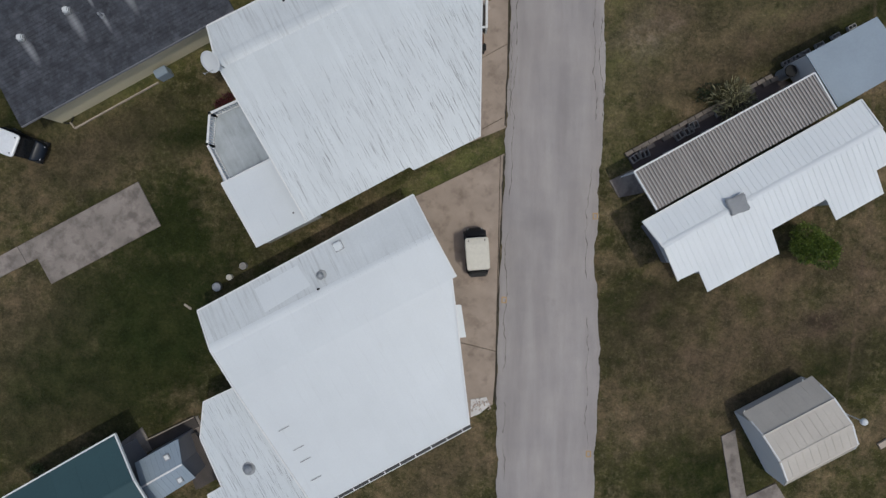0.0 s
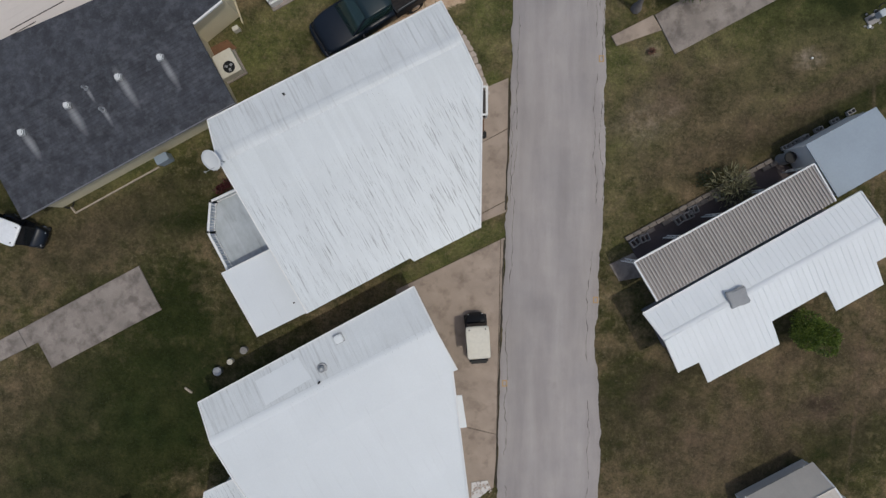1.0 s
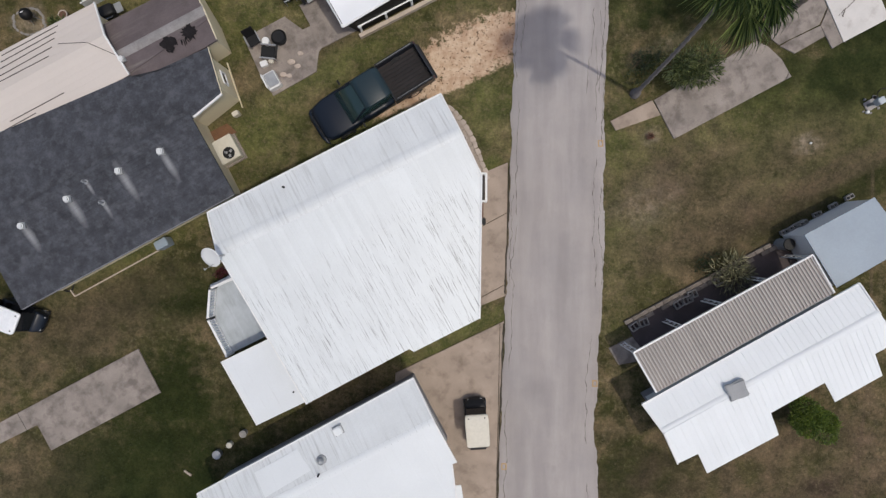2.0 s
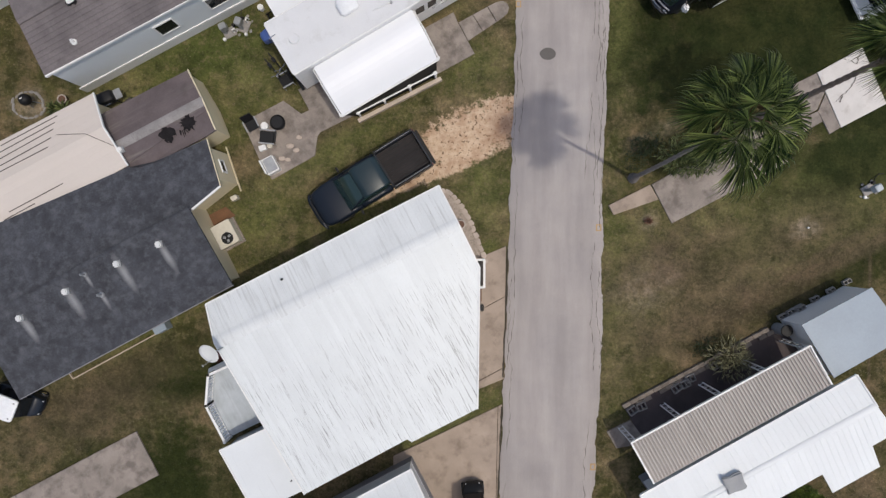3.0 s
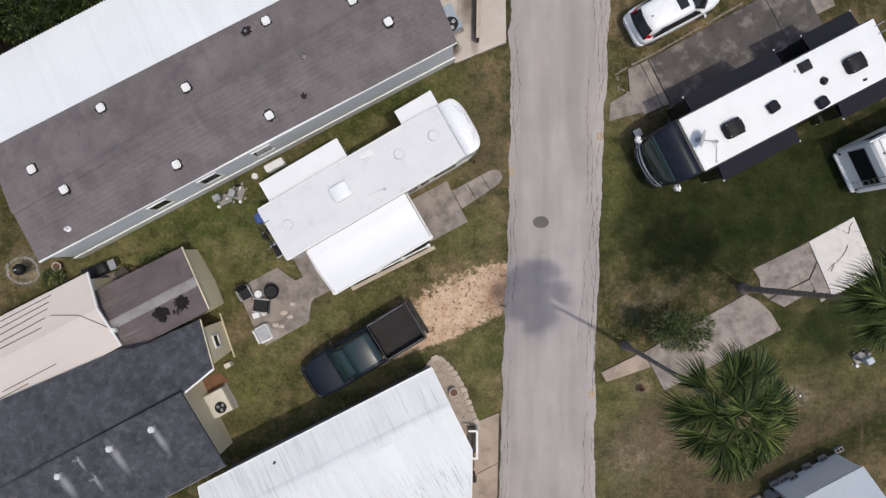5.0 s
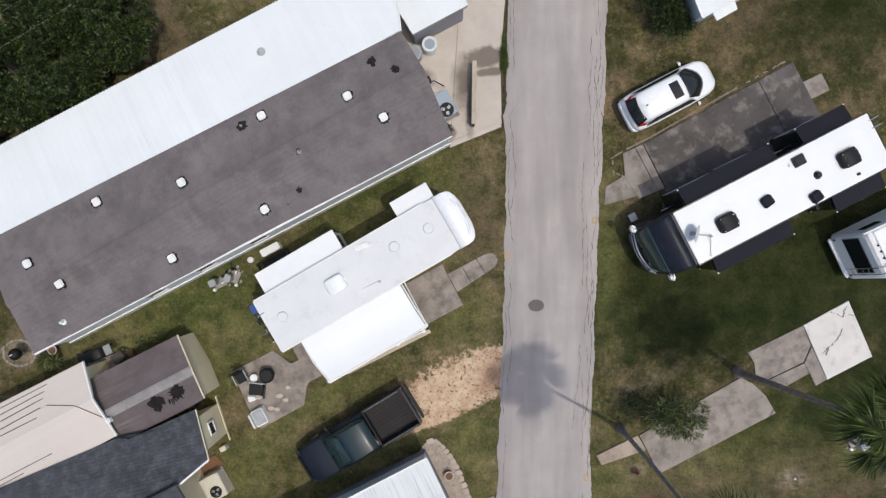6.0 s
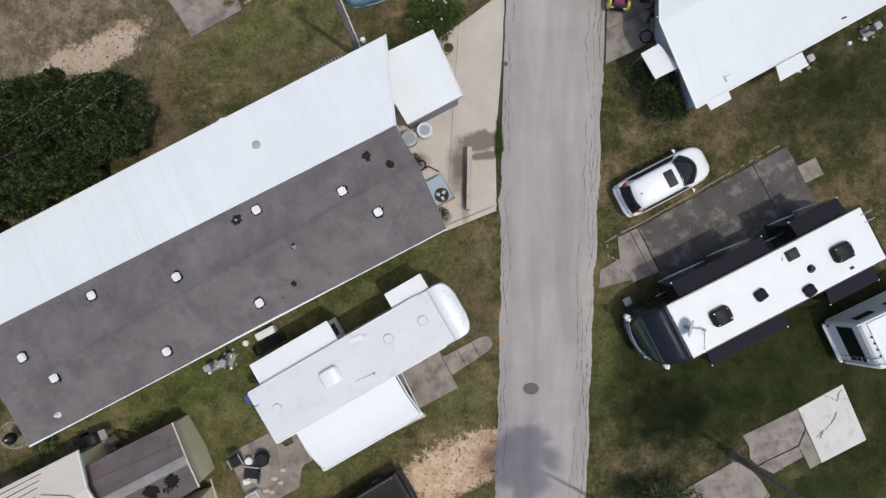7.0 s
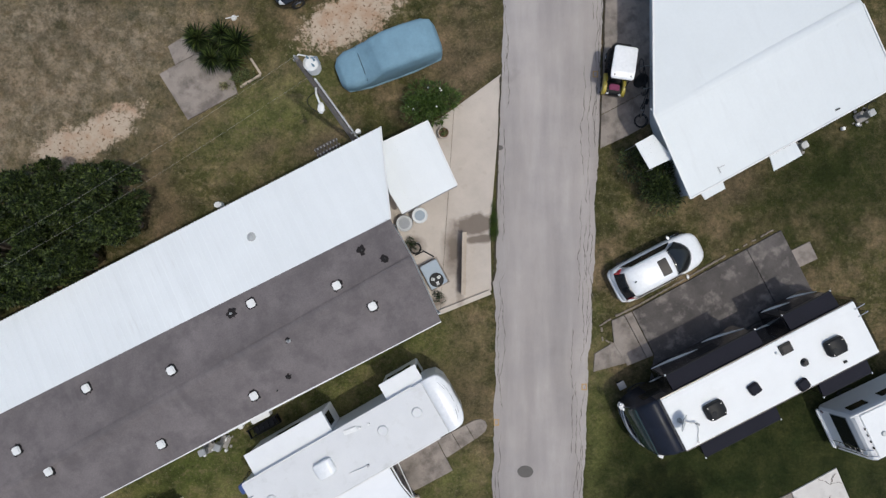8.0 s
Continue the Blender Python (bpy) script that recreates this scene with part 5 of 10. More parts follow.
def tool_shed():
    h = thing("shed", (18.79, 8.58, 0), 28.2, "low shed with a blue-grey metal roof", "shed")
    p = [(15.72, 8.38, 1.95), (18.82, 10.04, 1.88), (20.36, 7.92, 2), (17.10, 6.05, 2.05)]
    a = panel_roof(h, p, ROOF_BLUE, 3.2, 0.0, 0.04)
    wall_under(h, p, [a], SIDING_BRIGHT, 0.06)
    # cell blocks set out along its back
    rng = random.Random(3)
    s, e = Vector((15.68, 8.43, 0)), Vector((18.88, 10.17, 0))
    d = (e - s).normalized()
    at = 0.2
    while at < (e - s).length:
        q = s + d * at
        w = thing("cell_block", q, 28 + rng.uniform(-5, 5), "loose grey hollow concrete block behind the shed", "block", "cell blocks behind the shed")
        tall = 0.2 if rng.random() < 0.8 else 0.39
        for nm, dx, dy, sx, sy in (("side", 0, 0.085, 0.39, 0.032), ("side", 0, -0.085, 0.39, 0.032), ("end", -0.18, 0, 0.032, 0.138), ("web", 0, 0, 0.032, 0.138), ("end", 0.18, 0, 0.032, 0.138)):
            part(nm, box(bmesh.new(), (dx, dy, tall / 2), (sx, sy, tall), 0, 0.004), STONE, w, local=True)
        at += rng.choice((0.42, 0.44, 0.46, 0.85))
    # upright barrel by the corner
    q = Vector((15.67, 7.95, 0))
    br = thing("barrel", q, 20, "grey plastic barrel with a dark lid", "barrel")
    part("drum", cyl(bmesh.new(), (q.x, q.y, 0), (q.x, q.y, 0.85), 0.27, 0.26, 18), ROOF_GREY, br, smooth=False)
    part("lid", cyl(bmesh.new(), (q.x, q.y, 0.85), (q.x, q.y, 0.9), 0.28, 0.26, 18), BLACK, br)


def barn_shed():
    h = thing("barn_shed", (16.58, -9.17, 0), 28.2, "small gambrel barn shed, taupe and beige metal", "shed")
    mid, u0, u1 = -15.22, 8.28, 11.88
    at = lambda u, v, z: (U.x * u + V.x * v, U.y * u + V.y * v, z)
    # profile across the shed: eave, break, ridge, break, eave
    prof = [(mid + 2.0, 1.15), (mid + 1.15, 2.20), (mid, 2.60), (mid - 1.15, 2.20), (mid - 1.75, 1.46)]
    for k, ((va, za), (vb, zb)) in enumerate(zip(prof, prof[1:])):
        panel_roof(h, [at(u0, va, za), at(u1, va, za), at(u1, vb, zb), at(u0, vb, zb)], ROOF_BEIGE, 0.36, 0.016 if k in (1, 2) else 0.008, 0.035)
    for v, z in prof[1:4]:
        bar(h, Vector(at(u0, v, z)), Vector(at(u1, v, z)), 0.07, 0.02, ROOF_BEIGE, "ridge_cap", 0.012)
    for u, turn in ((u0 + 0.04, 1), (u1 - 0.04, -1)):
        run = [at(u, v, z - 0.05) for v, z in [(mid + 1.66, 1.57), *prof[1:4], (mid - 1.66, 1.57)]]
        ends = [at(u, mid - 1.66, 0.0), at(u, mid + 1.66, 0.0)]
        part("gable_wall", quad(bmesh.new(), (run + ends)[::turn], 0.05), SIDING_BRIGHT, h)
        for p, q in zip(run, run[1:]):
            bar(h, Vector(p), Vector(q), 0.07, 0.06, TRIM, "gable_trim", 0.04)
        for k in range(1, 8):
            v = mid - 1.64 + 3.28 * k / 8
            top = min(2.5 - abs(v - mid) * 0.35, 1.57 + (1.66 - abs(v - mid)) * 1.23) - 0.12
            p, q = Vector(at(u - turn * 0.01, v, 0.1)), Vector(at(u - turn * 0.01, v, top))
            part("siding_batten", tube(bmesh.new(), [p, q], 0.014, 5), ROOF_BEIGE, h)
    for v in (mid + 1.64, mid - 1.64):
        a, b = Vector(at(u0 + 0.06, v, 0.77)), Vector(at(u1 - 0.06, v, 0.77))
        bar(h, a, b, 0.05, 1.54, SIDING_TAUPE, "side_wall")
    for u in (u0 + 0.1, u1 - 0.5):
        p = Vector(at(u, mid + 1.98, 1.16))
        part("eave_pin", tube(bmesh.new(), [p, p + Vector((V.x, V.y, 0)) * 0.14 + Vector((0, 0, 0.1))], 0.02, 6), TRIM, h)
    g = Vector((18.41, -7.84, 2.2))
    t = thing("yard_light", (g.x, g.y, 0), 0, "white globe yard light on a thin post", "lamp")
    part("post", cyl(bmesh.new(), (g.x, g.y, 0), (g.x, g.y, 2.08), 0.03), TRIM, t)
    bm = bmesh.new()
    bmesh.ops.create_uvsphere(bm, u_segments=16, v_segments=10, radius=0.16, matrix=Matrix.Translation(g))
    part("globe", bm, PAINT_WHITE, t, smooth=True)
    part("collar", cyl(bmesh.new(), (g.x, g.y, 2.0), (g.x, g.y, 2.08), 0.07), TRIM, t)
    # plank on the lawn
    q = Vector((20.82, -9.57, 0))
    solo("timber", box(bmesh.new(), (q.x, q.y, 0.06), (0.5, 0.3, 0.12), 30, 0.01), WOOD_PALE, "short pale timber offcut lying in the grass", "timber")


def home_teal():
    h = thing("mobile_home", (-18.23, -12.31, 0), 28.2, "home with a dark teal metal roof and white edge", "house")
    p1 = [(-19.94, -11.30, 2.35), (-14.84, -8.40, 2.35), (-13.70, -10.24, 2.95), (-18.66, -13.06, 2.95)]
    p2 = [(-18.66, -13.06, 2.95), (-13.70, -10.24, 2.95), (-12.85, -12.40, 2.35), (-17.96, -15.33, 2.35)]
    a = panel_roof(h, p1, ROOF_TEAL, 1.2, 0.006, 0.03)
    b = panel_roof(h, p2, ROOF_TEAL, 1.2, 0.006, 0.03)
    edge_trim(h, [p1[0], p1[1], p1[2]], a, TRIM, 0.07, 0.12)
    edge_trim(h, [p2[1], p2[2]], b, TRIM, 0.07, 0.12)
    ridge_cap(h, p1[2], p1[3], ROOF_TEAL, 0.2)
    wall_under(h, [p1[0], p1[1], p1[2], p2[2], p2[3], p1[3]], [a, b], SIDING_GREY, 0.75)


def little_shed():
    h = thing("shed", (-13.80, -11.18, 0), 28.2, "small grey metal shed with two white roof patches", "shed")
    p1 = [(-14.31, -9.95, 1.75), (-12.31, -8.83, 1.75), (-11.99, -9.86, 2.1), (-13.84, -10.92, 2.1)]
    p2 = [(-13.84, -10.92, 2.1), (-11.99, -9.86, 2.1), (-11.53, -10.62, 1.75), (-13.46, -11.83, 1.75)]
    a = panel_roof(h, p1, ROOF_BLUE, 0.25, 0.012, 0.03)
    b = panel_roof(h, p2, ROOF_BLUE, 0.25, 0.012, 0.03)
    bar(h, p1[2], p1[3], 0.08, 0.04, TRIM, "ridge_cap", 0.02)
    wall_under(h, [p1[0], p1[1], p1[2], p2[2], p2[3], p1[3]], [a, b], SIDING_GREY, 0.05)
    square_vent(h, on(a, (-12.74, -9.61, 1.9)), 0.24, 0.06, TRIM, STEEL)
    square_vent(h, on(b, (-12.17, -10.67, 1.9)), 0.24, 0.06, TRIM, STEEL)
    d = thing("deck", (-12.15, -10.35, 0), 28.2, "dark stained wooden platform between shed and home", "deck")
    panel_roof(d, [(-12.84, -9.43, 0.4), (-12.10, -8.97, 0.4), (-10.77, -11.06, 0.4), (-11.94, -11.72, 0.4)], WOOD_DARK, 0.14, 0.0, name="plank")
    part("frame", prism(bmesh.new(), [(-12.91, -9.63, 0)[:2], (-12.27, -9.27, 0)[:2], (-11.06, -11.23, 0)[:2], (-12.11, -11.79, 0)[:2]], 0, 0.34), WOOD_DARK, d)
    # raised bed along the lawn
    s, e = Vector((-14.55, -9.44, 0)), Vector((-12.26, -8.33, 0))
    bed = thing("raised_bed", s, 28, "long narrow raised bed with a pale edging board", "planter")
    bar(bed, (s.x, s.y, 0.1), (e.x, e.y, 0.1), 0.04, 0.2, WOOD_PALE, "edging_board")
    n = Vector((V.x, V.y, 0)) * -0.28
    bar(bed, s + n + Vector((0, 0, 0.06)), e + n + Vector((0, 0, 0.06)), 0.5, 0.1, WOOD_DARK, "soil")


def home_dark_shingle():
    h = thing("house", (-15.96, 10.90, 0), 28.2, "tan-walled house with a dark blue-grey shingle roof", "house")
    r0, r1 = (-10.89, 13.44, 3.2), (-20.01, 8.59, 3.2)
    se, sw = (-9.29, 10.18, 2.55), (-18.65, 5.17, 2.55)
    p1 = [r1, r0, (-9.70, 14.45, 2.35), (-10.40, 16.54, 2.35), (-13.27, 15.25, 2.6), (-13.81, 15.29, 2.65), (-22.26, 11.62, 2.6)]
    p2 = [r0, se, sw, r1]
    a = course_roof(h, p1, SHINGLE_DARK)
    b = course_roof(h, p2, SHINGLE_DARK)
    ridge_cap(h, r0, r1, SHINGLE_DARK, 0.22)
    bar(h, on(a, (-9.70, 14.45, 2.35)), on(a, r0), 0.08, 0.1, TRIM, "fascia")
    bar(h, on(a, (-10.40, 16.54, 2.35)), on(a, (-9.70, 14.45, 2.35)), 0.035, 0.08, SIDING_TAN, "fascia")
    bar(h, on(b, se), on(b, sw), 0.06, 0.12, SIDING_GREY, "fascia", -0.08)
    out = Vector((U.x, U.y, 0)) * 0.36
    east = [tuple(Vector(p) + out) for p in (p1[3], p1[2])]
    wall_under(h, [r0, se, sw, r1, p1[6], p1[5], east[0], east[1]], [a, b], SIDING_TAN, 0.42)
    for x, y, r in ((44, 320, 0.15), (125, 272, 0.16), (215, 222, 0.15), (288, 187, 0.15), (157, 241, 0.07), (183, 278, 0.08)):
        q = on(b, P_D(x, y))
        if r > 0.1:
            square_vent(h, q, 0.25, 0.2, SIDING_WHITE, STEEL, 10)
        else:
            round_vent(h, q, r, 0.25)


def P_D(x, y):
    """Plan place on the shingle roof's near slope."""
    o, ux, uy = Vector((-19.04, 16.43, 3)), Vector((-16.63, 16.42, 3)), Vector((-19.09, 14.05, 3))
    return o + (ux - o) * x / 100 + (uy - o) * y / 100


def fan_unit(at, size, rz, material, label, fan_off=(0.0, 0.0), fan_r=0.3, name="air_conditioner"):
    """An outdoor air conditioner: cabinet, round grille with fan blades, corner feet."""
    sx, sy, sz = size
    t = thing(name, at, rz, label, "air conditioner")
    part("pad", box(bmesh.new(), (0, 0, 0.04), (sx + 0.15, sy + 0.15, 0.08), 0, 0.01), CONC_GREY, t, local=True)
    part("cabinet", box(bmesh.new(), (0, 0, 0.08 + sz / 2), (sx, sy, sz), 0, 0.03), material, t, local=True)
    z = 0.08 + sz
    fx, fy = fan_off
    g = part("fan_well", cyl(bmesh.new(), (fx, fy, z - 0.02), (fx, fy, z + 0.012), fan_r, None, 20), BLACK, t, local=True)
    bm = bmesh.new()
    for r in (fan_r, fan_r * 0.6):
        tube(bm, [(fx + r * math.cos(k * 0.3307), fy + r * math.sin(k * 0.3307), z + 0.03) for k in range(20)], 0.008, 4)
    part("grille", bm, BLACK, t, local=True)
    for k in range(3):
        a = k * math.pi / 1.5 + 0.4
        bm = box(bmesh.new(), (fx + 0.5 * fan_r * math.cos(a), fy + 0.5 * fan_r * math.sin(a), z + 0.018), (fan_r * 0.5, fan_r * 0.42, 0.008), math.degrees(a))
        part("fan_blade", bm, STEEL, g, local=True)
    return t


def home_cream():
    h = thing("mobile_home", (-19.02, 15.97, 0), 28.2, "home with a cream standing-seam metal roof and a brown rear roof", "house")
    rE, rW = (-14.83, 17.04, 2.58), (-23.26, 12.56, 2.58)
    p1 = [(-15.45, 18.57, 2.20), rE, rW, (-24.45, 13.99, 2.20)]
    p2 = [rE, (-13.85, 15.37, 2.42), (-22.57, 10.71, 2.42), rW]
    a = panel_roof(h, p1, ROOF_CREAM, 0.30, 0.006, 0.025, along=UU)
    b = panel_roof(h, p2, ROOF_CREAM, 0.30, 0.006, 0.025, along=UU)
    edge_trim(h, [p1[0], p1[1]], a, TRIM)
    edge_trim(h, [p2[0], p2[1]], b, TRIM)
    wall_under(h, [p1[0], rE, p2[1], p2[2], rW, p1[3]], [a, b], SIDING_TAN, 0.25)
    q0, q1 = (-10.62, 18.22, 2.28), (-15.00, 15.92, 2.32)
    f1 = [(-15.95, 17.42, 1.85), (-11.48, 19.68, 1.75), q0, q1]
    f2 = [q1, q0, (-10.12, 16.96, 2.15), (-10.67, 16.61, 2.15), (-13.85, 14.99, 2.20)]
    c = course_roof(h, f1, ROLL_BROWN, 0.9, name="roofing_strip")
    d = course_roof(h, f2, ROLL_BROWN, 0.9, name="roofing_strip")
    ridge_cap(h, q0, q1, ROLL_PALE, 0.42)
    edge_trim(h, [f1[1], q0], c, SIDING_TAN, 0.05)
    edge_trim(h, [q0, f2[2]], d, SIDING_TAN, 0.05)
    wall_under(h, [f1[0], f1[1], q0, f2[2], f2[3], f2[4], q1], [c, d], SIDING_TAN, 0.1)
    rng = random.Random(2)
    for p, r in (((-12.20, 16.74, 2.3), 0.36), ((-11.30, 17.24, 2.3), 0.38)):
        bm = bmesh.new()
        o = Vector(p[:2])
        slab_on(bm, [o + Vector((math.cos(k * 0.2094), math.sin(k * 0.2094))) * r * rng.uniform(0.62, 1.1) for k in range(30)], d, 0.026, 0.010)
        # brush strokes that run off the patch, down the slope
        for k in range(12):
            w = o + Vector((rng.uniform(-0.9, 0.9), rng.uniform(-0.9, 0.9))) * r
            g = Vector((V.x, V.y)) * rng.uniform(-0.34, -0.08) + Vector((U.x, U.y)) * rng.uniform(-0.10, 0.10)
            e = Vector((-g.y, g.x)).normalized() * rng.uniform(0.015, 0.05)
            slab_on(bm, [w - e, w + g * 0.6 - e * 1.2, w + g, w + g * 0.5 + e, w + e], d, 0.030 + 0.0006 * k, 0.010)
        part("tar_patch", bm, TAR_FRESH, h, "black tar patch")
    square_vent(h, on(d, (-14.18, 16.05, 2.4)), 0.22, 0.25, TRIM, STEEL)
    tube_pts = [on(a, (-16.92, 16.70)), on(a, (-15.60, 16.72)), on(b, (-14.40, 16.20))]
    # dark seams in the weathered sheets near the far end
    for p, q, pl in (((-19.52, 16.26), (-17.03, 17.56), a), ((-19.52, 15.96), (-17.10, 17.26), a), ((-19.53, 15.64), (-17.13, 16.97), a), ((-19.53, 15.30), (-17.19, 16.58), a), ((-19.54, 15.02), (-17.29, 16.16), a), ((-19.03, 13.35), (-16.67, 14.59), b), ((-19.28, 12.98), (-17.91, 13.72), b)):
        bar(h, on(pl, p), on(pl, q), 0.035, 0.022, WOOD_DARK, "roof_seam", 0.008)
    part("roof_cable", tube(bmesh.new(), [p + Vector((0, 0, 0.05)) for p in tube_pts], 0.012, 5), BLACK, h)


def home_long():
    h = thing("mobile_home", (-9.95, 26.21, 0), 28.2, "very long home with brown-grey shingles and pale blue walls", "house")
    rE, rW = (-0.47, 31.00, 3.72), (-17.72, 21.18, 3.72)
    p1 = [(-1.46, 32.70, 3.3), rE, rW, (-19.02, 23.76, 3.3)]
    p2 = [rE, (0.72, 28.36, 3.12), (-16.95, 19.04, 3.12), rW]
    a = course_roof(h, p1, SHINGLE_BROWN, 0.2)
    b = course_roof(h, p2, SHINGLE_BROWN, 0.2)
    ridge_cap(h, rE, rW, SHINGLE_BROWN, 0.36, 0.09, 0.02)
    bar(h, on(b, p2[1]), on(b, p2[2]), 0.08, 0.12, TRIM, "gutter", -0.06)
    poly = wall_under(h, [p1[0], rE, p2[1], p2[2], rW, p1[3]], [a, b], SIDING_BLUE, 0.12, drop=0.12)
    # white trim line along the base of the front wall
    s, e = Vector(p2[2]), Vector(p2[1])
    o = Vector((-V.x, -V.y, 0))
    i = Vector((V.x, V.y, 0)) * 0.12
    bar(h, (s.x + i.x + o.x * 0.03, s.y + i.y + o.y * 0.03, 0.62), (e.x + i.x + o.x * 0.03, e.y + i.y + o.y * 0.03, 0.62), 0.05, 0.14, TRIM, "belt_trim")
    bar(h, (s.x + i.x + o.x * 0.02, s.y + i.y + o.y * 0.02, 0.26), (e.x + i.x + o.x * 0.02, e.y + i.y + o.y * 0.02, 0.26), 0.05, 0.5, SIDING_WHITE, "skirting")
    for k, (x, y) in enumerate(((280, 272), (370, 228), (465, 181))):
        c = Vector((P_L(x, y)[0], P_L(x, y)[1]))
        f = (c - s.xy).dot((e - s).xy.normalized())
        c = s.xy + (e - s).xy.normalized() * f + i.xy
        window_on(h, c - U * 0.48, c + U * 0.48, 1.35, 2.3, o.xy, 0)
    for x, y in ((33, 800), (152, 691), (306, 658), (445, 540), (598, 508)):
        q = P_L8(x, y)
        square_vent(h, on(a, q), 0.34, 0.12, tar=a)
    for x, y in ((91, 836), (284, 792), (449, 706), (661, 545)):
        square_vent(h, on(b, P_L8(x, y)), 0.34, 0.12, tar=b)
    for x, y, r in ((409, 558, 0.15), (640, 446, 0.13), (682, 460, 0.11)):
        v = round_vent(h, on(a, P_L8(x, y)), r * 0.5, 0.14, STEEL if r > 0.14 else BLACK, False)
        tar_pad(v, on(a, P_L8(x, y)), a, r * 1.75)
    for x, y, r in ((513, 605, 0.1), (510, 672, 0.1), (490, 697, 0.05)):
        v = round_vent(h, on(b, P_L8(x, y)), r * 0.7, 0.16, STEEL if x == 513 else BLACK, x == 513)
        if r > 0.06:
            tar_pad(v, on(b, P_L8(x, y)), b, r * 1.5)
    round_vent(h, on(b, (-15.62, 20.44, 3.1)), 0.085, 0.16, TRIM)
    # white metal roof of the rear half
    w1 = [(-1.93, 36.66, 2.75), (-1.43, 32.68, 3.34), (-25.46, 20.47, 3.34), (-26.20, 24.04, 2.75)]
    c = panel_roof(h, w1, ROOF_BRIGHT, 0.3, 0.012, 0.03, name="white_panel")
    edge_trim(h, [w1[0], w1[1]], c, TRIM)
    wall_under(h, w1, [c], SIDING_WHITE, 0.3)
    round_vent(h, on(c, (-7.37, 31.88, 3.1)), 0.13, 0.09, ROOF_GREY_PALE)
    for k in range(190):
        q = on(c, Vector(w1[3][:2]).lerp(Vector(w1[0][:2]), (k + 0.5) / 190))
        bar(h, q, q + Vector((V.x, V.y, 0)) * 0.022, 0.05, 0.025, ROOF_BRIGHT, "sheet_end")


def P_L(x, y):
    o, ux, uy = Vector((-19.45, 28.57, 2)), Vector((-16.96, 28.57, 2)), Vector((-19.47, 26.10, 2))
    return o + (ux - o) * x / 100 + (uy - o) * y / 100


def P_L8(x, y):
    o, ux, uy = Vector((-17.78, 41.70, 3.5)), Vector((-15.42, 41.72, 3.5)), Vector((-17.77, 39.35, 3.5))
    return o + (ux - o) * x / 100 + (uy - o) * y / 100


def wash_house():
    h = thing("shed", (-0.29, 35.46, 0), 28.2, "small white-roofed utility room on the concrete yard", "shed")
    p = [(-2.10, 35.98, 2.2), (0.08, 37.04, 2.2), (1.39, 34.24, 2.1), (-1.02, 32.96, 2.1), (-1.60, 33.90, 2.13)]
    a = panel_roof(h, p, ROOF_WHITE, 0.6, 0.008, 0.03)
    edge_trim(h, [p[0], p[1], p[2]], a, TRIM, 0.05)
    s, e = on(a, p[3]), on(a, p[2])
    for k in range(14):
        q = s.lerp(e, (k + 0.5) / 14)
        bar(h, q - Vector((U.x, U.y, 0)) * 0.07, q + Vector((U.x, U.y, 0)) * 0.07, 0.07, 0.16, ROOF_GREY, "valance_tab", -0.1)
    wall_under(h, p, [a], SIDING_GREY, 0.12)


def home_top_right():
    h = thing("mobile_home", (15.88, 39.85, 0), 28.2, "broad home with a clean white metal roof, pale blue walls", "house")
    w, e = (9.80, 37.30, 2.68), (18.75, 42.08, 2.68)
    p1 = [w, e, (17.45, 45.50, 2.5), (9.69, 45.34, 2.7)]
    p2 = [w, (11.68, 33.72, 2.05), (20.79, 38.80, 2.05), e]
    a = panel_roof(h, p1, ROOF_PLAIN, 1.8, 0.0, 0.03)
    b = panel_roof(h, p2, ROOF_PLAIN, 0.8, 0.002, 0.02)
    ridge_cap(h, w, e, ROOF_PLAIN, 0.5, 0.10, 0.02)
    edge_trim(h, [p1[3], w], a, TRIM, 0.07, 0.12)
    edge_trim(h, [w, p2[1], p2[2], e], b, TRIM, 0.06)
    wall_under(h, [(10.33, 45.40, 2.6), (10.40, 37.49, 2.6), p2[1], p2[2], e, p1[2]], [a, b], SIDING_BLUE, 0.12)
    # lean-out awnings
    for q in ([(12.11, 34.08, 1.95), (13.11, 34.58, 1.95), (13.33, 34.20, 1.8), (12.43, 33.69, 1.8)], [(15.20, 35.62, 1.95), (16.34, 36.25, 1.95), (16.76, 35.71, 1.75), (15.51, 35.00, 1.75)]):
        pl = panel_roof(h, q, ROOF_WHITE, 0.16, 0.006, 0.03, name="window_awning")
    q = [(9.23, 36.12, 2), (9.99, 36.53, 2.1), (10.90, 35.50, 2.1), (9.89, 35.01, 2)]
    panel_roof(h, q, ROOF_WHITE, 0.16, 0.02, 0.05, name="door_awning", along=UU)
    for p in (q[0], q[3]):
        part("awning_post", box(bmesh.new(), (p[0] + 0.12, p[1], 0.98), (0.03, 0.03, 1.96)), STEEL, h)
    bm = bmesh.new()
    o = on(b, (13.00, 34.99, 2.3))
    for dx, dy, sx, sy in ((0, 0.15, 0.25, 0.03), (-0.12, 0, 0.03, 0.3)):
        box(bm, o + Vector((dx, dy, 0.04)), (sx, sy, 0.04), 28)
    part("roof_bracket", bm, STEEL, h)
    part("roof_scupper", box(bmesh.new(), on(b, (18.07, 37.68, 2.3), 0.03), (0.2, 0.06, 0.05), 25), BLACK, h)


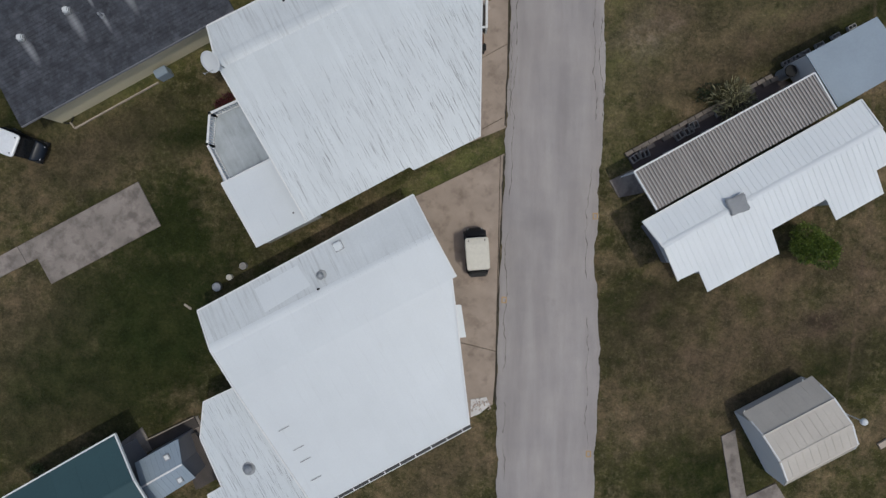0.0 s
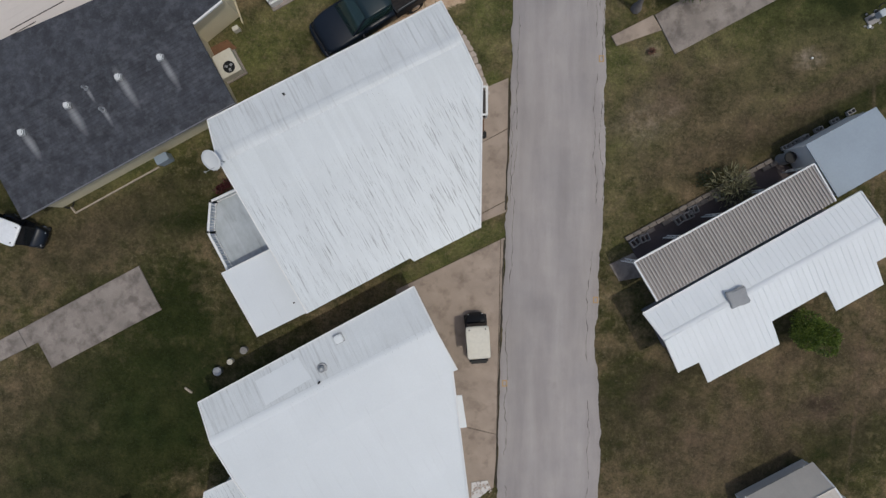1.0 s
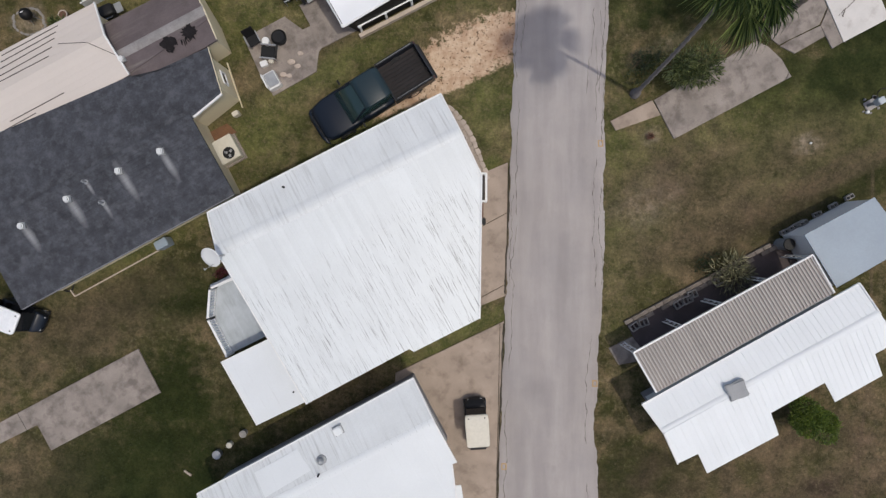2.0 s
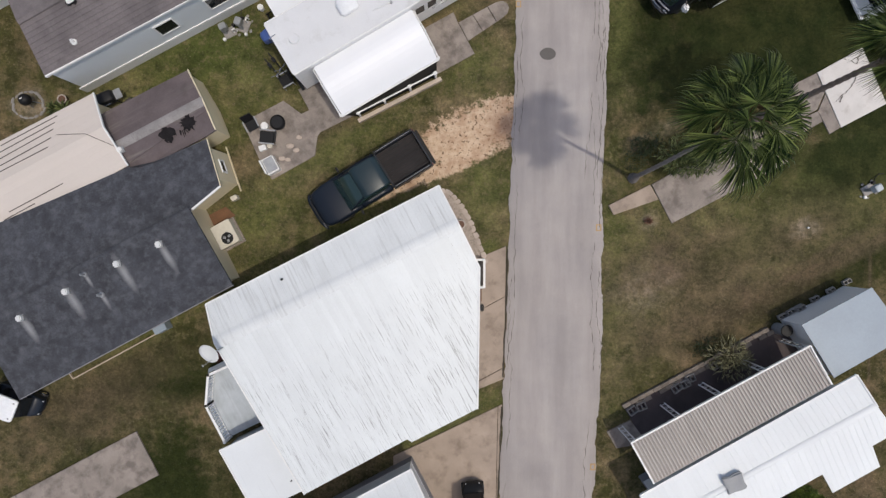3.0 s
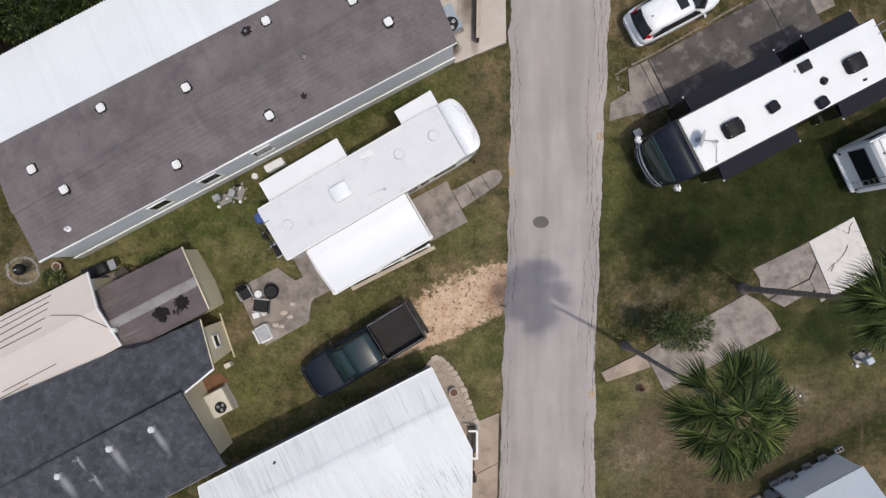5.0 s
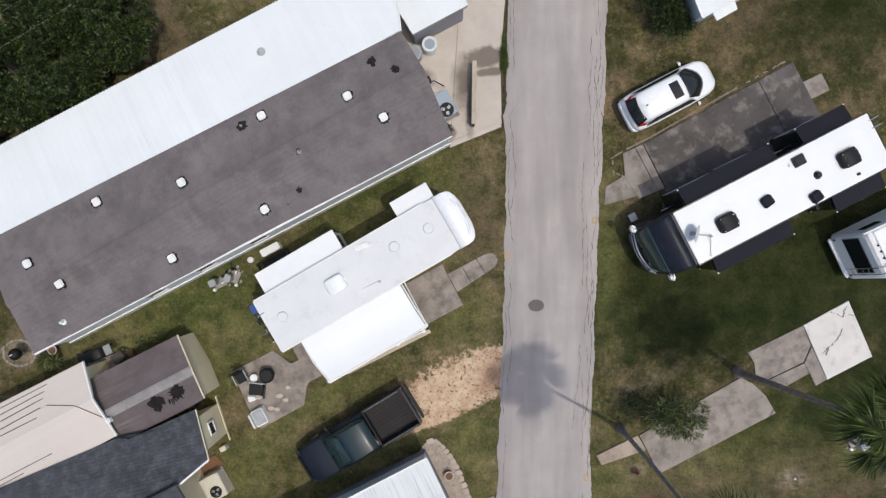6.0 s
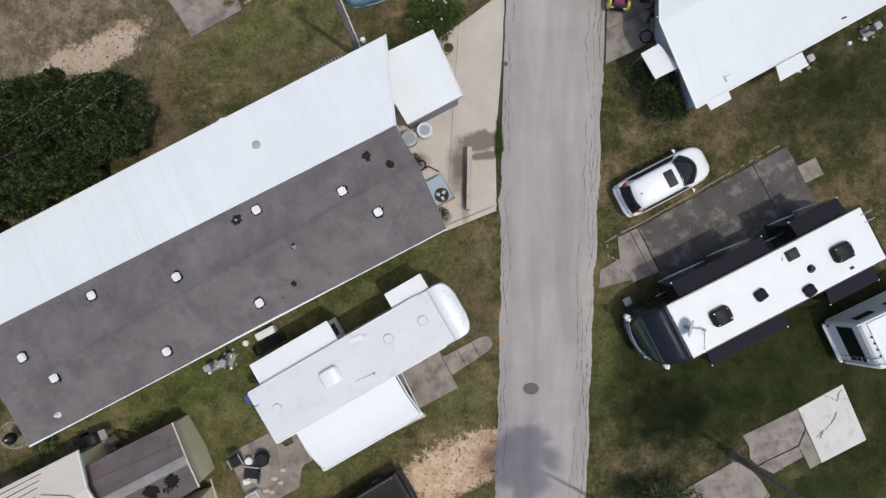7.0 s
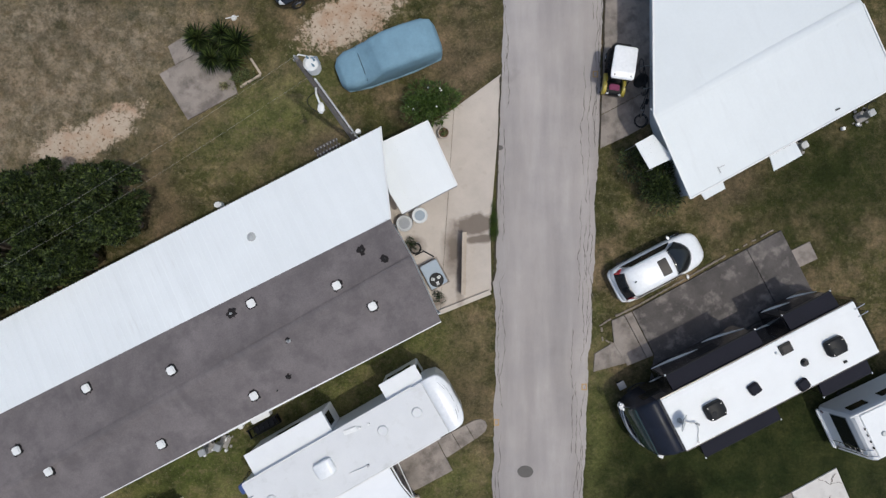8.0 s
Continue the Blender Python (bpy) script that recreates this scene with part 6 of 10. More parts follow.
home_white_clean()
home_streaked()
deck()
sat_dish()
home_ribbed_right()
tool_shed()
barn_shed()
home_teal()
little_shed()
home_dark_shingle()
home_cream()
home_long()
wash_house()
home_top_right()
fan_unit((-10.34, 12.37, 0.6), (1.05, 1.15, 0.6), 28.2, CREAM_PLASTIC, "cream heat pump with a black round fan grille", (0.08, -0.22), 0.27)
fan_unit((0.36, 30.23, 0), (0.85, 1.2, 0.55), 28.2, ROOF_BLUE, "blue-grey air conditioner with a large black fan", (0.0, -0.28), 0.33)


# ---- vehicles ----
def wheel(parent, x, y, r, w=0.22):
    t = part("tyre", cyl(bmesh.new(), (x, y - w / 2, r), (x, y + w / 2, r), r, None, 20), RUBBER, parent, local=True)
    s = 1 if y > 0 else -1
    part("rim", cyl(bmesh.new(), (x, y + s * (w / 2 - 0.02), r), (x, y + s * (w / 2 + 0.012), r), r * 0.62, r * 0.55, 16), CHROME, t, local=True)
    return t


def mirror_on(parent, x, y, z, material, s=0.2):
    part("wing_mirror", box(bmesh.new(), (x, y, z), (0.10, s, 0.14), 0, 0.03), material, parent, local=True)


def patch(bm, fn, nu=10, nv=6, th=0.02):
    """A curved sheet: fn(u, v) with u and v from 0 to 1, thickened downwards."""
    g = [[Vector(fn(i / nu, j / nv)) for i in range(nu + 1)] for j in range(nv + 1)]
    hi = [[bm.verts.new(p) for p in r] for r in g]
    lo = [[bm.verts.new(p - Vector((0, 0, th))) for p in r] for r in g]
    for j in range(nv):
        for i in range(nu):
            bm.faces.new((hi[j][i], hi[j][i + 1], hi[j + 1][i + 1], hi[j + 1][i]))
            bm.faces.new((lo[j][i], lo[j + 1][i], lo[j + 1][i + 1], lo[j][i + 1]))
    for i in range(nu):
        bm.faces.new((hi[0][i + 1], hi[0][i], lo[0][i], lo[0][i + 1]))
        bm.faces.new((hi[nv][i], hi[nv][i + 1], lo[nv][i + 1], lo[nv][i]))
    for j in range(nv):
        bm.faces.new((hi[j][0], hi[j + 1][0], lo[j + 1][0], lo[j][0]))
        bm.faces.new((hi[j + 1][nu], hi[j][nu], lo[j][nu], lo[j + 1][nu]))
    bmesh.ops.recalc_face_normals(bm, faces=bm.faces)
    return bm


def suv(at, rz):
    c = thing("suv", at, rz, "white compact SUV with dark glass and a sunroof", "car")
    body = [(-2.20, 0.55, 0.45, 0.86), (-2.14, 0.72, 0.36, 1.00), (-1.98, 0.84, 0.30, 1.06), (-1.5, 0.89, 0.27, 1.05), (-0.4, 0.895, 0.26, 1.02), (0.7, 0.885, 0.26, 1.00), (1.2, 0.87, 0.28, 1.00), (1.6, 0.83, 0.30, 0.96), (1.88, 0.74, 0.34, 0.88), (2.06, 0.62, 0.38, 0.78), (2.17, 0.46, 0.42, 0.68), (2.22, 0.28, 0.46, 0.6)]
    part("body", loft(bmesh.new(), [ring(x, w, a, b, 0.2) for x, w, a, b in body]), PAINT_WHITE, c, local=True, smooth=True)

    def shell(x, zt, wt, wb=0.80):
        return [(x, -wb, 0.9), (x, wb, 0.9), (x, wt + 0.03, zt - 0.10), (x, wt - 0.05, zt - 0.02), (x, wt - 0.25, zt + 0.02), (x, -wt + 0.25, zt + 0.02), (x, -wt + 0.05, zt - 0.02), (x, -wt - 0.03, zt - 0.10)]

    cab = [(-2.06, 1.00, 0.58, 0.72), (-1.84, 1.42, 0.56, 0.76), (-1.5, 1.58, 0.62, 0.80), (-0.6, 1.62, 0.63, 0.81), (0.2, 1.61, 0.62, 0.80), (0.42, 1.57, 0.60, 0.79), (0.50, 1.44, 0.58, 0.77), (0.85, 1.18, 0.56, 0.74), (1.15, 0.98, 0.5, 0.66)]
    part("cabin", loft(bmesh.new(), [shell(*r) for r in cab]), PAINT_WHITE, c, local=True, smooth=True)
    part("windscreen", patch(bmesh.new(), lambda u, v: ((0.42 - 0.06 * (2 * u - 1) ** 2) * (1 - v) + (1.52 - 0.44 * (2 * u - 1) ** 2) * v, (2 * u - 1) * (0.585 + 0.15 * v), 1.615 - 0.60 * v - 0.05 * (2 * u - 1) ** 2 + 0.05 * math.sin(math.pi * v)), 12, 8, 0.03), GLASS_DARK, c, local=True, smooth=True)
    part("rear_window", patch(bmesh.new(), lambda u, v: (-1.84 - 0.34 * v + 0.10 * (2 * u - 1) ** 2, (2 * u - 1) * (0.56 + 0.12 * v), 1.57 - 0.45 * v - 0.05 * (2 * u - 1) ** 2), 10, 5, 0.02), GLASS_DARK, c, local=True, smooth=True)
    part("sunroof", patch(bmesh.new(), lambda u, v: (-0.25 + 0.44 * v, (u - 0.5) * 0.76, 1.65 - 0.012 * (2 * u - 1) ** 2), 6, 2, 0.02), GLASS_DARK, c, local=True)
    part("aerial", cyl(bmesh.new(), (-1.45, 0, 1.58), (-1.56, 0, 1.68), 0.035, 0.012, 8), BLACK, c, local=True)
    for s in (-1, 1):
        part("side_window", patch(bmesh.new(), lambda u, v: (-1.72 + 2.55 * u, s * (0.825 - 0.145 * v * min(1, (1 - abs(2 * u - 1)) * 3.5)), 1.04 + 0.42 * v * min(1, (1 - abs(2 * u - 1)) * 3.5)), 12, 2, 0.02), GLASS_DARK, c, local=True)
        part("tail_lamp", patch(bmesh.new(), lambda u, v: (-1.92 - 0.20 * v + 0.22 * u, s * (0.60 + 0.16 * u * (1 - 0.5 * v) + 0.06 * v), 1.36 - 0.30 * v - 0.16 * u), 4, 4, 0.06), RED_LAMP, c, local=True, smooth=True)
        part("headlamp", patch(bmesh.new(), lambda u, v: (1.72 + 0.30 * u - 0.07 * v, s * (0.80 - 0.24 * u - 0.10 * v), 0.80 - 0.05 * u + 0.07 * v), 5, 2, 0.08), GLASS_DARK, c, local=True, smooth=True)
        part("door_line", tube(bmesh.new(), [(-0.45, s * 0.886, 0.4), (-0.45, s * 0.886, 0.9)], 0.008, 5), BLACK, c, local=True)
        m = part("wing_mirror", box(bmesh.new(), (0.86, s * 1.0, 1.06), (0.13, 0.22, 0.15), s * 12, 0.05), PAINT_WHITE, c, local=True)
        part("mirror_glass", box(bmesh.new(), (0.79, s * 1.0, 1.06), (0.01, 0.16, 0.10), s * 12), GLASS_DARK, m, local=True)
        for x in (-1.3, 1.32):
            wheel(c, x, s * 0.79, 0.33)
    part("grille", box(bmesh.new(), (2.17, 0, 0.56), (0.08, 0.8, 0.14), 0, 0.03), BLACK, c, local=True)
    part("wiper", tube(bmesh.new(), [(1.40, -0.25, 1.06), (1.15, 0.35, 1.22)], 0.012, 5), BLACK, c, local=True)
    part("rear_bumper", loft(bmesh.new(), [ring(x, w, 0.38, 0.66, 0.08) for x, w in ((-2.28, 0.55), (-2.22, 0.74), (-2.05, 0.84))]), PAINT_WHITE, c, local=True, smooth=True)


def pickup(at, rz):
    c = thing("pickup_truck", at, rz, "black crew-cab pickup truck with an open bed", "truck")
    hood = [(0.85, 0.95, 0.50, 1.12), (1.4, 0.96, 0.48, 1.14), (2.1, 0.95, 0.46, 1.10), (2.6, 0.88, 0.46, 1.02), (2.82, 0.72, 0.50, 0.92), (2.9, 0.45, 0.55, 0.82)]
    part("hood", loft(bmesh.new(), [ring(x, w, a, b, 0.14) for x, w, a, b in hood]), PAINT_NAVY, c, local=True, smooth=True)
    part("cab", loft(bmesh.new(), [ring(x, 0.97, 0.48, 1.16, 0.14) for x in (-0.68, -0.1, 0.5, 0.9)]), PAINT_NAVY, c, local=True, smooth=True)
    gl = [(-0.70, 0.72, 1.1, 1.70), (-0.42, 0.76, 1.1, 1.78), (0.5, 0.77, 1.1, 1.79), (0.85, 0.76, 1.1, 1.62), (1.50, 0.80, 1.08, 1.16)]
    part("glasshouse", loft(bmesh.new(), [ring(x, w + 0.07, a, b, 0.12, 0, 0.1) for x, w, a, b in gl]), GLASS_TEAL, c, local=True, smooth=True)
    part("roof", loft(bmesh.new(), [ring(x, w, a, b, 0.06) for x, w, a, b in ((-0.74, 0.68, 1.62, 1.76), (-0.40, 0.735, 1.7, 1.84), (0.35, 0.735, 1.7, 1.85), (0.62, 0.70, 1.66, 1.78))]), PAINT_REFLECT, c, local=True, smooth=True)
    for s in (-1, 1):
        part("pillar", tube(bmesh.new(), [(0.66, s * 0.66, 1.76), (1.46, s * 0.80, 1.15)], 0.045, 8), PAINT_NAVY, c, local=True)
        part("bed_side", loft(bmesh.new(), [ring(x, 0.07, 0.55, 1.17, 0.04) for x in (-2.78, -0.74)]), PAINT_NAVY, c, local=True).location = (0, s * 0.91, 0)
        part("bed_cap", box(bmesh.new(), (-1.76, s * 0.91, 1.18), (2.02, 0.12, 0.025), 0, 0.01), RUBBER, c, local=True)
        part("bed_rail", tube(bmesh.new(), [(-2.65, s * 0.90, 1.21), (-0.85, s * 0.90, 1.21)], 0.012, 6), ROOF_GREY, c, local=True)
        mirror_on(c, 1.05, s * 1.12, 1.16, BLACK, 0.26)
        part("headlamp", box(bmesh.new(), (2.72, s * 0.72, 0.82), (0.16, 0.24, 0.16), s * -18, 0.03), GLASS_DARK, c, local=True)
        part("tail_lamp", box(bmesh.new(), (-2.8, s * 0.90, 0.92), (0.08, 0.14, 0.32), 0, 0.02), LAMP_DULL, c, local=True)
        for x in (-1.72, 1.9):
            wheel(c, x, s * 0.84, 0.40, 0.27)
    part("bed_floor", box(bmesh.new(), (-1.76, 0, 0.68), (1.98, 1.70, 0.06)), BED, c, "black ribbed bed liner", local=True)
    for k in range(9):
        part("liner_rib", box(bmesh.new(), (-1.76, -0.68 + 0.17 * k, 0.72), (1.94, 0.05, 0.03), 0), BLACK, c, local=True)
    part("bulkhead", box(bmesh.new(), (-0.76, 0, 0.9), (0.06, 1.72, 0.52), 0, 0.01), PAINT_NAVY, c, local=True)
    tg = part("tailgate", box(bmesh.new(), (-2.80, 0, 0.88), (0.08, 1.70, 0.56), 0, 0.02), PAINT_NAVY, c, local=True)
    part("handle", box(bmesh.new(), (-2.85, 0, 1.02), (0.03, 0.22, 0.07), 0, 0.01), BLACK, tg, local=True)
    part("rear_bumper", box(bmesh.new(), (-2.93, 0, 0.52), (0.16, 1.8, 0.18), 0, 0.04), BLACK, c, local=True)
    fb = [(2.84, 0.94, 0.42, 0.66), (2.98, 0.80, 0.42, 0.66), (3.06, 0.5, 0.44, 0.64)]
    part("front_bumper", loft(bmesh.new(), [ring(x, w, a, b, 0.06) for x, w, a, b in fb]), PAINT_NAVY, c, local=True, smooth=True)
    part("grille", box(bmesh.new(), (2.90, 0, 0.80), (0.06, 1.1, 0.24), 0, 0.02), BLACK, c, local=True)
    for s in (-0.75, 0.0):
        part("wiper", tube(bmesh.new(), [(1.48, s + 0.1, 1.19), (1.32, s + 0.6, 1.27)], 0.012, 5), BLACK, c, local=True)


def golf_cart(at, rz, roof, body, label, seat=BLACK, open_front=False):
    c = thing("golf_cart", at, rz, label, "golf cart")
    part("chassis", box(bmesh.new(), (0, 0, 0.32), (2.1, 1.02, 0.16), 0, 0.04), BLACK, c, local=True)
    nose = [(0.50, 0.52, 0.30, 0.62), (0.75, 0.54, 0.26, 0.86), (0.95, 0.50, 0.26, 0.80), (1.15, 0.40, 0.30, 0.62), (1.22, 0.26, 0.36, 0.5)]
    if open_front:
        nose = [(0.50, 0.50, 0.30, 0.50), (0.75, 0.52, 0.26, 0.56), (0.95, 0.50, 0.26, 0.58), (1.08, 0.42, 0.30, 0.52), (1.14, 0.28, 0.36, 0.46)]
    part("front_cowl", loft(bmesh.new(), [ring(x, w, a, b, 0.1) for x, w, a, b in nose]), body, c, local=True, smooth=True)
    tail = [(-1.2, 0.42, 0.35, 0.66), (-1.05, 0.52, 0.3, 0.80), (-0.5, 0.54, 0.3, 0.78), (-0.15, 0.52, 0.3, 0.66)]
    part("rear_body", loft(bmesh.new(), [ring(x, w, a, b, 0.09) for x, w, a, b in tail]), body, c, local=True, smooth=True)
    part("seat", box(bmesh.new(), (-0.3, 0, 0.74), (0.5, 1.0, 0.14), 0, 0.05), BLACK, c, local=True)
    part("backrest", box(bmesh.new(), (-0.58, 0, 0.98), (0.12, 1.0, 0.4), 0, 0.05, 0, -10), BLACK, c, local=True)
    rings = [(-0.86, 0.46, 1.76, 1.83), (-0.79, 0.54, 1.75, 1.87), (0.4, 0.56, 1.76, 1.89), (0.66, 0.54, 1.75, 1.86), (0.73, 0.48, 1.75, 1.82)]
    r = part("roof", loft(bmesh.new(), [ring(x, w, a, b, 0.045) for x, w, a, b in rings]), roof, c, local=True, smooth=False)
    for s in (-1, 1):
        part("roof_channel", box(bmesh.new(), (-0.08, s * 0.40, 1.885), (1.1, 0.03, 0.02), 0, 0.008), roof, r, local=True)
        part("handhold", box(bmesh.new(), (0.58, s * 0.38, 1.885), (0.07, 0.05, 0.02), 0, 0.006), BLACK, r, local=True)
        part("strut", tube(bmesh.new(), [(0.80, s * 0.47, 0.80), (0.42, s * 0.47, 1.78)], 0.02, 8), BLACK, c, local=True)
        part("strut", tube(bmesh.new(), [(-0.98, s * 0.47, 0.70), (-0.88, s * 0.47, 1.78)], 0.02, 8), BLACK, c, local=True)
        for x in (-0.78, 0.85):
            wheel(c, x, s * 0.46, 0.22, 0.18)
        part("headlamp", box(bmesh.new(), (1.13, s * 0.30, 0.58), (0.08, 0.14, 0.08), s * -20, 0.02), CLEAR_LAMP, c, local=True)
    part("steering_wheel", tube(bmesh.new(), [(0.42 + 0.06 * math.cos(k * 0.5236), 0.25 + 0.16 * math.cos(k * 0.5236), 0.98 + 0.16 * math.sin(k * 0.5236)) for k in range(13)], 0.014, 6), BLACK, c, local=True)
    if not open_front:
        part("windscreen", quad(bmesh.new(), [(0.80, -0.47, 0.84), (0.80, 0.47, 0.84), (0.44, 0.47, 1.76), (0.44, -0.47, 1.76)]), GLASS_DARK, c, local=True)
    c.scale = (0.92, 0.96, 1)
    if open_front:
        part("front_seat", box(bmesh.new(), (0.80, 0, 0.64), (0.30, 0.50, 0.10), 0, 0.04), seat, c, local=True)
        for s in (-1, 1):
            part("fender", loft(bmesh.new(), [[(q[0], q[1] + s * 0.46, q[2]) for q in ring(x, 0.09, 0.3, z, 0.05)] for x, z in ((0.1, 0.5), (0.5, 0.72), (0.95, 0.74), (1.15, 0.55))]), PAINT_YELLOW, c, local=True, smooth=True)
    part("rear_bag", box(bmesh.new(), (-1.12, 0, 0.95), (0.26, 0.9, 0.5), 0, 0.08), BLACK, c, local=True)
    return c


def covered_car(at, rz):
    c = thing("covered_car", at, rz, "car under a wrinkled blue fabric cover", "car")
    st = [(-2.45, 0.62, 0.15, 0.95), (-2.3, 0.88, 0.1, 1.25), (-1.9, 0.96, 0.08, 1.50), (-0.9, 0.99, 0.06, 1.62), (0.0, 0.99, 0.06, 1.60), (0.55, 0.97, 0.06, 1.42), (0.95, 0.96, 0.06, 1.12), (1.25, 0.97, 0.06, 0.98), (1.35, 0.94, 0.06, 0.95), (1.9, 0.93, 0.08, 0.90), (2.3, 0.80, 0.1, 0.80), (2.52, 0.52, 0.15, 0.60)]
    rows = []
    for (x0, w0, a0, b0), (x1, w1, a1, b1) in zip(st, st[1:]):
        for k in range(4):
            f = k / 4
            rows.append((x0 + (x1 - x0) * f, w0 + (w1 - w0) * f, a0 + (a1 - a0) * f, b0 + (b1 - b0) * f))
    rows.append(st[-1])
    bm = loft(bmesh.new(), [ring(x, w, a, b, 0.26, 0, 0.10 if x < 0.9 else 0.05) for x, w, a, b in rows])
    for v in bm.verts:
        v.co += Vector((0, 1, 0.6)) * 0.022 * noise.noise((v.co.x * 2.6, v.co.y * 1.3, v.co.z * 2.2))
    part("cover", bm, COVER, c, local=True, smooth=True)
    part("hem", loft(bmesh.new(), [ring(x, w + 0.012, 0.05, 0.13, 0.03) for x, w in ((-2.44, 0.60), (-2.28, 0.88), (-0.9, 0.99), (1.3, 0.96), (2.28, 0.80), (2.5, 0.5))]), COVER, c, local=True)
    part("cover_seam", tube(bmesh.new(), [(1.3, y, 0.955 + (0.03 if abs(y) < 0.6 else -0.03)) for y in np.linspace(-0.82, 0.82, 9)], 0.012, 6), TOPPER, c, local=True)
    for s in (-1, 1):
        for x in (-1.5, 1.5):
            part("tyre", cyl(bmesh.new(), (x, s * 0.72 - 0.1, 0.31), (x, s * 0.72 + 0.1, 0.31), 0.31, None, 16), RUBBER, c, local=True)


def sedan(at, rz):
    c = thing("car", at, rz, "glossy black parked car on bare dirt", "car")
    body = [(-2.25, 0.55, 0.45, 0.80), (-2.1, 0.80, 0.32, 0.95), (-1.3, 0.89, 0.26, 0.98), (1.2, 0.89, 0.26, 0.92), (1.9, 0.82, 0.3, 0.80), (2.2, 0.6, 0.38, 0.66), (2.28, 0.4, 0.42, 0.6)]
    part("body", loft(bmesh.new(), [ring(x, w, a, b, 0.16) for x, w, a, b in body]), PAINT_BLACK, c, local=True, smooth=True)
    cab = [(-1.7, 0.66, 0.9, 1.0), (-1.0, 0.72, 0.9, 1.40), (0.1, 0.72, 0.9, 1.44), (1.1, 0.70, 0.88, 0.95)]
    part("glasshouse", loft(bmesh.new(), [ring(x, w, a, b, 0.1, 0, 0.08) for x, w, a, b in cab]), GLASS_DARK, c, local=True, smooth=True)
    part("roof", loft(bmesh.new(), [ring(x, w, a, b, 0.05) for x, w, a, b in ((-1.0, 0.56, 1.36, 1.44), (-0.3, 0.60, 1.38, 1.47), (0.15, 0.56, 1.36, 1.45))]), PAINT_BLACK, c, local=True, smooth=True)
    for s in (-1, 1):
        mirror_on(c, 0.7, s * 1.0, 0.98, PAINT_BLACK)
        for x in (-1.35, 1.38):
            wheel(c, x, s * 0.80, 0.33)
        part("headlamp", box(bmesh.new(), (2.0, s * 0.62, 0.70), (0.3, 0.2, 0.1), s * -30, 0.03), CLEAR_LAMP, c, local=True)
        part("tail_lamp", box(bmesh.new(), (-2.12, s * 0.62, 0.84), (0.14, 0.26, 0.14), s * 20, 0.03), RED_LAMP, c, local=True)


def roof_ac(parent, x, y, z, rz=0, material=BLACK):
    a = part("roof_air_conditioner", loft(bmesh.new(), [[(q[0] + x, q[1] + y, q[2]) for q in ring(dx, w, z, z + h, 0.07)] for dx, w, h in ((-0.42, 0.22, 0.16), (-0.30, 0.36, 0.27), (0.25, 0.36, 0.29), (0.40, 0.33, 0.24), (0.46, 0.24, 0.14))]), material, parent, local=True, smooth=True)
    if material is BLACK:
        part("fan_grille", cyl(bmesh.new(), (x + 0.18, y + 0.1, z + 0.28), (x + 0.18, y + 0.1, z + 0.305), 0.14, 0.13, 16), RUBBER, a, local=True)
        for dx, dy in ((-0.28, 0.22), (-0.28, -0.22), (0.32, 0.26), (0.32, -0.26)):
            part("bolt", cyl(bmesh.new(), (x + dx, y + dy, z + 0.24), (x + dx, y + dy, z + 0.29), 0.018, None, 6), CHROME, a, local=True)
    return a


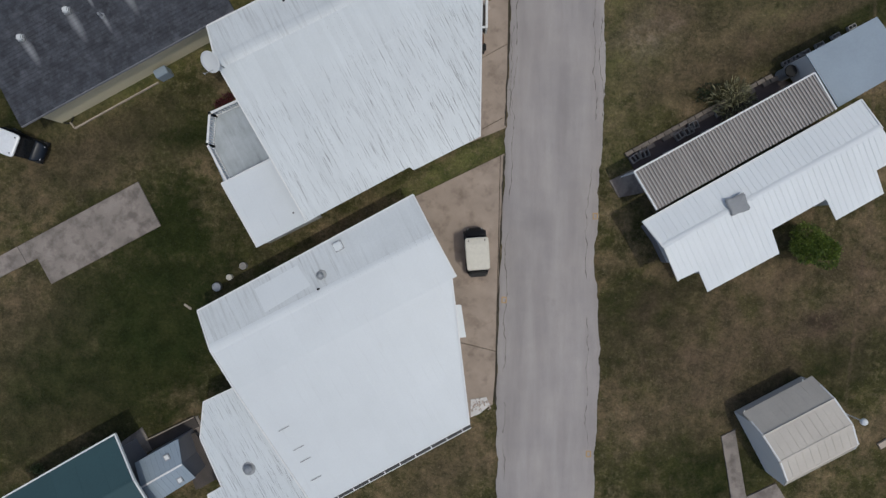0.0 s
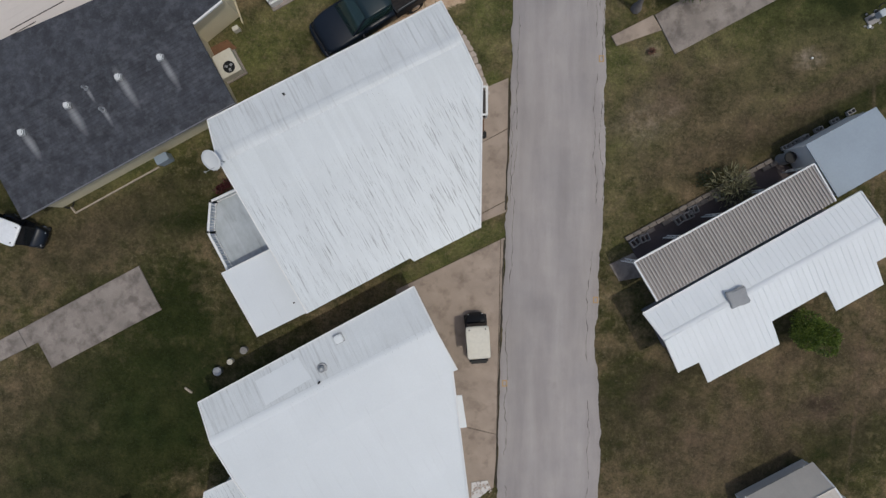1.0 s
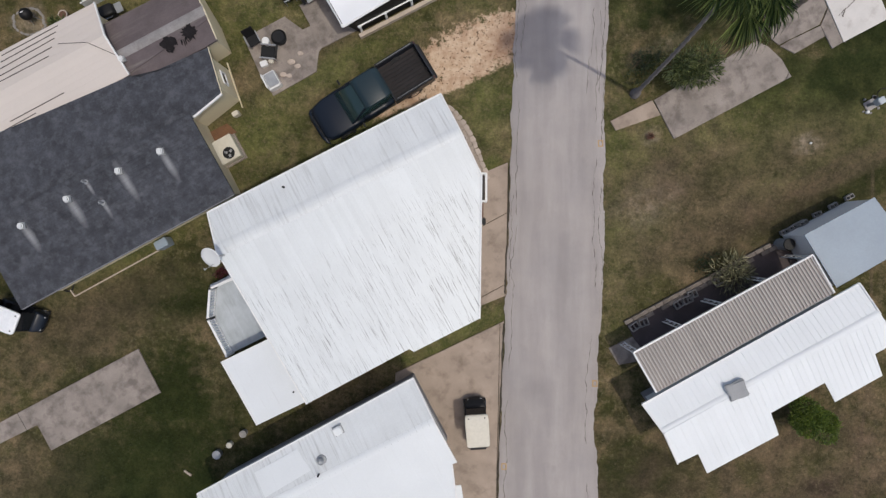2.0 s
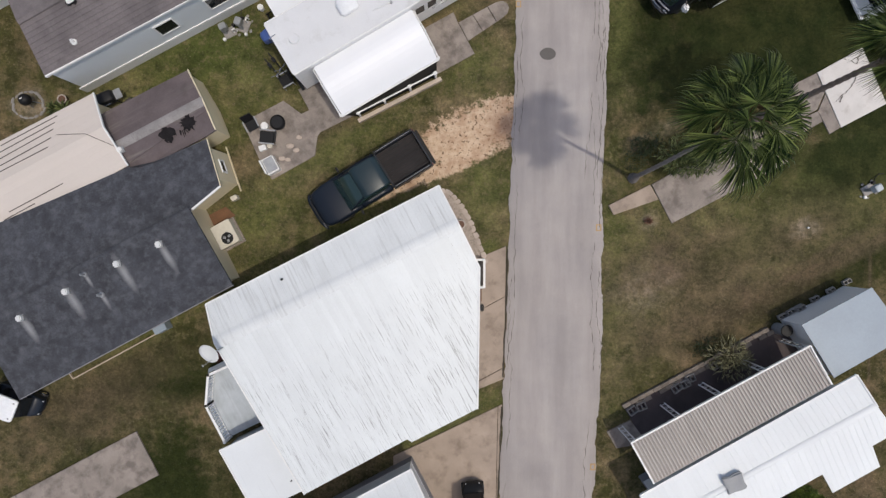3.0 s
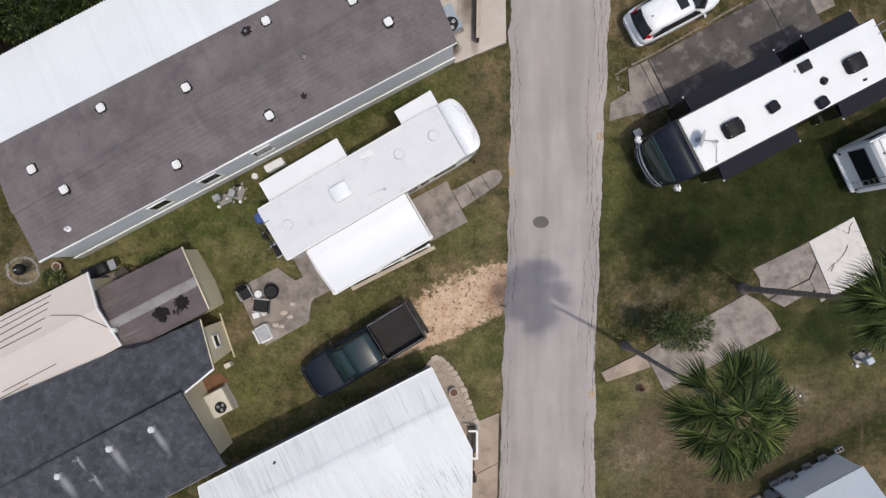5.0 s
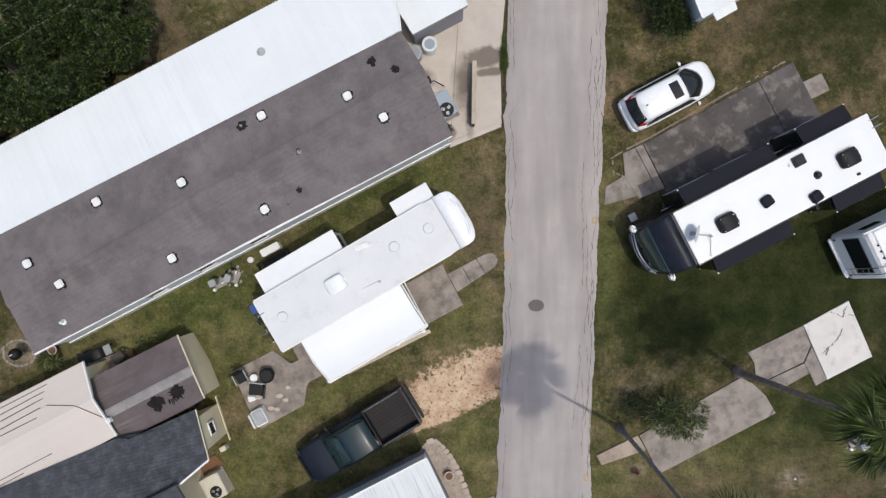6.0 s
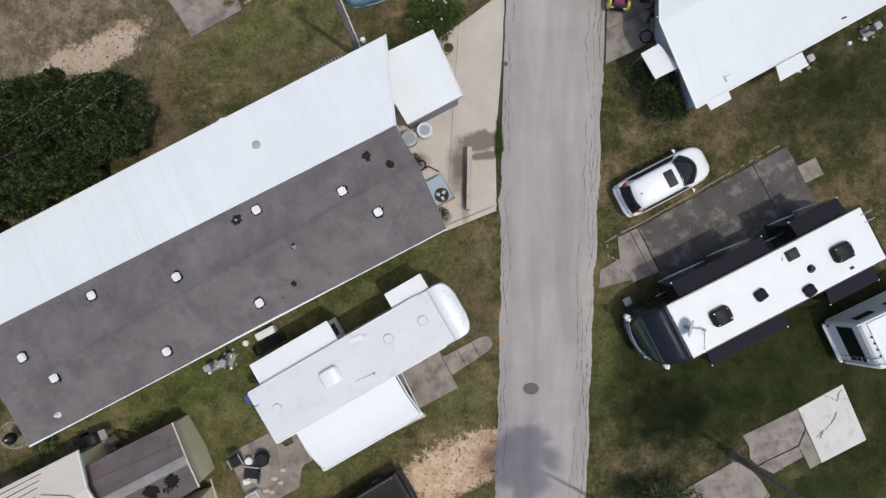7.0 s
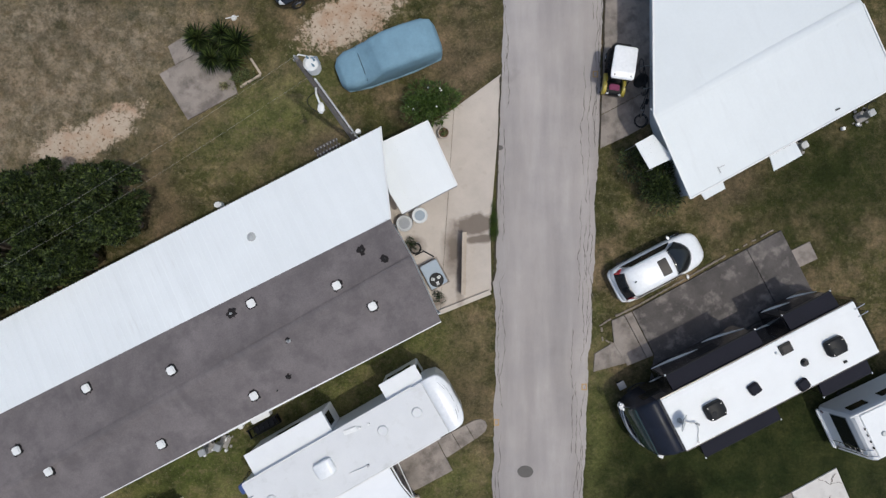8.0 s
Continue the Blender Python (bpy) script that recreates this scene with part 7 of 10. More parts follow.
def motorhome(at, rz):
    """Local x runs to the front; the roof's front edge is at x = 0."""
    c = thing("motorhome", at, rz, "long black and silver motorhome with a white roof and slide-outs open", "motorhome")
    L, Z = 9.15, 3.15
    part("body", loft(bmesh.new(), [ring(x, w, a, b, 0.10) for x, w, a, b in ((-L - 0.38, 1.12, 0.5, 2.3), (-L - 0.30, 1.2, 0.45, 2.8), (-L, 1.255, 0.42, Z - 0.05), (-4.5, 1.255, 0.42, Z - 0.05), (0.0, 1.255, 0.42, Z - 0.05), (0.12, 1.255, 0.42, Z - 0.08))]), PAINT_BLACK, c, local=True)
    part("front_cap", loft(bmesh.new(), [ring(x, w, a, b, r) for x, w, a, b, r in ((0.10, 1.255, 0.42, Z - 0.06, 0.12), (0.45, 1.25, 0.42, Z - 0.12, 0.16), (0.85, 1.22, 0.42, Z - 0.32, 0.24), (1.12, 1.16, 0.45, 2.45, 0.26), (1.24, 1.08, 0.5, 1.4, 0.2), (1.36, 0.90, 0.55, 1.1, 0.16))]), CAP_NAVY, c, local=True, smooth=True)
    part("windscreen", loft(bmesh.new(), [ring(x, w, a, b, 0.18) for x, w, a, b in ((0.66, 1.19, 1.35, 2.72), (1.07, 1.14, 1.35, 2.55), (1.28, 0.98, 1.30, 2.05), (1.38, 0.7, 1.30, 1.7))]), GLASS_TEAL, c, local=True, smooth=True)
    part("front_bumper", loft(bmesh.new(), [ring(x, w, 0.45, 0.80, 0.08) for x, w in ((1.15, 1.15), (1.40, 1.0), (1.52, 0.7))]), PAINT_BLACK, c, local=True, smooth=True)
    part("chrome_trim", tube(bmesh.new(), [(1.23 + 0.26 * (1 - (y / 1.1) ** 2), y, 1.18) for y in np.linspace(-1.1, 1.1, 11)], 0.045, 8), PAINT_SILVER, c, local=True)
    part("chrome_trim", tube(bmesh.new(), [(1.23 + 0.28 * (1 - (y / 1.1) ** 2), y, 0.84) for y in np.linspace(-1.1, 1.1, 11)], 0.03, 8), PAINT_SILVER, c, local=True)
    part("wiper", tube(bmesh.new(), [(1.40, -0.3, 1.34), (1.35, 0.3, 1.75)], 0.02, 5), BLACK, c, local=True)
    part("wiper", tube(bmesh.new(), [(1.40, 0.35, 1.34), (1.26, 0.85, 1.7)], 0.02, 5), BLACK, c, local=True)
    roof = part("roof", box(bmesh.new(), (-L / 2, 0, Z - 0.025), (L, 2.42, 0.06), 0, 0.02), RV_ROOF, c, "bright white roof membrane", local=True)
    for s in (-1, 1):
        part("roof_gutter", box(bmesh.new(), (-L / 2, s * 1.235, Z - 0.05), (L, 0.05, 0.06)), PAINT_BLACK, c, local=True)
        mx, my = (1.42, -1.24) if s < 0 else (0.86, 1.44)
        part("mirror_arm", tube(bmesh.new(), [(1.08 if s < 0 else 0.78, s * 1.10, 2.1), (mx, my, 1.98)], 0.03, 6), PAINT_BLACK, c, local=True)
        pod = part("wing_mirror", box(bmesh.new(), (mx, my, 1.80), (0.22, 0.34, 0.42), 0, 0.07), SIDING_BRIGHT, c, local=True)
        part("mirror_glass", box(bmesh.new(), (mx - 0.112, my, 1.80), (0.012, 0.22, 0.30), 0), GLASS_DARK, pod, local=True)
        part("headlamp", box(bmesh.new(), (1.24, s * 0.86, 0.95), (0.2, 0.34, 0.16), s * -24, 0.04), CLEAR_LAMP, c, local=True)
        part("side_window", box(bmesh.new(), (0.1, s * 1.262, 2.05), (0.9, 0.02, 0.7), 0), GLASS_DARK, c, local=True)
        for x in (0.2, -6.1, -7.0):
            wheel(c, x, s * 1.08, 0.48, 0.3)
        # swooping silver bands on the sides
        for x0, x1, z0, z1 in ((-0.4, -2.6, 0.75, 1.25), (-3.0, -5.2, 0.8, 1.6), (-5.6, -8.4, 1.0, 2.2)):
            pts = [(x0 + (x1 - x0) * k / 6, s * 1.268, z0 + (z1 - z0) * (k / 6) ** 1.6) for k in range(7)]
            bm = bmesh.new()
            for k, (p, q) in enumerate(zip(pts, pts[1:])):
                w0, w1 = 0.16 * math.sin(math.pi * (k + 0.25) / 6.5) + 0.02, 0.16 * math.sin(math.pi * (k + 1.25) / 6.5) + 0.02
                quad(bm, [(p[0], p[1], p[2] - w0), (q[0], q[1], q[2] - w1), (q[0], q[1], q[2] + w1), (p[0], p[1], p[2] + w0)][::s], 0.01)
            part("side_stripe", bm, PAINT_WHITE, c, local=True)
    # slide-outs, each with a slate fabric topper; the first two on the driver's left
    for x0, x1, s in ((-0.69, -5.0, -1), (-6.3, -8.6, -1), (-0.64, -4.25, 1), (-6.3, -8.6, 1)):
        m = (x0 + x1) / 2
        sl = part("slide_out", box(bmesh.new(), (m, s * 1.55, 1.75), (abs(x1 - x0), 0.62, 2.1), 0, 0.03), PAINT_BLACK, c, local=True)
        part("slide_topper", quad(bmesh.new(), [(x0, s * 1.27, Z - 0.14), (x0, s * 1.95, Z - 0.26), (x1, s * 1.95, Z - 0.26), (x1, s * 1.27, Z - 0.14)][::-s], 0.015), TOPPER, sl, local=True)
        part("topper_roller", tube(bmesh.new(), [(x0, s * 1.95, Z - 0.27), (x1, s * 1.95, Z - 0.27)], 0.035, 8), BLACK, sl, local=True)
        for za, zb, xa, xb in ((1.05, 1.55, x0, m), (0.95, 1.9, m + (x1 - x0) * 0.1, x1)):
            bm = bmesh.new()
            for k in range(5):
                f, g = k / 5, (k + 1) / 5
                w0, w1 = 0.16 * math.sin(math.pi * f) + 0.015, 0.16 * math.sin(math.pi * g) + 0.015
                y = s * 1.872
                p, q = (xa + (xb - xa) * f, za + (zb - za) * f ** 1.5), (xa + (xb - xa) * g, za + (zb - za) * g ** 1.5)
                quad(bm, [(p[0], y, p[1] - w0), (q[0], y, q[1] - w1), (q[0], y, q[1] + w1), (p[0], y, p[1] + w0)][::s], 0.008)
            part("side_stripe", bm, PAINT_WHITE, sl, local=True)
        for x in (x0, x1):
            part("roller_end", box(bmesh.new(), (x, s * 1.97, Z - 0.26), (0.05, 0.07, 0.07)), CLEAR_LAMP, sl, local=True)
        part("side_window", box(bmesh.new(), (m, s * 1.865, 2.0), (1.3, 0.02, 0.7)), GLASS_DARK, sl, local=True)
    roof_ac(roof, -1.84, 0.16, Z)
    roof_ac(roof, -7.58, 0.09, Z)
    for x, y in ((-3.71, 0.14), (-5.62, 0.92)):
        v = part("vent_cover", box(bmesh.new(), (x, y, Z + 0.09), (0.48, 0.46, 0.2), 8, 0.05), TOPPER, roof, local=True)
        part("louvre", box(bmesh.new(), (x - 0.2, y, Z + 0.1), (0.1, 0.36, 0.12), 8, 0.02), BLACK, v, local=True)
    v = part("skylight", box(bmesh.new(), (-5.68, -0.76, Z + 0.04), (0.55, 0.45, 0.08), 0, 0.02), BLACK, roof, local=True)
    part("dome", box(bmesh.new(), (-5.68, -0.76, Z + 0.09), (0.42, 0.33, 0.05), 0, 0.02), GLASS_DARK, v, local=True)
    part("vent_dome", cyl(bmesh.new(), (-6.13, 0.15, Z), (-6.13, 0.15, Z + 0.16), 0.19, 0.10, 16), GLASS_DARK, roof, local=True)
    part("plumbing_vent", cyl(bmesh.new(), (-5.25, -0.75, Z), (-5.25, -0.75, Z + 0.1), 0.06, None, 10), TRIM, roof, local=True)
    part("antenna_base", box(bmesh.new(), (-7.67, 0.9, Z + 0.03), (0.16, 0.1, 0.06), 0, 0.01), BLACK, roof, local=True)
    # folded satellite dish with its arm
    bm = bmesh.new()
    # a shallow bowl that leans towards its arm
    lo, pe = Vector((0.655, 0.755, 0)), Vector((-0.755, 0.655, 0))
    face = (pe * 0.86 + Vector((0, 0, 0.5))).normalized()
    wide = lo.cross(face).normalized()
    mid = Vector((-0.36, -0.05, Z + 0.42))
    rings = [[mid + (lo * math.cos(k * 0.3142) * 0.37 + wide * math.sin(k * 0.3142) * 0.32) * f - face * 0.07 * (1 - f * f) for k in range(20)] for f in (0.12, 0.45, 0.75, 1.0)]
    grid = [[bm.verts.new(q) for q in r] for r in rings]
    bm.faces.new(grid[0])
    for r0, r1 in zip(grid, grid[1:]):
        for k in range(20):
            bm.faces.new((r0[k], r0[(k + 1) % 20], r1[(k + 1) % 20], r1[k]))
    bmesh.ops.recalc_face_normals(bm, faces=bm.faces)
    bmesh.ops.solidify(bm, geom=bm.faces[:], thickness=0.02)
    d = part("satellite_dish", bm, ROOF_GREY_PALE, roof, local=True, smooth=True)
    part("dish_mount", cyl(bmesh.new(), (-0.30, -0.10, Z), (-0.32, -0.08, Z + 0.38), 0.10, 0.06, 10), STEEL, d, local=True)
    part("dish_arm", tube(bmesh.new(), [(-0.40, -0.02, Z + 0.12), (-0.86, 0.30, Z + 0.22)], 0.028, 6), STEEL, d, local=True)
    part("receiver_head", box(bmesh.new(), (-0.87, 0.31, Z + 0.25), (0.10, 0.16, 0.10), 35, 0.02), ROOF_GREY, d, local=True)
    part("cable", tube(bmesh.new(), [(-0.87, 0.33, Z + 0.2), (-0.84, 0.62, Z + 0.04), (-0.70, 0.86, Z + 0.03), (-0.62, 1.08, Z + 0.03)], 0.014, 6), STEEL, d, local=True)
    part("cable_clamp", box(bmesh.new(), (-0.60, 1.09, Z + 0.03), (0.08, 0.10, 0.05), 20, 0.01), STEEL, d, local=True)
    part("ladder", tube(bmesh.new(), [(-L - 0.35, -0.55, 0.9), (-L - 0.35, -0.55, Z), (-L + 0.15, -0.55, Z + 0.06)], 0.02, 6), CHROME, c, local=True)
    part("ladder", tube(bmesh.new(), [(-L - 0.35, -0.9, 0.9), (-L - 0.35, -0.9, Z), (-L + 0.15, -0.9, Z + 0.06)], 0.02, 6), CHROME, c, local=True)
    # door step
    part("entry_step", box(bmesh.new(), (0.75, -1.55, 0.3), (0.36, 0.36, 0.05), 0, 0.01), STEEL, c, local=True)
    part("step_leg", box(bmesh.new(), (0.75, -1.55, 0.14), (0.28, 0.28, 0.28)), BLACK, c, local=True)


def travel_trailer(at, rz):
    """Local x runs to the nose; the rear wall is at x = 0."""
    c = thing("travel_trailer", at, rz, "long white park trailer with slide-outs and a vinyl patio awning", "trailer")
    L, Z = 9.36, 2.95
    part("body", loft(bmesh.new(), [ring(x, w, a, b, r) for x, w, a, b, r in ((0, 1.25, 0.45, Z - 0.04, 0.06), (L - 0.9, 1.25, 0.45, Z - 0.04, 0.06), (L - 0.3, 1.22, 0.5, Z - 0.12, 0.10), (L + 0.1, 1.15, 0.75, Z - 0.3, 0.15), (L + 0.32, 0.85, 1.0, Z - 0.6, 0.2))]), PAINT_WHITE, c, local=True)
    roof = part("roof", box(bmesh.new(), (L / 2 - 0.29, 0, Z - 0.025), (L - 0.50, 2.46, 0.06), 0, 0.02), RV_GREY, c, "white rubber roof with faint stains", local=True)
    cap = [(L - 0.55, 1.255, Z - 0.25, Z + 0.02, 0.05), (L - 0.15, 1.255, Z - 0.3, Z + 0.01, 0.05), (L + 0.08, 1.22, Z - 0.5, Z - 0.02, 0.07), (L + 0.22, 1.12, Z - 0.7, Z - 0.06, 0.08), (L + 0.34, 0.90, Z - 1.0, Z - 0.12, 0.10), (L + 0.42, 0.55, Z - 1.2, Z - 0.22, 0.10)]
    n = part("nose_cap", loft(bmesh.new(), [ring(x, w, a, b, r) for x, w, a, b, r in cap]), PAINT_WHITE, c, local=True, smooth=True)
    # plain dark marks where the maker's lettering and stripes are
    for y0, y1, dx in ((-0.95, -0.35, 0.0), (-0.9, -0.45, -0.09), (0.30, 0.95, 0.0), (0.45, 0.9, -0.09), (-0.2, 0.2, -0.02)):
        pts = [(L + 0.30 + dx - 0.19 * y * y, y, Z - 0.075 + 0.4 * (-dx) + 0.03 * y * y) for y in np.linspace(y0, y1, 6)]
        part("nose_stripe", tube(bmesh.new(), pts, 0.007, 5), ROOF_GREY, n, local=True)
    part("cap_seam", tube(bmesh.new(), [(L - 0.55, y, Z + 0.018) for y in (-1.2, 0, 1.2)], 0.012, 5), STEEL, n, local=True)
    for s in (-1, 1):
        part("roof_edge", box(bmesh.new(), (L / 2 - 0.5, s * 1.25, Z - 0.03), (L - 1.0, 0.06, 0.08), 0, 0.015), TRIM, c, local=True)
        part("side_window", box(bmesh.new(), (L - 1.6, s * 1.258, 1.9), (1.1, 0.02, 0.6)), GLASS_DARK, c, local=True)
        wheel(c, 4.2, s * 1.05, 0.36)
        wheel(c, 5.1, s * 1.05, 0.36)
    for x in (6.15, 6.75):
        part("door_window", box(bmesh.new(), (x, -1.258, 1.95), (0.42, 0.02, 0.62)), GLASS_DARK, c, local=True)
    for z in (1.25, 1.38):
        part("side_stripe", box(bmesh.new(), (L - 1.4, -1.256, z), (2.4, 0.015, 0.045)), STEEL, c, local=True)
    part("rear_ladder", tube(bmesh.new(), [(-0.12, 0.6, 0.8), (-0.12, 0.6, Z), (0.2, 0.6, Z + 0.05)], 0.02, 6), CHROME, c, local=True)
    part("rear_bumper", box(bmesh.new(), (-0.15, 0, 0.5), (0.14, 2.4, 0.14), 0, 0.02), BLACK, c, local=True)
    part("rear_bag", loft(bmesh.new(), [[(q[0], q[1] + 0.98, q[2]) for q in ring(x, w, 2.05, z, 0.08)] for x, w, z in ((-0.46, 0.14, 2.45), (-0.38, 0.22, 2.56), (-0.1, 0.24, 2.62), (0.0, 0.22, 2.62))]), PAINT_BLUE, c, "blue fabric bag strapped to the rear wall", local=True, smooth=True)
    # slide-outs on the far side
    for x0, x1, d in ((0.60, 4.36, 0.92), (7.18, 8.86, 0.66)):
        m = (x0 + x1) / 2
        s = part("slide_out", box(bmesh.new(), (m, 1.25 + d / 2, 1.55), (x1 - x0, d, 2.1), 0, 0.03), PAINT_WHITE, c, local=True)
        part("slide_roof", box(bmesh.new(), (m, 1.27 + d / 2, 2.66), (x1 - x0 + 0.12, d + 0.12, 0.05), 0, 0.015, -2), RV_ROOF, s, local=True)
        part("side_window", box(bmesh.new(), (x1 + 0.012, 1.25 + d / 2, 1.9), (0.02, d * 0.6, 0.8)), GLASS_DARK, s, local=True)
        part("side_window", box(bmesh.new(), (m, 1.26 + d, 1.9), (1.2, 0.02, 0.6)), GLASS_DARK, s, local=True)
    # roof fittings
    roof_ac(roof, 3.42, 0.10, Z, 0, PAINT_WHITE)
    part("roof_hatch", box(bmesh.new(), (5.2, 0.95, Z + 0.05), (0.62, 0.22, 0.1), -10, 0.03), TRIM, roof, local=True)
    for x, y in ((6.38, 0.25), (8.03, 0.2), (0.78, 0.05)):
        part("vent_dome", cyl(bmesh.new(), (x, y, Z), (x, y, Z + 0.09), 0.24, 0.20, 20), RV_GREY, roof, local=True)
    part("plumbing_vent", cyl(bmesh.new(), (5.6, 0.85, Z), (5.6, 0.85, Z + 0.12), 0.06, 0.05, 10), TRIM, roof, local=True)
    part("plumbing_vent", cyl(bmesh.new(), (6.0, 0.8, Z), (6.0, 0.8, Z + 0.1), 0.05, 0.05, 10), TRIM, roof, local=True)
    part("aerial", tube(bmesh.new(), [(4.25, -0.62, Z + 0.05), (5.1, -0.72, Z + 0.09)], 0.02, 6), TRIM, roof, local=True)
    part("aerial_joint", cyl(bmesh.new(), (5.1, -0.72, Z), (5.1, -0.72, Z + 0.14), 0.06, 0.05, 10), STEEL, roof, local=True)
    # curved awning on white arms, over a patio
    x0, x1 = 0.85, 5.75
    bm = bmesh.new()
    rows = []
    for k in range(11):
        f = k / 10
        y, z = -1.27 - 2.23 * f, 2.58 - 0.80 * f ** 2.1 + 0.10 * math.sin(math.pi * f)
        rows.append([bm.verts.new((x0, y, z)), bm.verts.new((x1, y, z)), bm.verts.new((x1, y, z - 0.03)), bm.verts.new((x0, y, z - 0.03))])
    for a, b in zip(rows, rows[1:]):
        for k in range(4):
            bm.faces.new((a[k], a[(k + 1) % 4], b[(k + 1) % 4], b[k]))
    bm.faces.new(rows[0])
    bm.faces.new(rows[-1][::-1])
    bmesh.ops.recalc_face_normals(bm, faces=bm.faces)
    aw = part("awning", bm, AWNING, c, local=True, smooth=False)
    part("awning_roller", tube(bmesh.new(), [(x0 - 0.05, -3.50, 1.82), (x1 + 0.05, -3.50, 1.82)], 0.05, 10), TRIM, aw, local=True)
    for x in (x0 - 0.06, x1 + 0.06):
        part("awning_arm", tube(bmesh.new(), [(x, -1.3, 2.45), (x, -2.3, 2.48), (x, -3.4, 1.87)], 0.035, 8), TRIM, aw, local=True)
        part("awning_arm", tube(bmesh.new(), [(x, -1.3, 0.9), (x, -3.4, 1.82)], 0.03, 8), TRIM, aw, local=True)
        part("arm_end", box(bmesh.new(), (x, -3.44, 1.85), (0.12, 0.14, 0.14), 0, 0.03), TRIM, aw, local=True)
    # low railing with capped posts, a plank kerb and a black sheet as the patio's shade
    part("patio_rail", tube(bmesh.new(), [(1.40, -3.48, 0.86), (5.55, -3.72, 0.86)], 0.04, 8), TRIM, c, local=True)
    for k in range(4):
        x, y = 1.50 + k * 1.32, -3.485 - k * 0.077
        p = part("rail_post", box(bmesh.new(), (x, y, 0.43), (0.10, 0.10, 0.86)), TRIM, c, local=True)
        part("post_cap", box(bmesh.new(), (x, y, 0.89), (0.16, 0.16, 0.05), 0, 0.015), TRIM, p, local=True)
    part("plank_kerb", quad(bmesh.new(), [(1.30, -3.58, 0.30), (1.30, -3.76, 0.30), (5.65, -4.01, 0.30), (5.65, -3.83, 0.30)], 0.28), WOOD_PALE, c, local=True)
    part("patio_screen", quad(bmesh.new(), [(1.40, -3.44, 0.06), (5.55, -3.68, 0.06), (5.70, -3.46, 1.76), (0.95, -3.46, 1.76)], 0.01), BLACK, c, "black sheet standing in for the shade under the awning", local=True)


def camper(at, rz):
    """Local x runs to the front; the rear wall is at x = 0."""
    c = thing("camper", at, rz, "white camper with a dark rear window and side windows", "motorhome")
    def lean(bm):
        for v in bm.verts:
            if v.co.x < 0.3:
                v.co.x += 0.15 * (v.co.z - 0.5)
        return bm

    part("body", lean(loft(bmesh.new(), [ring(x, w, a, b, r) for x, w, a, b, r in ((-0.06, 0.98, 0.55, 2.42, 0.24), (0.0, 1.10, 0.46, 2.56, 0.20), (0.12, 1.14, 0.42, 2.62, 0.16), (5.0, 1.14, 0.42, 2.66, 0.14), (5.6, 1.12, 0.42, 2.5, 0.2))])), SIDING_BRIGHT, c, local=True, smooth=False)
    part("roof", box(bmesh.new(), (3.05, 0, 2.66), (5.1, 2.05, 0.05), 0, 0.02), RV_ROOF, c, local=True)
    w = part("rear_window", lean(box(bmesh.new(), (-0.065, 0.05, 1.62), (0.03, 1.66, 0.88), 0, 0.01)), GLASS_DARK, c, local=True)
    part("window_seal", lean(box(bmesh.new(), (-0.055, 0.05, 1.62), (0.03, 1.74, 0.96), 0, 0.01)), ROOF_GREY, w, local=True)
    for k in range(4):
        part("marker_lamp", box(bmesh.new(), (0.46, -0.5 + 0.3 * k, 2.66), (0.06, 0.08, 0.05)), BLACK, c, local=True)
    for x in (0.9, 2.4):
        part("side_window", box(bmesh.new(), (x, 1.15, 2.0), (0.85, 0.03, 0.45), 0, 0.01), GLASS_DARK, c, local=True)
        part("side_window", box(bmesh.new(), (x, -1.15, 2.0), (0.85, 0.03, 0.45), 0, 0.01), GLASS_DARK, c, local=True)
    part("roof_edge", tube(bmesh.new(), [(0.1, 1.1, 2.62), (5.3, 1.1, 2.66)], 0.035, 6), TRIM, c, local=True)
    part("roof_vent", cyl(bmesh.new(), (1.1, -0.1, 2.68), (1.1, -0.1, 2.76), 0.12, 0.1, 14), STEEL, c, local=True)
    part("rear_bumper", box(bmesh.new(), (-0.10, 0, 0.5), (0.16, 2.0, 0.2), 0, 0.05), PAINT_WHITE, c, local=True)
    for s in (-0.55, -0.85):
        part("ladder", tube(bmesh.new(), [(-0.10, s, 0.7), (0.17, s, 2.5), (0.45, s, 2.75)], 0.02, 6), CHROME, c, local=True)
    for z in (1.0, 1.3, 1.6, 1.9, 2.2):
        part("rung", tube(bmesh.new(), [(-0.10 + 0.15 * (z - 0.7), -0.55, z), (-0.10 + 0.15 * (z - 0.7), -0.85, z)], 0.016, 6), CHROME, c, local=True)
    for s in (-1, 1):
        part("tail_lamp", box(bmesh.new(), (-0.05, s * 0.9, 0.72), (0.03, 0.10, 0.16), 0, 0.01), LAMP_DULL, c, local=True)
        wheel(c, 1.5, s * 0.98, 0.38)
        wheel(c, 4.8, s * 0.98, 0.38)
    front = [(5.5, 1.05, 0.45, 1.9), (5.9, 1.02, 0.45, 1.5), (6.6, 0.98, 0.5, 1.1), (6.9, 0.7, 0.55, 0.9)]
    part("cab", loft(bmesh.new(), [ring(x, w, a, b, 0.15) for x, w, a, b in front]), PAINT_WHITE, c, local=True, smooth=True)


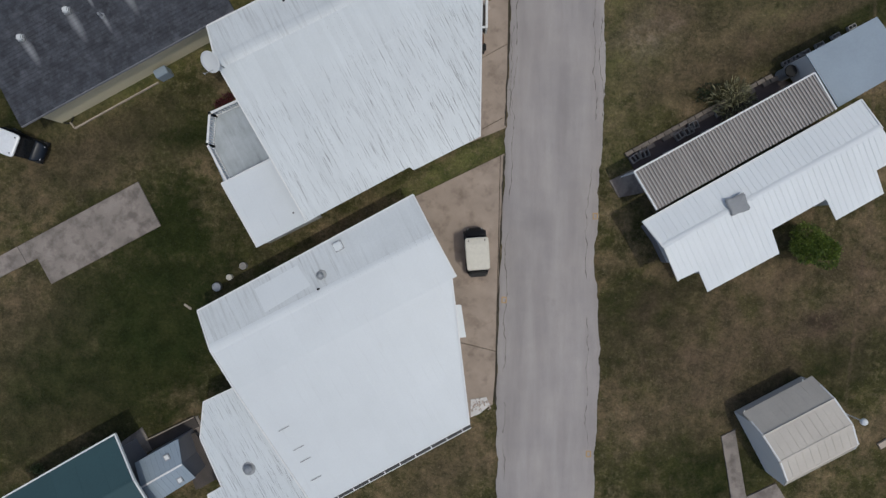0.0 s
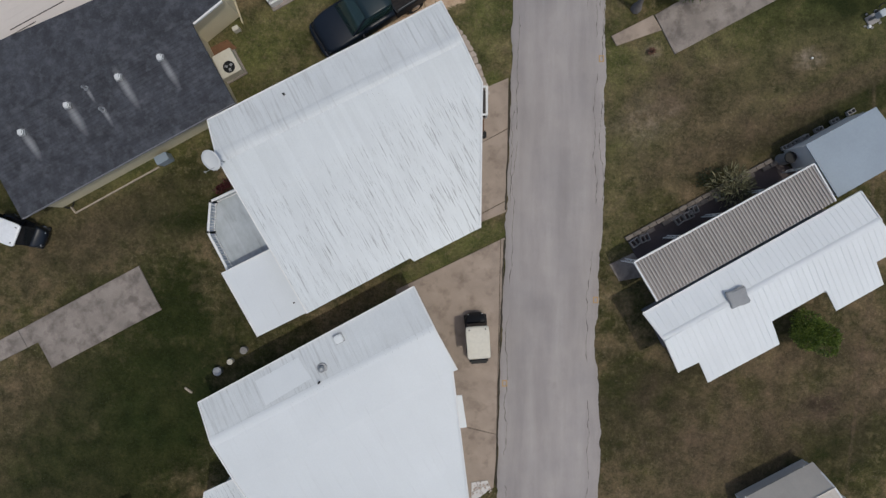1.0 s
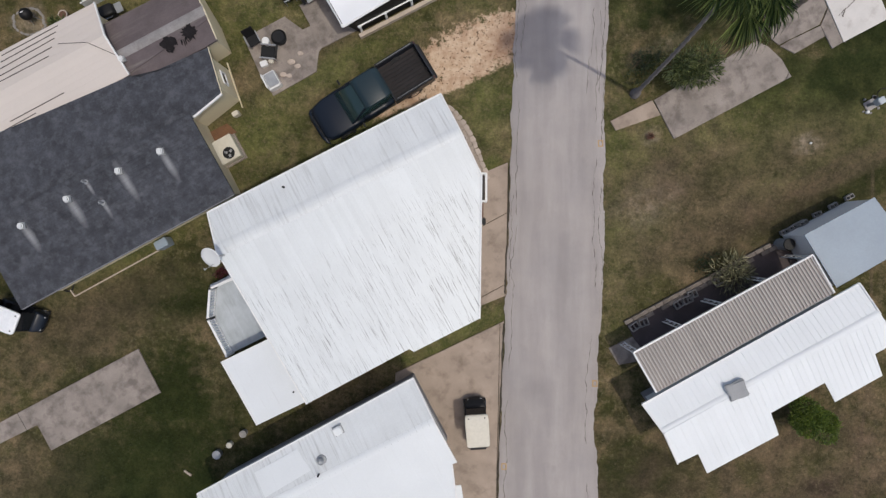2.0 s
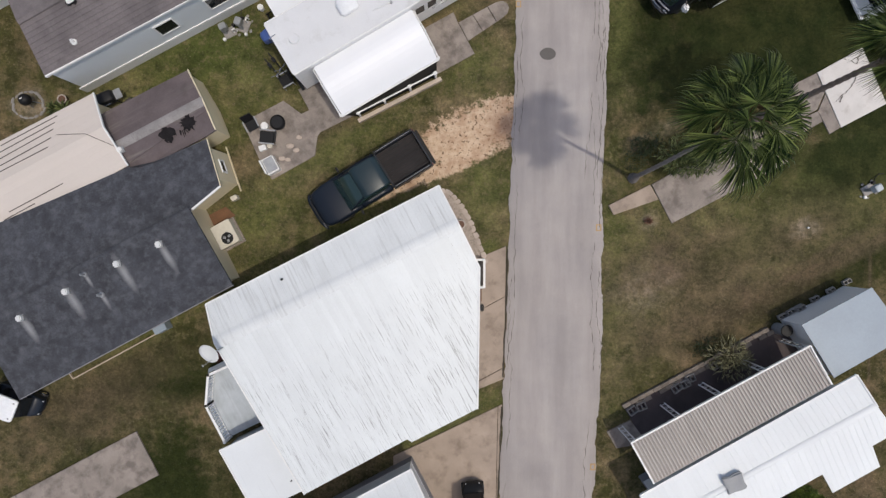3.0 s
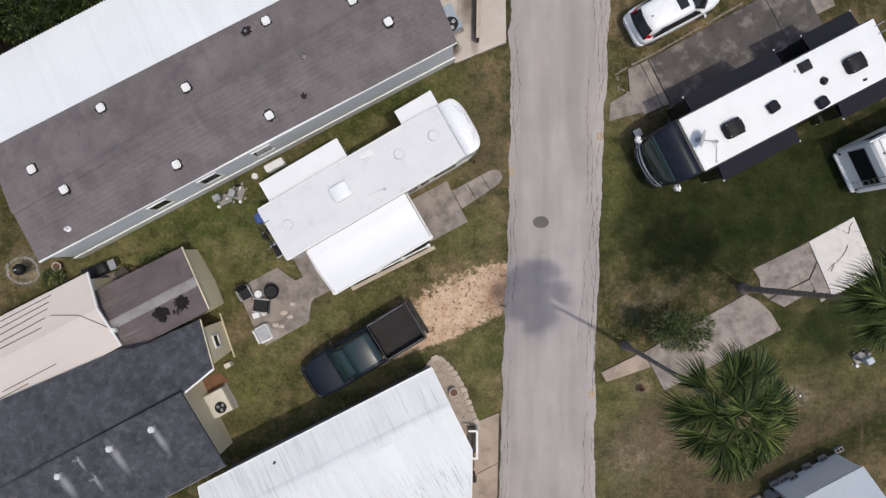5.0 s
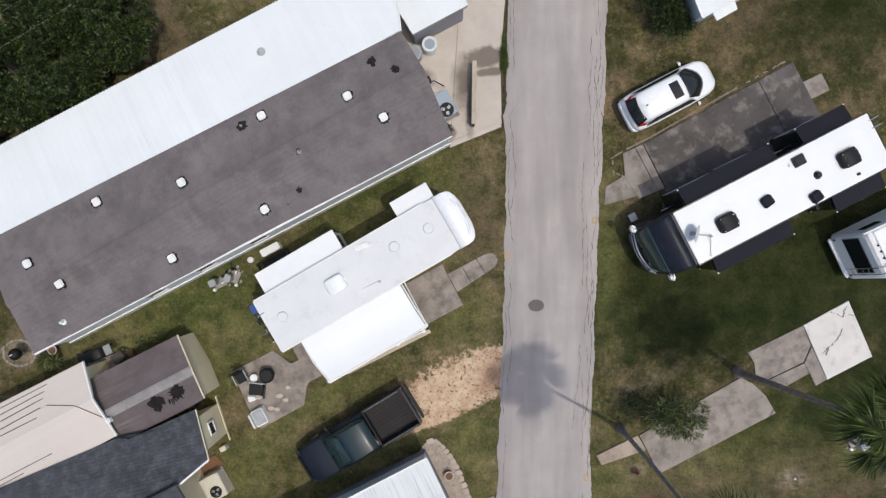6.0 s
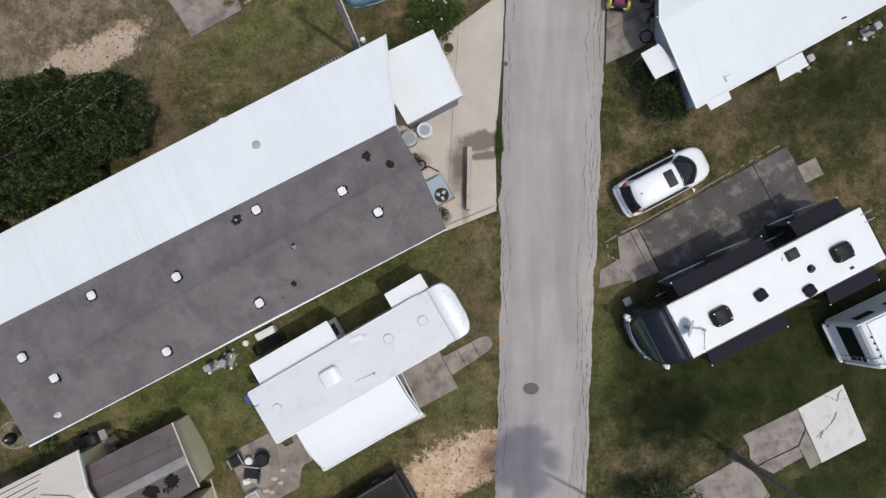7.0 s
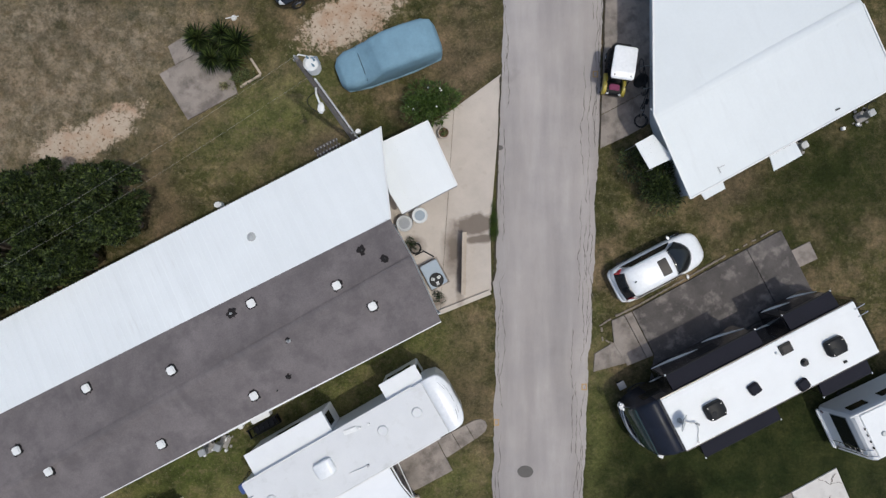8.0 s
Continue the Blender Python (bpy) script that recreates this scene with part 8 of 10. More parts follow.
suv((10.75, 30.70, 0.8)[:2], 28)
pickup((-3.50, 14.91, 0.9)[:2], 211.5)
golf_cart((1.29, -0.34, 1.85)[:2], 94, CREAM_PLASTIC, BLACK, "dark golf cart with a cream roof on the driveway")
golf_cart((8.78, 39.70, 1.85)[:2], -98, PAINT_WHITE, BLACK, "yellow golf cart with a white roof and pink seat", PINK_CLOTH, True)
golf_cart((-20.02, 4.65, 1.85)[:2], -22, PAINT_WHITE, PAINT_NAVY, "navy golf cart with a white roof beside the house")
covered_car((-1.81, 40.37, 0.8)[:2], 201)
sedan((-5.27, 44.27, 0.7)[:2], 208)
motorhome((10.61, 24.03, 3.15)[:2], 207.6)
travel_trailer((-7.11, 20.22, 2.95)[:2], 30.3)
camper((18.80, 23.22, 2.66)[:2], 26)


# ---- plants ----
def bush(at, rx, ry, h, rz, n, leaf, material, label, name="bush", seed=1, lift=0.15, category="bush", lumps=9, wood=TWIG, parts=5, lump=1.0, spread=0.75):
    """Stems and a crown of single leaves gathered in uneven clumps. leaf: length and width."""
    rng = random.Random(seed)
    b = thing(name, at, rz, label, category)
    cl = []
    for k in range(lumps):
        a, q = rng.uniform(0, 6.283), math.sqrt(rng.random()) * spread
        cl.append((Vector((rx * q * math.cos(a), ry * q * math.sin(a), h * rng.uniform(0.35, 0.82 if q < 0.75 else 0.6))), rng.uniform(0.28, 0.5) * lump))
    for k in range(parts):
        c = cl[k % lumps][0]
        mid = Vector((c.x * 0.4, c.y * 0.4, c.z * 0.5))
        part("stem", tube(bmesh.new(), [(c.x * 0.1, c.y * 0.1, 0), mid, c], [0.05 * h ** 0.5, 0.035 * h ** 0.5, 0.012], 6), wood, b, local=True)
    verts, faces = [], []
    for i in range(n):
        c, s = cl[rng.randrange(lumps)]
        d = Vector((rng.gauss(0, 1), rng.gauss(0, 1), rng.gauss(0, 0.9))).normalized()
        rr = s * (0.55 + 0.45 * rng.random() ** 0.4) * rng.uniform(0.8, 1.18)
        p = c + Vector((d.x * rx * rr * 1.25, d.y * ry * rr * 1.25, d.z * h * rr * 0.75))
        p.z = max(p.z, lift)
        out = (d + Vector((rng.uniform(-0.7, 0.7), rng.uniform(-0.7, 0.7), rng.uniform(-0.1, 0.8)))).normalized()
        ax = out.cross(Vector((rng.uniform(-1, 1), rng.uniform(-1, 1), rng.uniform(-1, 1)))).normalized()
        l, w = leaf[0] * rng.uniform(0.7, 1.3), leaf[1] * rng.uniform(0.7, 1.3)
        k = len(verts)
        verts += [p, p + out * l * 0.5 + ax * w * 0.5, p + out * l + Vector((0, 0, -0.15 * l)), p + out * l * 0.5 - ax * w * 0.5]
        faces.append((k, k + 1, k + 2, k + 3))
    me = bpy.data.meshes.new("crown")
    me.from_pydata([tuple(v) for v in verts], [], faces)
    me.materials.append(material)
    cr = new("crown", me)
    cr.parent = b
    return b


def fan_palm(base, top, crown_r, seed, label, bark=BARK, girth=1.0):
    """A tall fan palm: ringed trunk, a skirt of dry leaves, and fans of folded leaflets on long stalks."""
    rng = random.Random(seed)
    base, top = Vector(base), Vector(top)
    p = thing("palm_tree", base, 0, label, "palm tree")
    o = base
    pts, rs = [], []
    n = 44
    for k in range(n + 1):
        f = k / n
        q = (top - o) * f
        q.x += 0.12 * math.sin(f * 3.1)
        pts.append(q)
        rs.append(girth * (0.15 - 0.05 * min(1, f * 1.6)) * (1.0 + (0.16 if k % 2 else -0.12)) + (0.16 * max(0, 0.07 - f) / 0.07))
    part("trunk", tube(bmesh.new(), pts, rs, 14), bark, p, local=True)
    t = top - o
    t.x += 0.12 * math.sin(3.1)

    def fan(az, el, stalk, size, arc, material, name):
        d = Vector((math.cos(az) * math.cos(el), math.sin(az) * math.cos(el), math.sin(el)))
        side = Vector((-math.sin(az), math.cos(az), rng.uniform(-0.35, 0.35))).normalized()
        e2 = el * 0.5 - radians(18 + rng.uniform(-16, 14))
        d2 = Vector((math.cos(az) * math.cos(e2), math.sin(az) * math.cos(e2), math.sin(e2)))
        up = d2.cross(side).normalized()
        up = up if up.z > 0 else -up
        tip = t + d * stalk + Vector((0, 0, -0.10 * stalk * stalk))
        bm = tube(bmesh.new(), [t, t + d * stalk * 0.5 + Vector((0, 0, 0.04)), tip], [0.026, 0.018, 0.012], 5)
        m = 14 + arc // 5
        for k in range(m):
            a = radians(arc * (2 * (k + 0.5) / m - 1)) + rng.uniform(-0.03, 0.03)
            w = d2 * math.cos(a) + side * math.sin(a)
            l = size * (0.52 + 0.48 * math.cos(a * 0.60)) * rng.uniform(0.88, 1.06)
            x = w.cross(up).normalized() * size * rng.uniform(0.017, 0.024)
            fold = up * size * 0.035
            cup = up * l * (0.06 + 0.13 * abs(math.sin(a)))
            i1 = tip + w * l * 0.5 + cup * 0.6
            i2 = tip + w * l * 0.82 + cup * 0.85 - Vector((0, 0, 0.05 * l))
            i3 = tip + w * l + cup * 0.8 - Vector((0, 0, l * rng.uniform(0.22, 0.52)))
            v0 = bm.verts.new(tip)
            p1, q1, r1 = (bm.verts.new(v) for v in (i1 + x, i1 - fold, i1 - x))
            p2, q2, r2 = (bm.verts.new(v) for v in (i2 + x * 0.5, i2 - fold * 0.4, i2 - x * 0.5))
            v3 = bm.verts.new(i3)
            for f in ((v0, p1, q1), (v0, q1, r1), (p1, p2, q2, q1), (q1, q2, r2, r1), (p2, v3, q2), (q2, v3, r2)):
                bm.faces.new(f)
        return part(name, bm, material, p, local=True)

    # rings of fans: young upright ones, a middle tier, the wide outer tier, old hanging ones
    for n, el, stalk, size, arc, material in ((5, 58, 0.24, 0.38, 120, FAN_GREEN), (7, 30, 0.36, 0.42, 115, FAN_GREEN), (8, 0, 0.46, 0.56, 46, FAN_GREEN), (5, 8, 0.44, 0.44, 95, FAN_GREEN), (3, -26, 0.40, 0.36, 90, FAN_DEEP)):
        for k in range(n):
            fan(6.2832 * k / n + el + rng.uniform(-0.2, 0.2), radians(el + rng.uniform(-10, 10)), crown_r * stalk * rng.uniform(0.86, 1.1), crown_r * size * rng.uniform(0.85, 1.1), arc, material, "fan_leaf")
    for k in range(2):
        fan(k * 2.4 + 1.0, radians(rng.uniform(-50, -30)), crown_r * 0.22, crown_r * 0.34, 110, FAN_DRY, "dry_fan_leaf")
    for k in range(5):
        az = k * 1.3 + 0.4
        q = t + Vector((math.cos(az) * 0.8, math.sin(az) * 0.8, 0.25))
        part("flower_stalk", tube(bmesh.new(), [t, t + Vector((math.cos(az) * 0.4, math.sin(az) * 0.4, 0.45)), q], [0.02, 0.015, 0.006], 5), FAN_DRY, p, local=True)


def rosette(at, r, h, n, seed, label, name="yucca", material=LEAF_DARK, category="plant"):
    rng = random.Random(seed)
    y = thing(name, at, rng.uniform(0, 360), label, category)
    part("trunk", tube(bmesh.new(), [(0, 0, 0), (0.02, 0, h * 0.5), (0, 0, h)], [0.09, 0.07, 0.06], 8), BARK, y, local=True)
    bm = bmesh.new()
    for k in range(n):
        az, el = k * 2.39996, radians(85 - 100 * (k / n) ** 0.9)
        d = Vector((math.cos(az) * math.cos(el), math.sin(az) * math.cos(el), math.sin(el)))
        s = Vector((-math.sin(az), math.cos(az), 0)) * 0.03
        l = r * rng.uniform(0.8, 1.1)
        b0 = Vector((0, 0, h)) + d * 0.04
        m = b0 + d * l * 0.55
        vs = [bm.verts.new(v) for v in (b0 - s * 0.6, b0 + s * 0.6, m + s, b0 + d * l + Vector((0, 0, -0.12 * l)), m - s)]
        bm.faces.new(vs)
    part("leaves", bm, material, y, local=True)


fan_palm((8.80, 15.04, 0), (7.88, 15.44, 12.9), 2.1, 5, "tall fan palm with a dense green crown", BARK_GREY, 0.68)
fan_palm((14.35, 17.76, 0), (14.19, 18.12, 10.4), 2.0, 9, "tall fan palm with a ringed grey trunk")
bush((16.82, -0.04, 0.2), 1.05, 1.05, 2.0, 0, 7500, (0.11, 0.055), LEAF_LIME, "round bright green bush beside the house", seed=2)
bush((13.25, 6.73, 0.4), 1.0, 0.72, 1.2, 28, 700, (0.36, 0.05), LEAF_PALE, "pale straggly shrub in a raised bed", seed=3, name="shrub", category="shrub")
bush((10.90, 15.80, 0.4), 1.35, 0.95, 2.0, 30, 2300, (0.26, 0.05), LEAF_LONG, "loose oleander shrub with long leaves beside the palm", seed=4, name="shrub", category="shrub")
bush((9.16, 16.17, 0.3), 0.9, 0.7, 0.9, 30, 1100, (0.14, 0.04), LEAF_DARK, "low dark brushy shrub", seed=14, name="shrub", category="shrub")
ol = bush((0.16, 38.16, 0.6), 1.35, 0.8, 1.6, 15, 3000, (0.24, 0.05), LEAF_BRIGHT, "oleander bush with a few white flowers", seed=5)
rng = random.Random(77)
for k in range(6):
    a, q = rng.uniform(0, 6.283), math.sqrt(rng.random()) * 0.85
    o, bm = Vector((1.35 * q * math.cos(a), 0.8 * q * math.sin(a), 1.5 - 0.6 * q * q)), bmesh.new()
    for j in range(5):
        u = Vector((math.cos(j * 1.2566), math.sin(j * 1.2566), 0.25))
        w = Vector((-u.y, u.x, 0)) * 0.025
        bm.faces.new([bm.verts.new(o + v) for v in (Vector((0, 0, 0)), u * 0.03 + w, u * 0.055, u * 0.03 - w)])
    part("flower", bm, PETAL, ol, local=True)
bush((3.19, 32.75, 0), 0.26, 1.1, 0.16, -2, 2600, (0.10, 0.016), LEAF_BRIGHT, "strip of green grass between concrete and road", "grass_clump", 61, 0.02, "grass", 24, TWIG, 3, 0.4)
bush((-0.70, 31.54, 0), 0.22, 0.4, 0.25, 28, 350, (0.10, 0.03), LEAF_DARK, "dark weeds at the foot of the wall", "weeds", 62, 0.03, "weeds", 6, TWIG, 3)
bush((0.58, 29.08, 0), 0.24, 0.3, 0.25, 28, 300, (0.10, 0.03), LEAF_DARK, "dark weeds at the foot of the wall", "weeds", 63, 0.03, "weeds", 6, TWIG, 3)
bush((10.13, 34.99, 0.5), 0.95, 1.35, 1.7, 30, 5200, (0.15, 0.05), LEAF_OAK, "dark leafy bush beside the home's end wall", seed=6)
bush((10.95, 33.85, 0.3), 0.95, 0.75, 1.3, 0, 2000, (0.22, 0.045), LEAF_OAK, "dark spiky bush by the wall", seed=16)
for (x, y, z), r, s in (((-14.45, 33.40, 0), 2.1, 21), ((-17.00, 33.50, 0), 2.2, 22), ((-16.10, 31.30, 0), 1.9, 24), ((-19.10, 31.10, 0), 2.3, 25), ((-20.50, 29.00, 0), 2.2, 26), ((-13.62, 32.45, 0), 1.05, 27), ((-15.75, 30.95, 0), 1.0, 28), ((-17.75, 29.70, 0), 1.05, 29)):
    bush((x, y, 0), r, r * 0.75, 4.4, 28, int(26000 * min(1, r / 2)), (0.16, 0.065), LEAF_OAK, "dense dark green oak tree beside the home", "oak_tree", s, 0.9, "tree", 46, BARK, 14, 0.38, 0.92)
for p, r, s in (((-10.58, 41.03, 0.6), 0.7, 1), ((-8.74, 40.83, 0.6), 0.8, 2), ((-9.93, 40.12, 0.5), 0.65, 3), ((-9.08, 40.02, 0.5), 0.6, 4), ((-9.47, 41.27, 0.7), 0.6, 5)):
    rosette(p, r * 1.15, 0.9, 130, s, "dark green yucca rosette beside the slab", material=LEAF_OAK)
bush((-9.69, 40.82, 0.3), 1.1, 0.7, 0.7, 20, 1500, (0.26, 0.035), LEAF_DARK, "dark grassy growth under the yuccas", "shrub", 71, 0.05, "shrub")
rosette((-17.82, 18.22, 0.3), 0.5, 0.5, 40, 7, "small green sago plant beside the home wall", "sago", LEAF_LONG)
rosette((-18.35, 18.30, 0.3), 0.45, 0.4, 40, 8, "small green sago plant beside the home wall", "sago", LEAF_LONG)
bush((-8.84, 39.37, 0.2), 0.7, 0.35, 0.5, 28, 500, (0.12, 0.04), LEAF_LONG, "low flower bed planting beside the slab", seed=31, name="shrub", category="shrub")
bush((-9.64, 39.02, 0.2), 0.2, 0.2, 0.35, 0, 200, (0.1, 0.04), LEAF_PALE, "small pale plant on the slab", seed=32, name="shrub", category="shrub")
rosette((9.52, 13.02, 0.1), 0.22, 0.12, 26, 11, "dead brown plant stump in the lawn", "plant_stump", TERRACOTTA)
for k, (p, r) in enumerate((((-6.60, 19.67, 0.2), 0.5), ((-13.77, 19.09, 0.2), 0.45), ((-14.84, 18.55, 0.2), 0.4), ((-13.10, 19.43, 0.2), 0.35), ((-17.52, -10.01, 0.2), 0.3), ((-19.86, -10.90, 0.2), 0.4))):
    if k:
        bush(p, r, r * 0.5, 0.4, 28, 350, (0.12, 0.04), LEAF_LONG, "low weedy plants along the wall", seed=40 + k, name="shrub", category="shrub", lumps=5, parts=2)
bush((-10.62, 6.75, 0), 0.5, 0.26, 0.55, 28, 420, (0.12, 0.05), LEAF_RED, "low dark red plants beside the deck", seed=57, name="shrub", category="shrub")
bush((12.12, 7.00, 0.2), 0.6, 0.45, 0.4, 20, 400, (0.13, 0.04), LEAF_DARK, "low dark weeds beside the bed", seed=55, name="shrub", category="shrub")


# ---- yard things ----
def utility_pole():
    b, t = Vector((-3.33, 36.40, 0)), Vector((-3.41, 36.85, 11.6))
    p = thing("utility_pole", b, 0, "tall grey wooden utility pole with a pale transformer", "utility pole")
    part("pole", tube(bmesh.new(), [b, b.lerp(t, 0.5), t], [0.125, 0.10, 0.075], 14), POLE_WOOD, p)
    side = Vector((0.30, 0.02, 0))
    tr = part("transformer", cyl(bmesh.new(), t + side + Vector((0, 0, -1.0)), t + side + Vector((0, 0, -0.5)), 0.22, 0.215, 20), SIDING_WHITE, p, "pale grey round transformer")
    part("transformer_lid", cyl(bmesh.new(), t + side + Vector((0, 0, -0.5)), t + side + Vector((0, 0, -0.42)), 0.23, 0.14, 20), TRIM, tr)
    for dx, dy in ((0.12, 0.06), (-0.06, 0.12), (0.1, -0.1)):
        part("bushing", cyl(bmesh.new(), t + side + Vector((dx, dy, -0.44)), t + side + Vector((dx, dy, -0.2)), 0.03, 0.018, 8), COVER, tr)
    part("fuse_holder", tube(bmesh.new(), [t + Vector((0.35, 0.12, -0.3)), t + Vector((0.55, 0.10, -0.15)), t + Vector((0.58, 0.0, -0.45))], 0.025, 6), ROOF_BLUE, p)
    part("bracket", tube(bmesh.new(), [t + Vector((0, 0, -0.7)), t + Vector((-0.2, 0.12, -0.5)), t + Vector((-0.05, 0.26, -0.45)), t + Vector((0.25, 0.2, -0.45))], 0.022, 6), TRIM, p)
    part("insulator", cyl(bmesh.new(), t, t + Vector((0, 0, 0.25)), 0.05, 0.03, 8), STEEL, p)
    # street light on its arm
    a = b.lerp(t, 0.78)
    e = a + Vector((0.25, -0.75, 0.35))
    part("lamp_arm", tube(bmesh.new(), [a, a + Vector((0.08, -0.35, 0.3)), e], 0.035, 8), TRIM, p)
    part("lamp_head", loft(bmesh.new(), [[(e.x + q[1], e.y - q[0], e.z + q[2]) for q in ring(x, w, -0.06, h, 0.04)] for x, w, h in ((-0.12, 0.05, 0.04), (-0.02, 0.10, 0.07), (0.12, 0.11, 0.08), (0.22, 0.05, 0.04))]), TRIM, p, smooth=True)
    # conduit with its meter box
    lo = b + Vector((0.2, 0.02, 0))
    part("conduit", tube(bmesh.new(), [lo, b.lerp(t, 0.84) + Vector((0.13, 0, 0))], 0.035, 6), TRIM, p)
    for f in (0.15, 0.28, 0.42):
        q = b.lerp(t, f) + Vector((0.18, 0, 0))
        part("conduit_clip", box(bmesh.new(), q, (0.12, 0.08, 0.06)), STEEL, p)
    part("meter_box", box(bmesh.new(), b + Vector((0.42, 0.08, 2.6)), (0.20, 0.16, 0.34), 20, 0.03), TRIM, p)
    part("box_arm", tube(bmesh.new(), [b + Vector((0.1, 0.0, 2.6)), b + Vector((0.42, 0.08, 2.6))], 0.03, 6), STEEL, p)
    # sagging service loop
    part("cable_loop", tube(bmesh.new(), [a + Vector((-0.1 - 0.35 * math.sin(k * 0.35), -0.1 - 0.06 * k, -0.8 + 0.35 * math.cos(k * 0.35))) for k in range(10)], 0.014, 5), BLACK, p)
    for s, e in ((t + Vector((0, 0, 0.2)), (-20.36, 28.13, 8.5)), (b.lerp(t, 0.86), (-20.87, 27.23, 8))):
        e = Vector(e)
        pts = [s.lerp(e, k / 24) - Vector((0, 0, 0.9 * math.sin(math.pi * k / 24))) for k in range(25)]
        part("overhead_wire", tube(bmesh.new(), pts, 0.0028, 5), STONE, p)


def patio_table(at, r):
    t = thing("fire_pit", at, 0, "round black covered fire pit on the patio", "fire pit")
    part("bowl", cyl(bmesh.new(), (0, 0, 0.12), (0, 0, 0.48), r * 0.8, r, 20), BLACK, t, local=True)
    part("cover", cyl(bmesh.new(), (0, 0, 0.48), (0, 0, 0.58), r, r * 0.75, 20), BLACK, t, local=True)
    for k in range(3):
        a = k * 2.094
        part("leg", cyl(bmesh.new(), (r * 0.6 * math.cos(a), r * 0.6 * math.sin(a), 0), (r * 0.6 * math.cos(a), r * 0.6 * math.sin(a), 0.2), 0.025, None, 8), BLACK, t, local=True)


def garden_chair(at, rz, label="black sling garden chair on the patio"):
    c = thing("garden_chair", at, rz, label, "chair", "chairs on the patio")
    part("seat", box(bmesh.new(), (0, 0, 0.40), (0.56, 0.56, 0.06), 0, 0.02), BLACK, c, local=True)
    part("backrest", box(bmesh.new(), (-0.30, 0, 0.70), (0.06, 0.56, 0.62), 0, 0.02, 0, -14), BLACK, c, local=True)
    for s in (-1, 1):
        part("armrest", box(bmesh.new(), (0.0, s * 0.31, 0.60), (0.56, 0.06, 0.035), 0, 0.01), STEEL, c, local=True)
        for x in (-0.25, 0.25):
            part("leg", cyl(bmesh.new(), (x, s * 0.29, 0), (x, s * 0.29, 0.6), 0.017, None, 8), STEEL, c, local=True)
    return c


def drum(at, r, h, material, label, lid=None, name="barrel", category="barrel"):
    t = thing(name, at, 0, label, category)
    part("shell", cyl(bmesh.new(), (0, 0, 0), (0, 0, h), r * 0.94, r, 24), material, t, local=True)
    bm = tube(bmesh.new(), [(r * math.cos(k * 0.2618), r * math.sin(k * 0.2618), h) for k in range(25)], 0.025, 6)
    part("rim", bm, material, t, local=True)
    part("top", cyl(bmesh.new(), (0, 0, h - 0.01), (0, 0, h + 0.02), r * 0.72, r * 0.7, 24), lid or material, t, local=True)
    return t


def block(at, size, rz, material, name, label, category, bevel=0.02, z=0.0):
    s = solo(name, box(bmesh.new(), (0, 0, size[2] / 2), size, 0, bevel), material, label, category)
    s.matrix_basis = pose(at[0], at[1], z, 0, 0, rz)
    return s


def plant_pot(at, r, h, label, leaves=True, seed=1):
    t = thing("plant_pot", at, 0, label, "plant pot")
    part("pot", cyl(bmesh.new(), (0, 0, 0), (0, 0, h), r * 0.75, r, 18), TERRACOTTA, t, local=True)
    part("pot_rim", tube(bmesh.new(), [(r * math.cos(k * 0.349), r * math.sin(k * 0.349), h) for k in range(19)], 0.03, 6), CONC_PALE, t, local=True)
    part("soil", cyl(bmesh.new(), (0, 0, h - 0.04), (0, 0, h - 0.01), r * 0.9, None, 18), SOIL, t, local=True)
    if leaves:
        rng = random.Random(seed)
        bm = bmesh.new()
        for k in range(60):
            a, e = rng.uniform(0, 6.28), rng.uniform(0.2, 1.4)
            d = Vector((math.cos(a) * math.cos(e), math.sin(a) * math.cos(e), math.sin(e)))
            s = Vector((-math.sin(a), math.cos(a), 0)) * 0.02
            o = Vector((rng.uniform(-0.5, 0.5) * r, rng.uniform(-0.5, 0.5) * r, h))
            l = r * rng.uniform(0.5, 0.9)
            bm.faces.new([bm.verts.new(v) for v in (o, o + d * l * 0.5 + s, o + d * l, o + d * l * 0.5 - s)])
        part("leaves", bm, LEAF_LONG, t, local=True)


def hose_coil(at, r, label="black garden hose coiled on the concrete"):
    t = thing("garden_hose", at, 0, label, "hose")
    pts = [(r * (0.75 + 0.012 * k) * math.cos(k * 0.45), r * (0.75 + 0.012 * k) * math.sin(k * 0.45), 0.02 + 0.0025 * k) for k in range(32)]
    part("hose", tube(bmesh.new(), pts, 0.022, 6), BLACK, t, local=True)
    part("nozzle", cyl(bmesh.new(), pts[-1], (pts[-1][0] + 0.15, pts[-1][1], 0.1), 0.025, 0.015, 8), CHROME, t, local=True)


